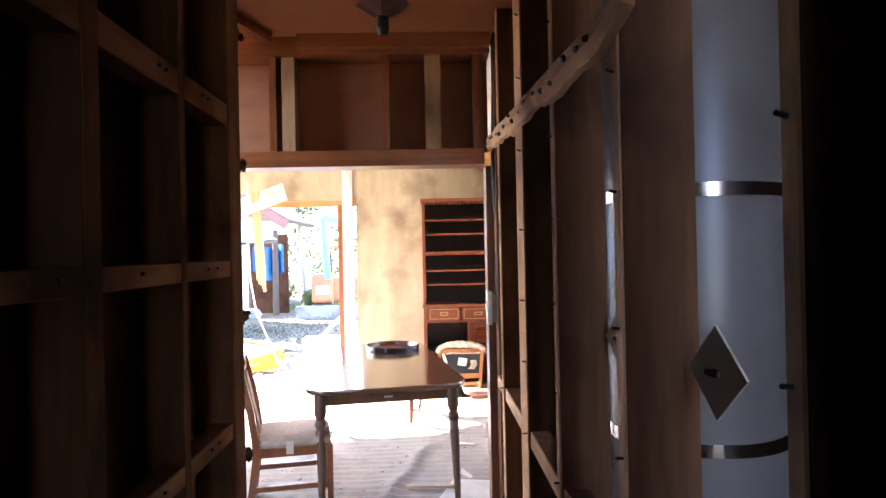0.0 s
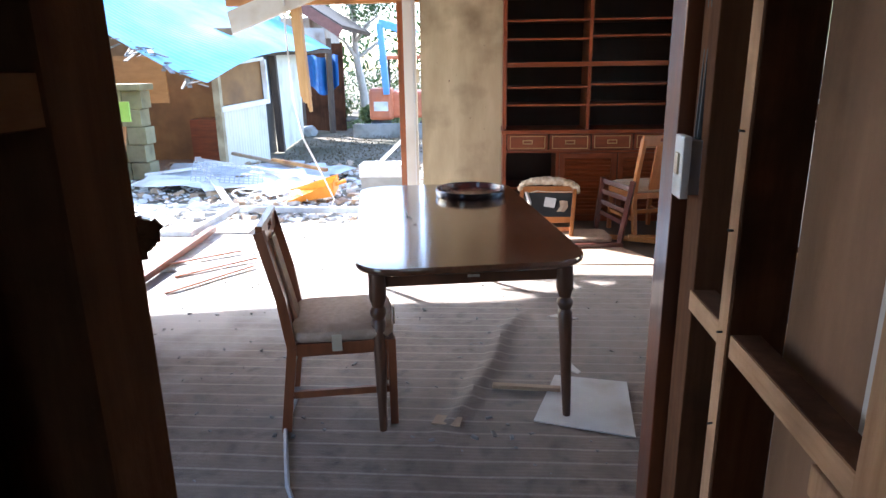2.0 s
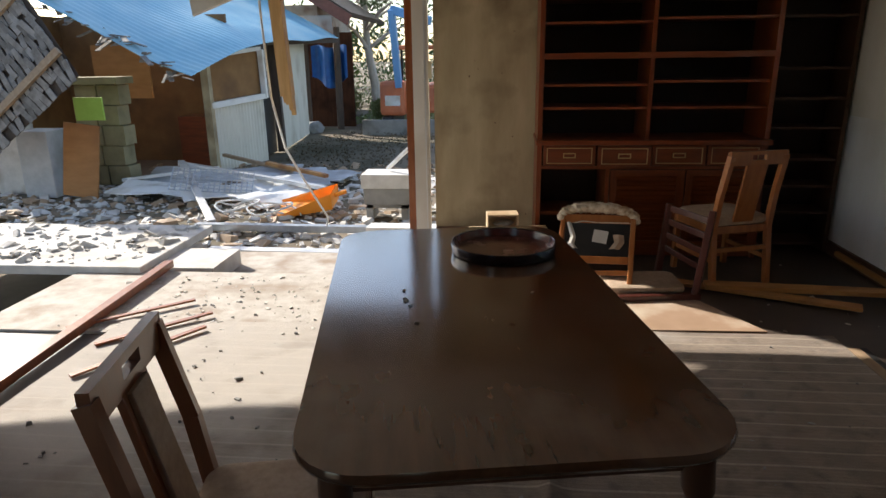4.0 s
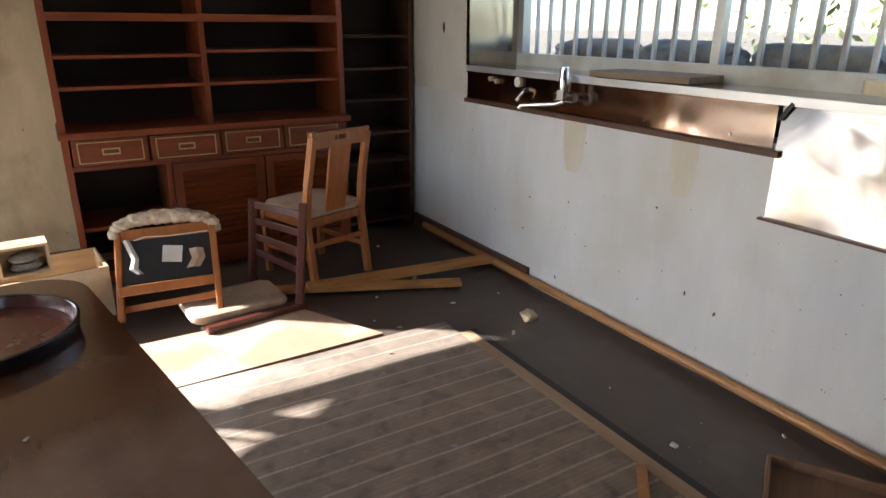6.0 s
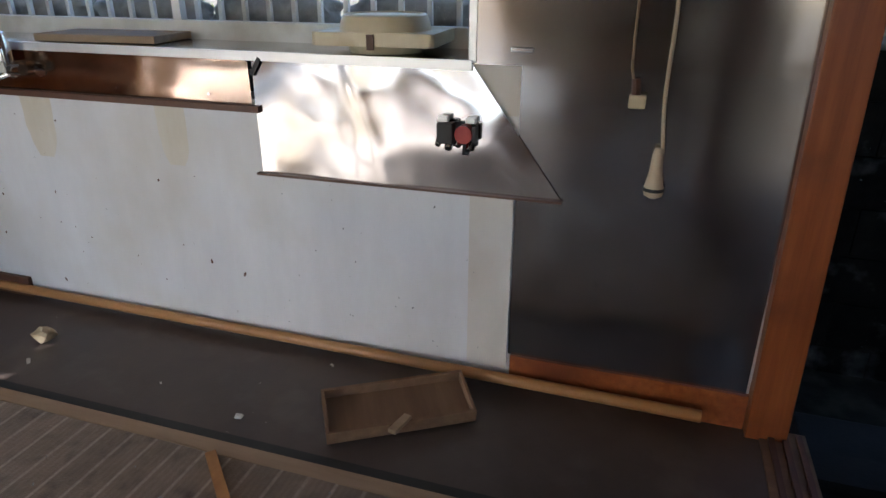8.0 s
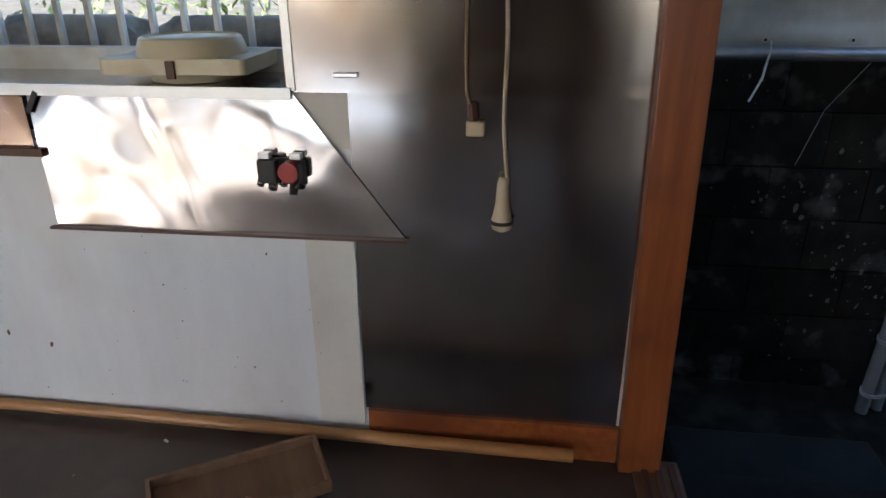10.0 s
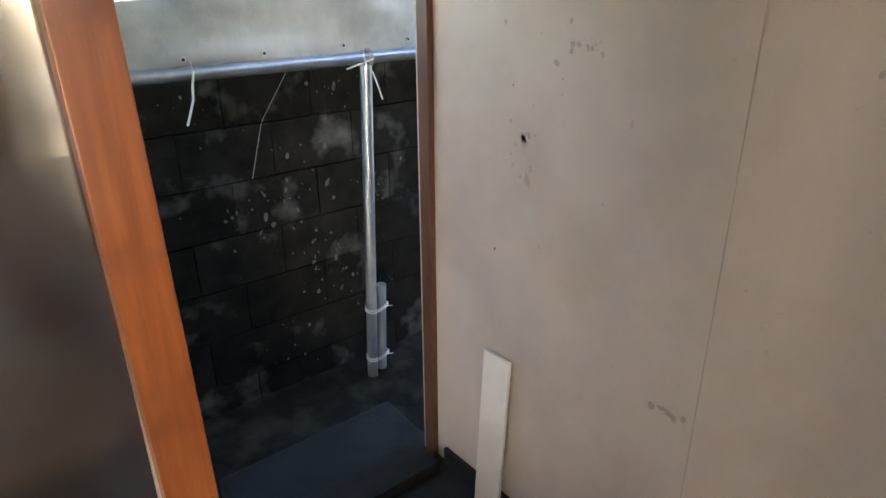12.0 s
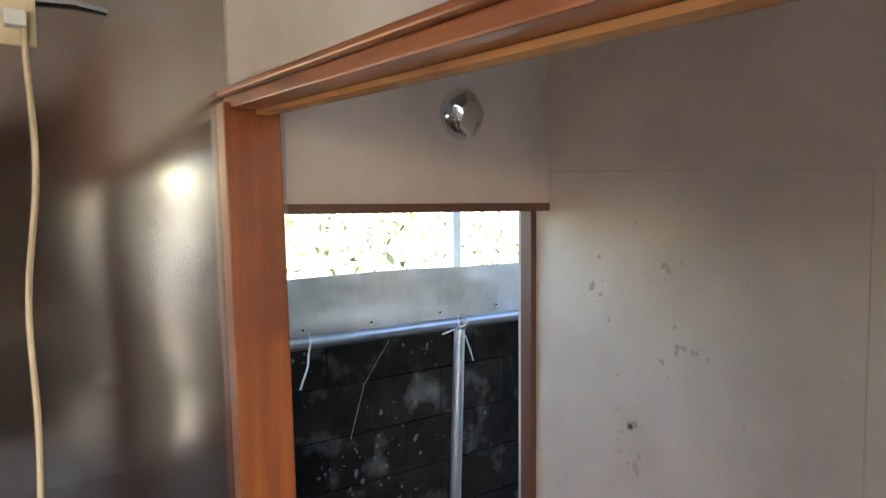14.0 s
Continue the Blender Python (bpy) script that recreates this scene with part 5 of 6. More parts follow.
valve_block()
tagged_thing("metal_hook", Matrix(), make(beam, (XS - 0.02, 5.32, 1.11), (XS - 0.02, 5.28, 1.17), 0.006, 0.016), "black", "small black metal hook on the steel sheet", "hook")
tagged_thing("steel_clip", pose(XS - 0.012, 4.34, 1.23), boxed(-0.008, -0.035, -0.007, 0, 0.035, 0.007), "chrome", "small chrome clip on the steel sheet", "clip", bevel=0.003)


def socket_cord():
    c = thing("hanging_socket_cord", Matrix(), "cream extension cord hanging with a round socket", "cord")
    pts = [(XS - 0.028 + 0.006 * math.sin(z * 9), 3.895 + 0.010 * math.sin(z * 5.3 + 0.6) + 0.005 * math.sin(z * 13), z) for z in [2.10 - 0.04 * k for k in range(30)]]
    part("cable", make(tube, pts, 0.006, 8), "cord", c, smooth=True)
    part("socket", make(lathe, [(0.010, 0.13), (0.016, 0.11), (0.020, 0.05), (0.026, 0.02), (0.032, 0.0), (0.028, -0.02), (0.01, -0.03)], (XS - 0.035, 3.90, 0.83), 16), "cord", c, smooth=True)
    part("socket_ring", make(lathe, [(0.0335, 0.006), (0.0335, -0.004)], (XS - 0.035, 3.90, 0.83), 16), "black", c)
    d = thing("hanging_plug_cord", Matrix(), "thin brown cord with a cream plug hanging on the wall", "cord")
    part("cable", make(tube, [(XS - 0.02, 4.0 + 0.008 * math.sin(z * 6), z) for z in [2.0 - 0.09 * k for k in range(10)]] + [(XS - 0.02, 3.99, 1.13)], 0.004, 6), "board", d, smooth=True)
    part("plug", boxed(XS - 0.045, 3.955, 1.075, XS - 0.015, 4.005, 1.115), "ivory", d, bevel=0.005)
    part("wire_end", make(tube, [(XS - 0.02, 3.99, 1.16), (XS - 0.025, 3.985, 1.11)], 0.014, 8), "sill", d, smooth=True)


socket_cord()


def wall_outlet():
    c = thing("wall_outlet", pose(XS - 0.006, 3.905, 2.115), "yellowed wall outlet with a white plug in it", "outlet")
    part("plate", boxed(-0.012, -0.035, -0.06, 0, 0.035, 0.06), "ivory", c, bevel=0.003)
    part("plug", boxed(-0.045, -0.018, -0.03, -0.012, 0.018, 0.0), "white_cord", c, bevel=0.004)
    part("lead", make(tube, [(-0.02, -0.035, 0.03), (-0.02, -0.1, 0.035), (-0.01, -0.16, 0.03)], 0.006, 6), "grey_cord", c, smooth=True)


wall_outlet()


# ---- entry niche ----
vent = thing("vent_flap", pose(XS, 2.845, 2.003), "round shiny foil vent hole cover above the back door", "vent")
part("ring", make(tube, [(0.0, 0, 0), (-0.012, 0, 0)], 0.072, 28), "chrome", vent, smooth=True)
def crumpled(bm):
    bmesh.ops.create_icosphere(bm, subdivisions=3, radius=0.06)
    for v in bm.verts:
        v.co *= 1 + 0.25 * noise.noise(v.co * 30)
        v.co.x *= 0.35
part("foil", make(crumpled), "chrome", vent, "crumpled foil", smooth=True).location = (-0.016, 0, 0)
tagged_thing("grey_board_strip", Matrix(), make(beam, (2.353, YS + 0.05, -0.20), (2.35, YS + 0.02, 0.418), 0.115, 0.012, up=(0, 1, 0)), "white_wall", "narrow ribbed off-white board strip leaning on the wall", "board", bevel=0.002)
setting("wall_seam", make(beam, (1.0, YS, 1.776), (XS, YS, 1.850), 0.003, 0.003), "joint_line", "fine joint across the wall board", "trim")
setting("wall_joint", boxed(1.700, YS, -0.20, 1.7025, YS + 0.0015, 1.806), "joint_line", "fine upright joint in the wall board", "trim")

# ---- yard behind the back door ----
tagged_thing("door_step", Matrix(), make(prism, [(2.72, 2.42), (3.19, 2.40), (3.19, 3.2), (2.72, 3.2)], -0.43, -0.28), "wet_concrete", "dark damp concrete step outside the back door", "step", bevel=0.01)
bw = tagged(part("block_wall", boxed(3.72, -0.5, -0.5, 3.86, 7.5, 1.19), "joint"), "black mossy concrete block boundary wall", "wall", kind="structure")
YARD_BLOCK = None
for r in range(7):
    z0 = -0.45 + r * 0.235
    for k in range(20):
        y0 = -0.4 + k * 0.40 + (0.20 if r % 2 else 0)
        if y0 > 7.2:
            continue
        if YARD_BLOCK is None:
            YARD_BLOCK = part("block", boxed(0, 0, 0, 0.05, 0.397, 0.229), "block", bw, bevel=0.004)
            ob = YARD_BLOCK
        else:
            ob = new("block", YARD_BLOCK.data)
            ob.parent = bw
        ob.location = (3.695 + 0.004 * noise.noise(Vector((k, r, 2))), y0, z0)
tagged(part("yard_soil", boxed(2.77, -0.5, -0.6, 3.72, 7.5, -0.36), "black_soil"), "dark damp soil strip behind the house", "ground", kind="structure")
hp = thing("scaffold_pipe", Matrix(), "galvanised pipe frame tied with wire along the wall", "pipe")
part("crossbar", make(tube, [(3.52, -0.2, 1.205), (3.52, 4.4, 1.205)], 0.026, 14), "galv", hp, smooth=True)
part("upright", make(tube, [(3.51, 2.275, -0.37), (3.50, 2.225, 1.178)], 0.026, 14), "galv", hp, smooth=True)
part("short_pipe", make(tube, [(3.515, 2.215, -0.34), (3.515, 2.195, 0.13)], 0.024, 14), "galv", hp, smooth=True)
for z, y in ((-0.25, 2.27), (0.02, 2.262)):
    for k in range(2):
        part("wire_tie", make(tube, [(3.50 + 0.04 * math.cos(a), y - 0.026 + 0.062 * math.sin(a), z + 0.012 * k + 0.008 * math.sin(a * 2)) for a in [k + 0.5 * i for i in range(13)]], 0.0028, 6), "alu", hp)
    part("wire_tail", make(tube, [(3.47, y - 0.01, z), (3.455, y - 0.05, z + 0.02), (3.46, y - 0.09, z + 0.006)], 0.0025, 6), "alu", hp)
for k in range(3):
    part("clamp_wire", make(tube, [(3.52 + 0.036 * math.cos(a), 2.195 + 0.008 * k, 1.205 + 0.036 * math.sin(a)) for a in [0.55 * i for i in range(13)]], 0.0035, 6), "zinc", hp, "rusty tie wire")
for pts in ([(3.485, 2.33, 1.17), (3.48, 2.27, 1.185), (3.48, 2.20, 1.20)], [(3.49, 2.24, 1.25), (3.472, 2.25, 1.21), (3.475, 2.23, 1.16)], [(3.49, 2.20, 1.15), (3.47, 2.185, 1.08), (3.475, 2.165, 1.03)]):
    part("twine", make(tube, pts, 0.0035, 6), "white_cord", hp, "loose white twine")
part("string", make(tube, [(3.51, 2.955, 1.25), (3.49, 2.955, 1.215), (3.492, 2.965, 1.16), (3.487, 2.97, 1.12), (3.492, 2.985, 1.075), (3.487, 3.005, 1.03)], 0.0045, 6), "white_cord", hp)
part("string", make(tube, [(3.49, 2.60, 1.18), (3.50, 2.72, 1.0), (3.51, 2.78, 0.78)], 0.0012, 4), "grey_cord", hp, "thin dangling thread")


def sheet_fn(u, v):
    y, z = -0.3 + u * 4.8, 1.19 + v * 0.27 + 0.02 * noise.noise(Vector((u * 6, 0, 3)))
    return 3.555 + 0.03 * noise.noise(Vector((u * 8, v * 3, 1))) + 0.012 * noise.noise(Vector((u * 40, v * 6, 1))), y, z


tagged(part("plastic_sheet", make(grid, sheet_fn, 160, 12), "dirty_sheet", smooth=True), "milky dirty plastic sheet tied along the pipe", "sheet")
for y, z in ((3.30, 1.255), (2.965, 1.252), (2.655, 1.252), (2.30, 1.258), (1.96, 1.262)):
    x = sheet_fn((y + 0.3) / 4.8, 0.23)[0]
    g = tagged_thing("sheet_grommet", pose(x, y, z), make(tube, [(0.004, 0, 0), (-0.005, 0, 0)], 0.011, 12), "alu", "small metal grommet in the plastic sheet", "grommet", True, group="grommets of the sheet")
    part("eye", make(tube, [(0.0, 0, 0), (-0.006, 0, 0)], 0.0065, 10), "black", g)
tagged_thing("translucent_post", Matrix(), make(beam, (3.62, 2.17, 1.2), (3.62, 2.17, 2.3), 0.06, 0.04), "white_paint", "pale square post behind the plastic sheet", "post")


def leaves(bm, c, r, n, size):
    c = Vector(c)
    for k in range(n):
        while True:
            p = Vector((random.uniform(-1, 1), random.uniform(-1, 1), random.uniform(-1, 1)))
            if p.length < 1 and noise.noise((c + p * 2.5)) > -0.25:
                break
        p = c + Vector((p.x * r[0], p.y * r[1], p.z * r[2]))
        a, b = Vector((random.uniform(-1, 1), random.uniform(-1, 1), random.uniform(-1, 1))).normalized(), Vector((random.uniform(-1, 1), random.uniform(-1, 1), random.uniform(-0.6, 0.6))).normalized()
        s = size * random.uniform(0.6, 1.3)
        vs = [bm.verts.new(q) for q in (p - a * s, p + b * s * 0.4, p + a * s, p - b * s * 0.4)]
        bm.faces.new(vs)


# hedge made taller so that it also blocks sky light over the yard
hedge = thing("hedge", Matrix(), "sunlit pale hedge behind the boundary wall", "hedge", kind="stuff")
part("foliage", make(leaves, (6.2, 2.5, 2.2), (1.1, 6.5, 2.4), 16000, 0.06), "leaf_light", hedge)

# ---- closet behind the stud wall: water heater ----
def water_heater():
    c = thing("water_heater_tank", pose(1.075, 2.03, -0.03), "grey-brown cylindrical water heater tank with steel bands", "water heater")
    part("tank", make(lathe, [(0.185, 0.0), (0.2, 0.02), (0.2, 2.1), (0.18, 2.14)], (0, 0, 0), 48), "tank", c, smooth=True)
    for z in (0.50, 1.07, 1.61):
        part("band", make(lathe, [(0.2005, z), (0.204, z + 0.002), (0.204, z + 0.030), (0.2005, z + 0.032)], (0, 0, 0), 48), "chrome", c, "shiny steel band", smooth=True)


water_heater()


def diamond(x, y, z, dx, dy):
    c = thing("bolt_plate", pose(x, y, z, 0, 0, 10), "diamond-set iridescent zinc plate with a black thumb screw", "plate", "zinc plates")
    part("plate", make(beam, (-0.004, 0, -0.046), (-0.004, 0, 0.046), 0.092, 0.004, up=(1, 0, 0)), "zinc", c).rotation_euler = (radians(45), 0, 0)
    part("screw", make(tube, [(-0.006, 0, 0), (-0.012, 0, 0)], 0.006, 8), "black", c)
    part("wing", make(beam, (-0.012, -0.014, 0), (-0.012, 0.014, 0), 0.005, 0.008), "black", c)
    part("bolt", make(tube, [(0, 0, 0), (dx, dy, 0)], 0.005, 8), "black", c)


diamond(0.845, 1.394, 1.305, 0.26, 0.38)
diamond(0.860, 1.885, 1.285, 0.06, 0.05)


def switch_box():
    c = thing("wall_switch", pose(XR - 0.01, 3.35, 1.24, 0, 0, 0), "white light switch plate hanging on the stud", "switch")
    part("plate", boxed(-0.022, -0.035, -0.085, -0.002, 0.035, 0.06), "white_paint", c, bevel=0.004)
    part("rocker", boxed(-0.027, -0.014, -0.03, -0.021, 0.014, 0.02), "ivory", c, bevel=0.002)
    part("back_box", boxed(-0.002, -0.03, -0.075, 0.045, 0.03, 0.05), "grey_sheet", c)
    for dy in (-0.01, 0.012):
        part("wire", make(tube, [(0.02, dy, 0.05), (0.03, dy + 0.01, 0.3), (0.015, dy, 0.6), (0.03, dy + 0.015, 1.1)], 0.007, 6), "black", c, smooth=True)


switch_box()
lampb = thing("ceiling_lamp_base", pose(0.30, 2.95, 2.42), "dark bronze ceiling lamp base with bare socket", "lamp")
part("canopy", make(lathe, [(0.095, 0.0), (0.10, -0.012), (0.065, -0.035), (0.03, -0.055)], (0, 0, 0), 8), "mahog", lampb)
part("socket", make(lathe, [(0.022, -0.045), (0.025, -0.10), (0.016, -0.122)], (0, 0, 0), 12), "black", lampb)


# ---- west cabinet by the torn side ----
def west_cabinet():
    c = thing("west_cabinet", pose(-2.08, 3.5, 0), "dark brown cabinet front with a pale ledge", "cabinet")
    part("body", boxed(0, 0, 0, 0.10, 1.70, 0.66), "dark_ply", c, bevel=0.003)
    part("upper", boxed(0, 0, 0.82, 0.08, 1.70, 1.30), "dark_ply", c, bevel=0.003)
    part("ledge", boxed(0, 0, 0.70, 0.13, 1.71, 0.74), "plaster", c, "pale dusty ledge", bevel=0.004)
    part("rail", boxed(0, 0, 0.78, 0.11, 1.70, 0.815), "plaster", c, "pale rail", bevel=0.003)
    part("skirting", boxed(0, 0, 0, 0.115, 1.71, 0.05), "orange", c, "orange skirting")
    part("edge_trim", boxed(0, 1.70, 0, 0.11, 1.72, 1.32), "orange", c, "orange edge trim")


west_cabinet()

# ---- broken timber and boards at the far opening ----
def broken_post(bm):
    beam(bm, (-1.49, 7.92, 2.2), (-1.435, 7.9, 1.20), 0.085, 0.085)
    for dx, dy, l in ((-0.03, 0.02, 0.05), (0.025, 0.02, 0.14), (0.0, -0.025, 0.06), (0.028, -0.03, 0.10)):
        beam(bm, (-1.435 + dx, 7.9 + dy, 1.21), (-1.425 + dx * 0.9, 7.9 + dy, 1.20 - l), 0.028, 0.03)


tagged(part("broken_post", make(broken_post), "broken_wood"), "splintered pale timber post hanging from above", "post")
tagged_thing("hanging_board", Matrix(), make(beam, (-2.08, 7.86, 1.86), (-1.15, 7.90, 2.20), 0.24, 0.018, up=(0, -0.85, 0.5)), "paper", "torn pale ceiling board hanging from the opening", "board")
tagged_thing("hanging_cable", Matrix(), make(tube, [(-1.56, 7.85, 2.3), (-1.57, 7.85, 1.8), (-1.55, 7.86, 1.2), (-1.52, 8.0, 0.8), (-1.46, 8.3, 0.45), (-1.5, 9.0, 0.0), (-1.7, 9.6, -0.26), (-2.1, 10.0, -0.28)], 0.009, 8), "white_cord", "white cable hanging down to the rubble", "cable", True)
tagged_thing("fallen_batten", Matrix(), make(beam, (-2.16, 5.4, 0.03), (-2.25, 7.4, 0.05), 0.06, 0.05), "orange", "orange timber batten fallen along the floor", "batten", bevel=0.003)
for k, (a, b) in enumerate((((-2.0, 6.1), (-1.55, 6.55)), ((-1.9, 5.75), (-1.5, 6.35)), ((-2.3, 6.3), (-1.75, 6.75)))):
    tagged_thing("splintered_lath", Matrix(), make(beam, (*a, 0.02), (*b, 0.03), 0.03, 0.012), "orange_h", "splintered orange wooden lath on the floor", "lath", group="splintered laths")

# ---- rubble and junk outside ----
def bent_sheet(bm, c, w, d, yaw, tilt, amp, seed):
    m = pose(c[0], c[1], c[2], tilt, 0, yaw)
    grid(bm, lambda u, v: m @ Vector(((u - 0.5) * w, (v - 0.5) * d, amp * noise.noise(Vector((u * 2.5, v * 2.5, seed))))), 10, 6, 0.012)


for c, w, d, yaw, tilt, amp, mt, label in (
    ((-3.9, 12.1, -0.15), 2.2, 0.9, 8, 8, 0.10, "grey_sheet", "bent grey plastic sheet on the rubble"),
    ((-2.9, 11.9, -0.16), 1.2, 0.7, 20, 10, 0.08, "grey_sheet", "bent grey plastic sheet on the rubble"),
    ((-3.2, 11.2, -0.16), 1.6, 0.5, 35, 12, 0.07, "white_paint", "white metal panel thrown on the rubble"),
    ((-4.4, 11.3, -0.18), 1.5, 0.5, -10, 10, 0.06, "white_paint", "white metal panel thrown on the rubble"),
    ((-2.5, 12.4, -0.2), 0.9, 0.6, -15, 6, 0.06, "grey_sheet", "bent grey plastic sheet on the rubble"),
    ((-2.7, 11.0, -0.2), 1.0, 0.45, 60, 12, 0.05, "white_paint", "white metal panel thrown on the rubble")):
    tagged(part("sheet_debris", make(bent_sheet, c, w, d, yaw, tilt, amp, c[0]), mt), label, "debris", "rubble sheets")
for p, q, w, h, mt, label in (
    ((-5.2, 11.7, -0.15), (-3.9, 12.0, -0.02), 0.06, 0.04, "white_paint", "white metal channel lying on rubble"),
    ((-4.35, 11.75, 0.08), (-2.0, 11.3, -0.2), 0.09, 0.05, "alu", "long bent aluminium rail on rubble"),
    ((-4.35, 11.8, 0.10), (-3.1, 9.9, -0.28), 0.09, 0.04, "alu", "bent aluminium strip standing in rubble"),
    ((-3.3, 12.3, 0.0), (-2.3, 11.9, -0.12), 0.08, 0.05, "new_wood", "pale broken batten on rubble"),
    ((-4.3, 13.1, 0.0), (-2.9, 12.2, -0.1), 0.06, 0.05, "board", "weathered brown board on rubble"),
    ((-3.1, 9.55, -0.24), (-0.9, 9.45, -0.23), 0.09, 0.07, "galv", "long grey gutter pipe in the rubble"),
    ((-2.6, 8.75, -0.25), (-1.1, 8.7, -0.25), 0.12, 0.03, "alu", "aluminium door track lying outside"),
    ((-1.2, 9.4, -0.2), (-0.3, 9.3, -0.18), 0.20, 0.06, "white_paint", "white metal gutter piece"),
    ((-1.15, 10.35, 0.25), (-0.75, 10.0, 0.62), 0.05, 0.03, "white_paint", "white leaning strip on concrete blocks")):
    tagged_thing("debris_rail", Matrix(), make(beam, p, q, w, h), mt, label, "debris", bevel=0.003, group="rubble rails")


def mesh_panel(bm):
    m = pose(-3.55, 11.0, -0.02, 35, 6, 15)
    for k in range(16):
        a, b = m @ Vector((-0.5 + k / 15, -0.2, 0)), m @ Vector((-0.5 + k / 15, 0.2, 0))
        beam(bm, a, b, 0.012, 0.01)
    for k in range(8):
        a, b = m @ Vector((-0.5, -0.2 + k * 0.057, 0)), m @ Vector((0.5, -0.2 + k * 0.057, 0))
        beam(bm, a, b, 0.012, 0.01)


tagged(part("wire_mesh_panel", make(mesh_panel), "galv"), "bent grey wire mesh panel on the rubble", "mesh")


def dustpan(bm):
    o = [(-0.30, -0.22), (0.26, -0.15), (0.30, 0.15), (-0.30, 0.24)]
    prism(bm, o, 0, 0.012)
    for a, b, h0, h1 in (((-0.30, 0.24), (0.30, 0.15), 0.03, 0.17), ((0.30, 0.15), (0.26, -0.15), 0.17, 0.17), ((0.26, -0.15), (-0.30, -0.22), 0.17, 0.02)):
        vs = [bm.verts.new(p) for p in ((*a, 0.006), (*b, 0.006), (b[0] * 1.06, b[1] * 1.06, h1), (a[0] * 1.04, a[1] * 1.1, h0))]
        bm.faces.new(vs)
        bm.faces.new([bm.verts.new(v.co + Vector((0.008, 0.004, 0))) for v in vs][::-1])
    tube(bm, [(0.29, 0, 0.10), (0.42, 0.02, 0.12)], 0.025, 8)


tagged_thing("orange_dustpan", pose(-2.15, 10.45, -0.24, 8, -6, 8), make(dustpan), "orange_plastic", "orange plastic dustpan lying on the rubble", "dustpan").scale = (1.15, 1.15, 1.15)
for k, (cx, cy) in enumerate(((-2.95, 10.35), (-2.5, 10.2))):
    tagged_thing("coiled_cable", Matrix(), make(tube, [(cx + (0.34 - 0.006 * i) * math.cos(i * 0.42), cy + 0.17 * math.sin(i * 0.42), -0.27 + 0.10 * abs(math.sin(i * 0.31)) + 0.002 * i) for i in range(24)], 0.012, 6), "white_cord", "loop of white cable on the rubble", "cable", True, group="cable loops")


def hollow_block():
    c = thing("concrete_block_stack", pose(-1.14, 10.3, -0.30), "grey concrete blocks stacked with white boards on top", "blocks")
    bm = bmesh.new()
    box(bm, -0.24, -0.15, 0, -0.16, 0.15, 0.17)
    box(bm, 0.16, -0.15, 0, 0.24, 0.15, 0.17)
    box(bm, -0.24, -0.15, 0.13, 0.24, 0.15, 0.18)
    part("hollow_block", bm, "concrete", c)
    part("block", boxed(-0.26, -0.18, 0.18, 0.40, 0.18, 0.36), "concrete", c, bevel=0.008)
    part("white_slab", boxed(-0.28, -0.2, 0.36, 0.42, 0.2, 0.52), "white_slab", c, bevel=0.01)


hollow_block()


def rubble(bm, n, xr, yr, smax, zf):
    for k in range(n):
        x, y = random.uniform(*xr), random.uniform(*yr)
        s = smax * (random.random() ** 2.2 + 0.1)
        z = zf(x, y)
        m = pose(x, y, z + s * 0.2, random.uniform(-25, 25), random.uniform(-25, 25), random.uniform(0, 360))
        w, d, h = s * random.uniform(0.5, 1.6), s * random.uniform(0.4, 1), s * random.uniform(0.08, 0.5)
        vs = [m @ Vector(c) for c in ((-w, -d, -h), (w, -d * 0.7, -h), (w * 0.8, d, -h), (-w, d * 0.8, -h), (-w * 0.8, -d * 0.8, h), (w * 0.9, -d * 0.6, h * 0.7), (w * 0.6, d * 0.8, h), (-w * 0.9, d * 0.7, h * 0.8))]
        vs = [bm.verts.new(v) for v in vs]
        for f in ((3, 2, 1, 0), (4, 5, 6, 7), (0, 1, 5, 4), (1, 2, 6, 5), (2, 3, 7, 6), (3, 0, 4, 7)):
            bm.faces.new([vs[i] for i in f])


tagged(part("rubble", make(rubble, 3000, (-7, -0.3), (8.4, 13.2), 0.075, ground_at), "white_slab"), "scattered pale plaster and concrete rubble", "rubble", kind="stuff")
tagged(part("wood_rubble", make(rubble, 800, (-7, -0.3), (8.5, 14), 0.10, ground_at), "board"), "scattered broken wood scraps on the dirt", "rubble", kind="stuff")
tagged(part("floor_chips", make(rubble, 620, (-2.4, 0.3), (6.3, 7.33), 0.013, lambda x, y: 0.004), "paper"), "plaster chips scattered on dusty boards", "rubble", kind="stuff")
tagged(part("slab_chips", make(rubble, 260, (-4.4, -2.5), (7.35, 8.45), 0.05, lambda x, y: 0.05), "white_slab"), "plaster crumbs on the slab", "rubble", kind="stuff")
tagged(part("rug_chips", make(rubble, 420, (-2.0, 1.9), (3.6, 6.4), 0.012, lambda x, y: 0.012), "stone"), "small crumbs scattered on the rug", "rubble", kind="stuff")
tagged(part("lino_chips", make(rubble, 40, (1.6, 2.55), (4.0, 7.9), 0.014, lambda x, y: -0.010), "paper"), "small pale crumbs on the linoleum", "rubble", kind="stuff")
tagged(part("table_crumbs", make(rubble, 14, (-0.35, 0.35), (4.9, 5.4), 0.008, lambda x, y: 0.707), "stone"), "a few crumbs lying on the table", "rubble", kind="stuff")
tagged(part("fallen_leaves", make(leaves, (-2.6, 16.5, -0.28), (1.6, 3.5, 0.05), 2600, 0.03), "litter"), "dry leaf litter on the dirt", "leaves", kind="stuff")


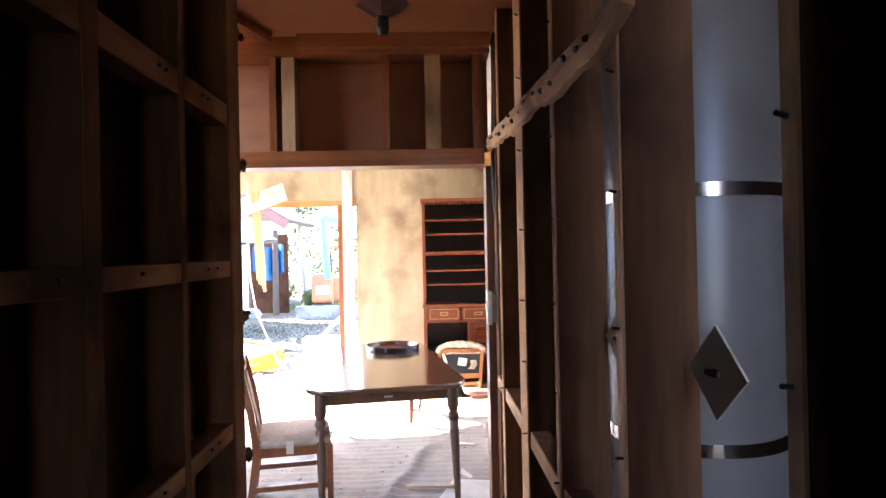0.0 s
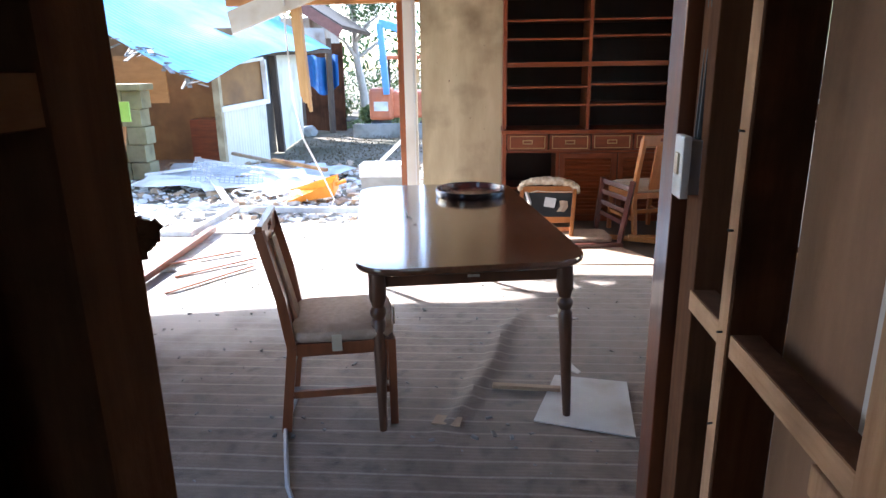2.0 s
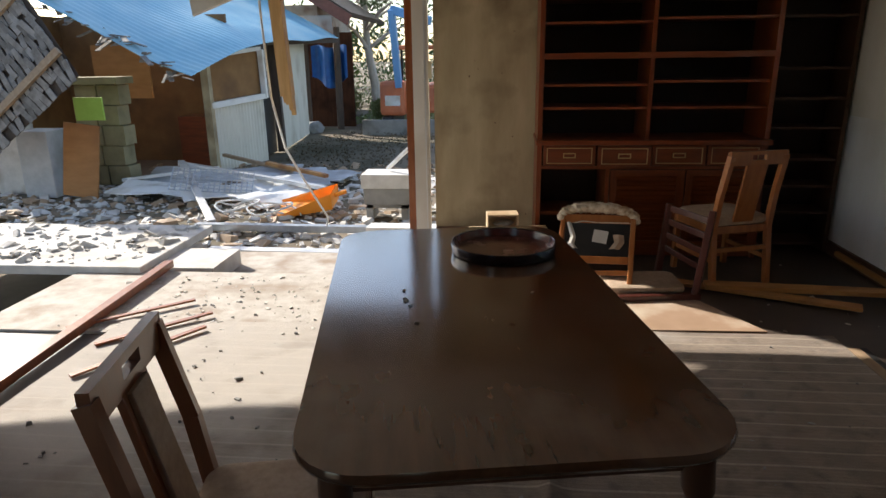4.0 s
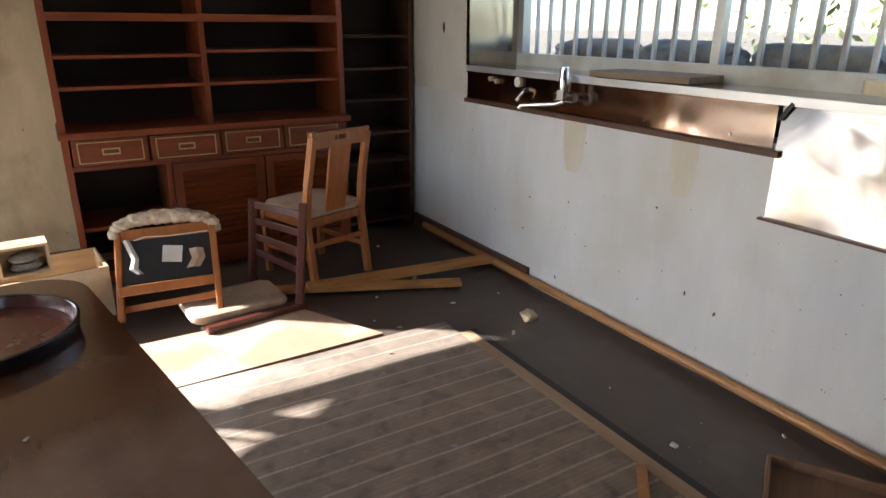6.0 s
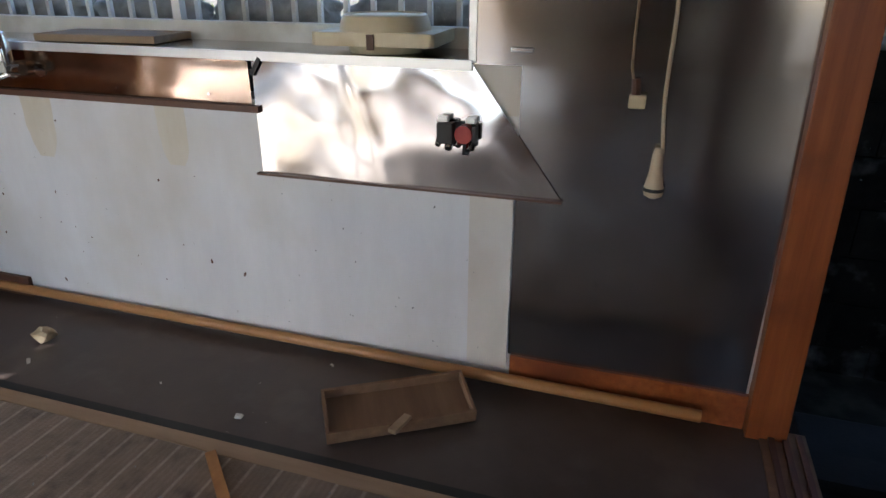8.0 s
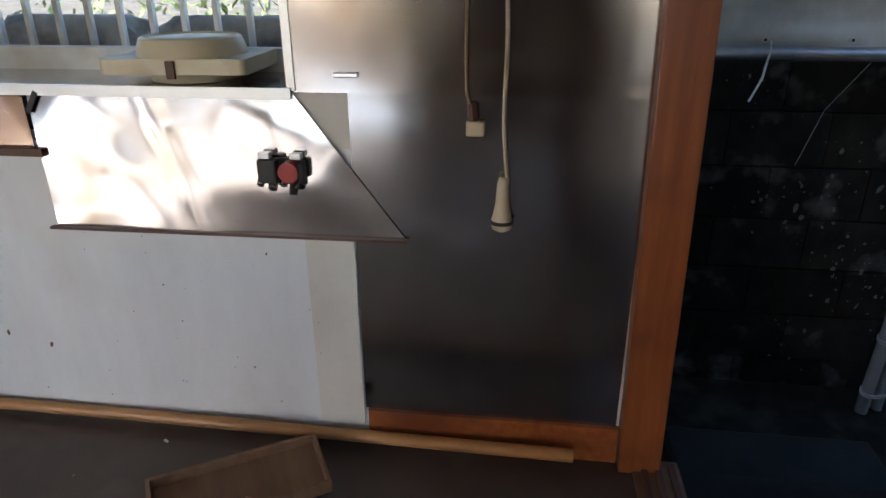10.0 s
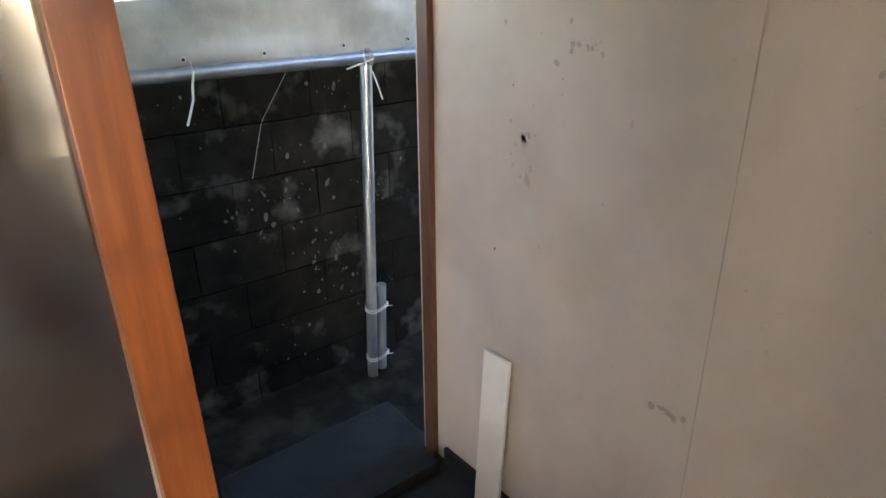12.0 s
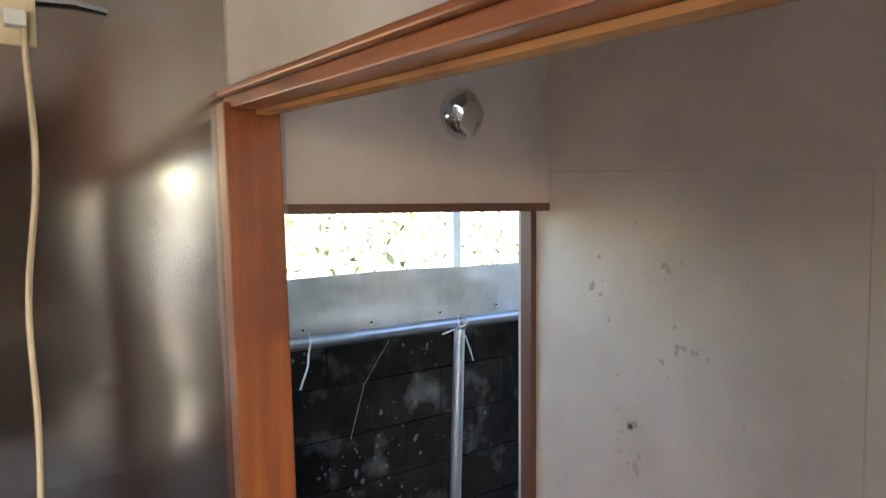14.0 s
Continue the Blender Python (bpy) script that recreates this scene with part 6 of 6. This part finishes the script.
# ---- the shed ----
def corrugated(bm, p, q, z0, z1a, z1b, pitch=0.076, amp=0.010):
    p, q = Vector((*p, 0)), Vector((*q, 0))
    d = q - p
    n = int(d.length / pitch * 4)
    nr = Vector((d.y, -d.x, 0)).normalized()
    lo, hi = [], []
    for k in range(n + 1):
        t = k / n
        o = p + d * t + nr * amp * math.sin(2 * math.pi * k / 4)
        lo.append(bm.verts.new((o.x, o.y, z0)))
        hi.append(bm.verts.new((o.x, o.y, z1a + (z1b - z1a) * t)))
    for k in range(n):
        bm.faces.new((lo[k], lo[k + 1], hi[k + 1], hi[k]))


def shed():
    c = thing("garden_shed", Matrix(), "half-collapsed cream shed with a sagging blue metal roof", "shed")
    A, B, C, D = (-4.50, 13.2), (-4.08, 14.5), (-4.22, 15.7), (-4.57, 18.7)
    w = part("wall", make(corrugated, A, B, -0.3, 0.72, 0.80), "shed_cream", c, "cream corrugated front wall")
    part("wall", make(corrugated, C, D, -0.3, 1.78, 1.84), "shed_cream", c, "cream corrugated wall")
    part("corner_post", boxed(A[0] - 0.06, A[1] - 0.06, -0.3, A[0] + 0.06, A[1] + 0.06, 1.48), "plaster", c)
    win = part("window", make(beam, (A[0] + 0.03, A[1], 0.76), (B[0] + 0.03, B[1], 0.84), 0.08, 0.09), "white_paint", c, "shed window with brown board")
    part("frame_side", make(beam, (B[0] + 0.03, B[1], 0.8), (B[0] + 0.01, B[1], 1.62), 0.09, 0.09), "white_paint", win)
    part("frame_top", make(beam, (A[0], A[1], 1.50), (B[0], B[1], 1.64), 0.06, 0.06), "white_paint", win)
    part("board", make(prism, [(A[0] - 0.05, A[1]), (B[0] - 0.05, B[1]), (B[0] - 0.08, B[1]), (A[0] - 0.08, A[1])], 0.7, 1.6), "shed_brown", win, "brown board behind the window")
    # solid black box stands for the shade inside the doorway
    part("door_opening", boxed(-4.9, 14.55, -0.3, -4.32, 15.65, 1.78), "black", c, "black box for the doorway's shade")
    part("door_post", make(beam, (C[0] + 0.02, C[1] - 0.08, -0.3), (C[0] - 0.04, C[1] - 0.06, 1.78), 0.14, 0.12), "old_dark", c)
    part("eave_board", make(beam, (-4.15, 14.2, 1.72), (-3.9, 19.2, 1.86), 0.05, 0.09), "old_dark", c)
    part("inner_wall", boxed(-7.6, 14.3, -0.3, -4.56, 14.36, 2.2), "shed_brown", c, "brown inner wall")
    part("inner_side", boxed(-7.6, 11.9, -0.3, -7.54, 14.3, 2.2), "shed_brown", c)
    part("inner_floor", boxed(-7.6, 12.4, -0.32, -4.56, 14.3, -0.27), "wood_floor", c)
    part("inner_cupboard", boxed(-5.3, 13.7, -0.3, -4.7, 14.25, 0.55), "cabinet", c, "dark reddish cupboard")
    T, L0 = Vector((-4.10, 11.9, 1.26)), Vector((-6.6, 11.0, 2.9))
    R0, R1 = Vector((-3.85, 19.2, 1.92)), Vector((-6.9, 19.2, 3.6))

    def roof(u, v):
        low = T.lerp(R0, u)
        low.x = low.x + 0.15 * math.sin(u * 3.1)
        low.z += 0.42 * math.sin(min(1, u * 2.2) * math.pi / 2) * (1 - u)
        high = L0.lerp(R1, u)
        p = low.lerp(high, v)
        p.z += 0.06 * noise.noise(Vector((u * 4, v * 3, 2))) - 0.12 * math.sin(v * math.pi) * (1 - u) + 0.004 * math.sin(u * 360)
        return p
    part("roof", make(grid, roof, 230, 14, 0.01), "blue_roof", c, "sky-blue corrugated metal roof")
    eb = bmesh.new()
    for k in range(46):
        p = T.lerp(L0, 0.02 + 0.9 * random.random()) + Vector((random.uniform(-0.1, 0.1), random.uniform(0, 0.25), random.uniform(-0.16, -0.05)))
        beam(eb, p, p + Vector((random.uniform(-0.2, 0.3), random.uniform(-0.35, 0.1), random.uniform(-0.14, 0.0))), 0.07, 0.014)
    part("torn_eave", eb, "shingle", c, "splintered grey eave boards")


shed()


def shingle_roof():
    c = thing("collapsed_shingle_roof", Matrix(), "collapsed panel of weathered grey wooden shingles with battens", "roof")
    O, U, V_ = Vector((-6.45, 10.65, 0.16)), Vector((1.46, 0.15, 1.16)), Vector((-1.35, 0.5, 1.85))
    part("underlay", make(grid, lambda u, v: O + U * u + V_ * v, 4, 4, 0.03), "old_dark", c)
    nrm = U.cross(V_).normalized()
    if nrm.y > 0:
        nrm = -nrm
    proto = None
    ud, vd = U.normalized(), V_.normalized()
    rot = Matrix((ud, vd, ud.cross(vd))).transposed().to_4x4()
    for r in range(13):
        for k in range(22):
            u, v = (k + random.uniform(-0.2, 0.2)) / 22, r / 13
            if random.random() < 0.06 or u + v > 1.75:
                continue
            if proto is None:
                proto = part("shingle", boxed(-0.036, -0.06, 0, 0.036, 0.22, 0.014), "shingle", c)
                s = proto
            else:
                s = new("shingle", proto.data)
                s.parent = c
            s.matrix_local = Matrix.Translation(O + U * u + V_ * v + nrm * 0.03) @ rot @ pose(0, 0, 0, random.uniform(-8, 8), 0, random.uniform(-12, 12))
    for v in (0.12, 0.5, 0.85):
        part("batten", make(beam, O + V_ * v + nrm * 0.08, O + U * 1.0 + V_ * (v + 0.02) + nrm * 0.08, 0.09, 0.05, up=tuple(nrm)), "board", c, "pale nailed batten")


shingle_roof()
tagged_thing("block_stub_wall", Matrix(), boxed(-7.6, 11.5, -0.35, -6.35, 11.65, 0.66), "white_slab", "white rendered block wall stub beside the shed", "wall", bevel=0.01)
tagged_thing("old_fridge", Matrix(), boxed(-6.38, 11.3, -0.33, -5.93, 11.75, 0.58), "grey_sheet", "battered grey fridge under the collapsed roof", "fridge", bevel=0.02)
tagged_thing("leaning_door", Matrix(), make(beam, (-5.62, 11.35, -0.32), (-5.50, 11.45, 0.66), 0.50, 0.03, up=(0, 1, 0)), "tan_panel", "orange-brown cupboard door leaning on junk", "door", bevel=0.004)
tagged_thing("green_panel", Matrix(), boxed(-5.60, 11.5, 0.70, -5.2, 11.53, 1.0), "green_board", "lime green board propped on a door", "board")
ch = thing("stacked_blocks", Matrix(), "stack of pale concrete blocks, coloured as shaded inside the shed", "blocks")
for r in range(5):
    for k in range(2):
        part("block", boxed(-5.97 + k * 0.34 - 0.05 * (r % 2), 12.1, -0.3 + r * 0.29, -5.65 + k * 0.34 - 0.05 * (r % 2), 12.4, -0.02 + r * 0.29), "shaded_block", ch, bevel=0.01)
part("cap_slab", boxed(-6.06, 12.0, 1.15, -5.26, 12.45, 1.25), "shaded_block", ch, bevel=0.01)
tagged_thing("tan_board", Matrix(), boxed(-6.2, 13.0, 0.9, -5.3, 13.04, 1.7), "tan_panel", "tan plywood board inside the shed", "board")


# ---- the far house, tarpaulin, tree, excavator ----
def far_house():
    c = thing("old_house", Matrix(), "old plastered house with a red-brown eave", "house")
    part("wall", boxed(-9.0, 22.0, -0.5, -5.1, 26.0, 2.9), "mud_wall", c)
    part("blue_wall", boxed(-7.2, 19.4, 1.9, -5.2, 19.5, 3.4), "blue_roof", c, "peeling blue board wall")
    part("roof", make(beam, (-6.6, 21.5, 4.35), (-3.55, 21.5, 2.45), 4.5, 0.12, up=(0.3, 0, 1)), "old_dark", c, "dark tiled roof slope")
    part("fascia", make(beam, (-6.6, 19.2, 4.25), (-3.55, 19.2, 2.32), 0.06, 0.26), "fascia", c, "red-brown fascia board")
    part("post", make(tube, [(-4.05, 19.8, -0.35), (-4.05, 19.8, 2.2)], 0.09, 8), "old_dark", c)
    part("post", make(tube, [(-4.75, 19.4, -0.35), (-4.75, 19.4, 1.8)], 0.08, 8), "old_dark", c)
    part("gable_wall", make(prism, [(-5.6, 19.3), (-4.0, 19.3), (-4.0, 19.36), (-5.6, 19.36)], 1.95, 2.45), "mud_wall", c, "flaking plaster gable")
    # dark sheet put in for the shadow under the eave
    part("dark_recess", boxed(-5.1, 20.6, -0.45, -3.85, 20.7, 2.1), "dark_ply", c)


far_house()
tagged(part("tarpaulin", make(grid, lambda u, v: (-4.75 + u * 0.95, 19.9 + 0.12 * math.sin(u * 11), 1.75 - v * (0.75 + 0.25 * math.sin(u * 3)) + 0.04 * math.sin(u * 9)), 24, 10), "tarp", smooth=True), "deep blue tarpaulin hung between posts", "tarpaulin")
tagged_thing("base_stone", pose(-4.55, 18.9, -0.2), make(lump, 0.26, 5), "concrete", "grey stone block at the shed's post", "stone")


def tree(name, x, y, h, lean, r, label, crown, n):
    c = thing(name, pose(x, y, -0.4), label, "tree")
    pts = [(lean * (k / 8) ** 1.5 + 0.05 * math.sin(k), 0.08 * math.sin(k * 1.3), h * k / 8) for k in range(9)]
    part("trunk", make(tube, pts, [r * (1 - 0.07 * k) for k in range(9)], 10), "bark", c, smooth=True)
    for k in range(6):
        b = pts[4 + k % 4]
        a = k * 1.1
        part("limb", make(tube, [b, (b[0] + 0.7 * math.cos(a), b[1] + 0.7 * math.sin(a), b[2] + 0.5), (b[0] + 1.4 * math.cos(a), b[1] + 1.4 * math.sin(a), b[2] + 0.75)], [r * 0.45, r * 0.3, r * 0.1], 6), "bark", c, smooth=True)
    bm = bmesh.new()
    for cx, cy, cz, s in crown:
        leaves(bm, (cx, cy, cz), (s, s, s * 0.7), n * 2, 0.05)
    part("crown", bm, "leaf", c)


tree("tree", -3.85, 23.5, 4.2, -0.3, 0.16, "pale-barked tree with dark green leaves", ((-0.6, 0, 4.3, 1.0), (0.4, 0.3, 4.6, 1.1), (-1.3, 0.2, 5.0, 1.0), (0.9, -0.3, 3.9, 0.7), (-0.2, 0, 5.6, 1.2), (0.1, 0.1, 3.6, 0.6)), 900)
for k, (x, y, z, s) in enumerate(((-3.4, 24.5, 0.3, 0.9), (-2.6, 25.5, 0.2, 0.8), (-4.1, 20.9, 0.35, 0.45), (-1.6, 27, 0.6, 1.2), (-3.2, 21.0, 0.1, 0.35))):
    b = thing("shrub", Matrix(), "loose green shrub growing in the yard", "shrub", "yard shrubs")
    part("foliage", make(leaves, (x, y, z), (s, s * 0.6, s * 0.8), 700, 0.07), "leaf_light" if k % 2 == 0 else "leaf", b)
    part("stem", make(tube, [(x, y, -0.35), (x + 0.05, y, z)], 0.03, 6), "bark", b)
woods = thing("far_trees", Matrix(), "distant row of trees behind the yard", "trees", kind="stuff")
wb = bmesh.new()
for k in range(26):
    leaves(wb, (-26 + k * 2.2, 42 + random.uniform(-3, 3), 2.0 + random.uniform(-0.6, 1.2)), (2.0, 1.6, 2.4), 260, 0.28)
part("foliage", wb, "leaf", woods)
tagged(part("grass_patch", make(leaves, (-2.8, 22.5, -0.28), (1.6, 2.2, 0.10), 1500, 0.07), "leaf_light"), "patch of bright grass at the yard's end", "grass", kind="stuff")


def excavator():
    c = thing("mini_excavator", pose(-2.15, 19.6, -0.46), "faded orange mini excavator with a blue boom and dozer blade", "excavator")
    part("body", boxed(-0.75, 0, 0.55, 0.8, 1.6, 1.25), "machine", c, bevel=0.08)
    part("hood", boxed(-0.80, -0.12, 0.5, -0.15, 0.4, 1.35), "machine", c, bevel=0.10)
    for x in (-0.75, 0.55):
        t = part("track", boxed(x, -0.25, 0.0, x + 0.3, 1.7, 0.5), "black", c, bevel=0.12)
    part("blade", boxed(-1.05, -1.15, 0.02, 1.05, -1.05, 0.50), "concrete", c, "worn grey dozer blade", bevel=0.02)
    for x in (-0.4, 0.3):
        part("blade_arm", make(beam, (x, -1.05, 0.25), (x, 0, 0.35), 0.08, 0.12), "machine", c)
    part("boom", make(beam, (-0.30, -0.1, 1.2), (-0.38, -0.4, 3.0), 0.16, 0.24), "machine_blue", c, "blue boom", bevel=0.02)
    part("stick", make(beam, (-0.38, -0.4, 3.0), (0.6, -0.9, 2.7), 0.14, 0.2), "machine_blue", c, bevel=0.02)
    part("canopy", boxed(-0.5, 0.2, 2.1, 0.8, 1.4, 2.2), "machine", c, bevel=0.03)
    for x in (-0.45, 0.72):
        part("canopy_post", boxed(x, 1.25, 1.2, x + 0.06, 1.31, 2.1), "black", c)
    part("grille", boxed(-0.66, -0.135, 0.75, -0.28, -0.12, 1.0), "white_paint", c, "pale grille")


excavator()


# ---- small marks, stains and holes on the walls ----
def spots(bm, n, at, smax):
    for k in range(n):
        p, a, b = at()
        s = smax * (0.15 + random.random() ** 3)
        l = s * random.uniform(0.6, 2.2)
        th = random.uniform(-0.6, 0.6)
        u, v = a * math.cos(th) + b * math.sin(th), b * math.cos(th) - a * math.sin(th)
        m = 7
        bm.faces.new([bm.verts.new(p + u * s * 0.5 * math.cos(2 * math.pi * i / m) * random.uniform(0.6, 1.2) + v * l * 0.5 * math.sin(2 * math.pi * i / m) * random.uniform(0.6, 1.2)) for i in range(m)])


def lichen():
    c = random.choice(((2.45, 0.30), (2.62, 0.52), (2.75, 0.62), (2.2, 0.05), (2.5, 0.70), (2.1, 0.60), (2.35, 0.28), (2.66, -0.10), (2.9, 1.05), (2.3, 1.08)))
    return Vector((3.6885, c[0] + random.gauss(0, 0.10), c[1] + random.gauss(0, 0.09))), EY, EZ


EY, EX, EZ = Vector((0, 1, 0)), Vector((1, 0, 0)), Vector((0, 0, 1))
tagged(part("wall_lichen", make(spots, 230, lichen, 0.020), "lichen"), "pale grey lichen flecks on the black block wall", "lichen", kind="stuff")
tagged(part("panel_spots", make(spots, 70, lambda: (Vector((XS - 0.0135, random.uniform(4.36, 5.40), 0.10 + 0.85 * random.random() ** 1.5 * 0.75)), EY, EZ), 0.006), "black"), "small black spots and nicks on the white panel", "spots", kind="stuff")
tagged(part("wall_spots", make(spots, 60, lambda: (Vector((XS - 0.0025, random.uniform(5.45, 7.6), random.uniform(0.1, 0.9))), EY, EZ), 0.012), "sill"), "small dark nicks on the white kitchen wall", "spots", kind="stuff")
tagged(part("entry_smudges", make(spots, 120, lambda: (Vector((random.uniform(1.1, 2.58), YS + 0.0025, random.uniform(-0.1, 1.8))), EX, EZ), 0.011), "joint_line"), "grey smudges on the greasy wall board", "smudges", kind="stuff")
tagged(part("entry_nicks", make(spots, 18, lambda: (Vector((random.uniform(1.2, 2.55), YS + 0.003, random.uniform(0.3, 1.6))), EX, EZ), 0.007), "sill"), "dark nicks on the greasy wall board", "nicks", kind="stuff")
tagged(part("steel_spots", make(spots, 60, lambda: (Vector((XS - 0.0145, random.uniform(3.55, 4.3), random.uniform(0.2, 1.2))), EY, EZ), 0.004), "black"), "dark grease spots on the steel sheet", "spots", kind="stuff")
tagged(part("plaster_nicks", make(spots, 26, lambda: (Vector((random.uniform(-0.35, 0.36), YF - 0.0025, random.uniform(0.2, 2.3))), EX, EZ), 0.012), "sill"), "dark nicks in the cream wall", "nicks", kind="stuff")


def smear():
    c = random.choice(((2.16, 1.34, 0.012, 0.05), (2.05, 1.46, 0.03, 0.04), (2.09, 1.38, 0.015, 0.015), (2.40, 1.50, 0.05, 0.05), (2.30, 1.10, 0.04, 0.05), (1.62, 1.72, 0.03, 0.02), (1.75, 0.53, 0.03, 0.008), (2.20, 1.55, 0.04, 0.03)))
    return Vector((random.gauss(c[0], c[2]), YS + 0.0022, random.gauss(c[1], c[3]))), EX, EZ


tagged(part("grease_smears", make(spots, 90, smear, 0.020), "smudge"), "soft grey grease smears on the wall board", "smears", kind="stuff")


def drip(bm, y, w, l):
    n = 8
    a = [(-w / 2 * (1 - 0.5 * (k / n) ** 4) + 0.008 * noise.noise(Vector((k * 0.7, y, 0))), -l * k / n) for k in range(n + 1)]
    b = [(w / 2 * (1 - 0.5 * (k / n) ** 4) + 0.008 * noise.noise(Vector((k * 0.7, y, 9))), -l * k / n) for k in range(n + 1)]
    for k in range(n):
        bm.faces.new([bm.verts.new((XS - 0.0022, y + q[0], 0.975 + q[1])) for q in (a[k], b[k], b[k + 1], a[k + 1])])


for y, w, l in ((6.40, 0.16, 0.26), (5.72, 0.14, 0.24)):
    tagged(part("drip_stain", make(drip, y, w, l), "drip"), "tan drip stain below the splashback", "stain", "drip stains")
# flat blots: dark for the holes' shade, pale for light shining through
for y, z, r, mt, label in ((7.68, 1.40, 0.03, "black", "torn hole in the white wall"), (7.42, 0.36, 0.014, "paper", "hole in the white wall, light through it painted pale"), (7.45, 1.9, 0.02, "sill", "small dark hole in the white wall")):
    tagged_thing("wall_hole", Matrix(), make(spots, 3, lambda: (Vector((XS - 0.003, y + random.uniform(-0.01, 0.01), z + random.uniform(-0.02, 0.02))), EY, EZ), r * 1.6), mt, label, "hole", group="wall holes")
tagged(part("panel_seam", boxed(XS - 0.0025, 5.408, 0.06, XS - 0.0005, 5.412, 0.975), "joint_line"), "fine upright seam in the white wall", "seam", kind="structure")

fence = thing("garden_hedge_row", Matrix(), "dark overgrown hedge row closing the yard", "hedge", kind="stuff")
fb = bmesh.new()
for k in range(22):
    leaves(fb, (-9 + k * 0.75, 28 + random.uniform(-0.6, 0.6), 0.5 + random.uniform(-0.2, 0.5)), (0.8, 0.7, 1.3), 330, 0.09)
part("foliage", fb, "leaf", fence)
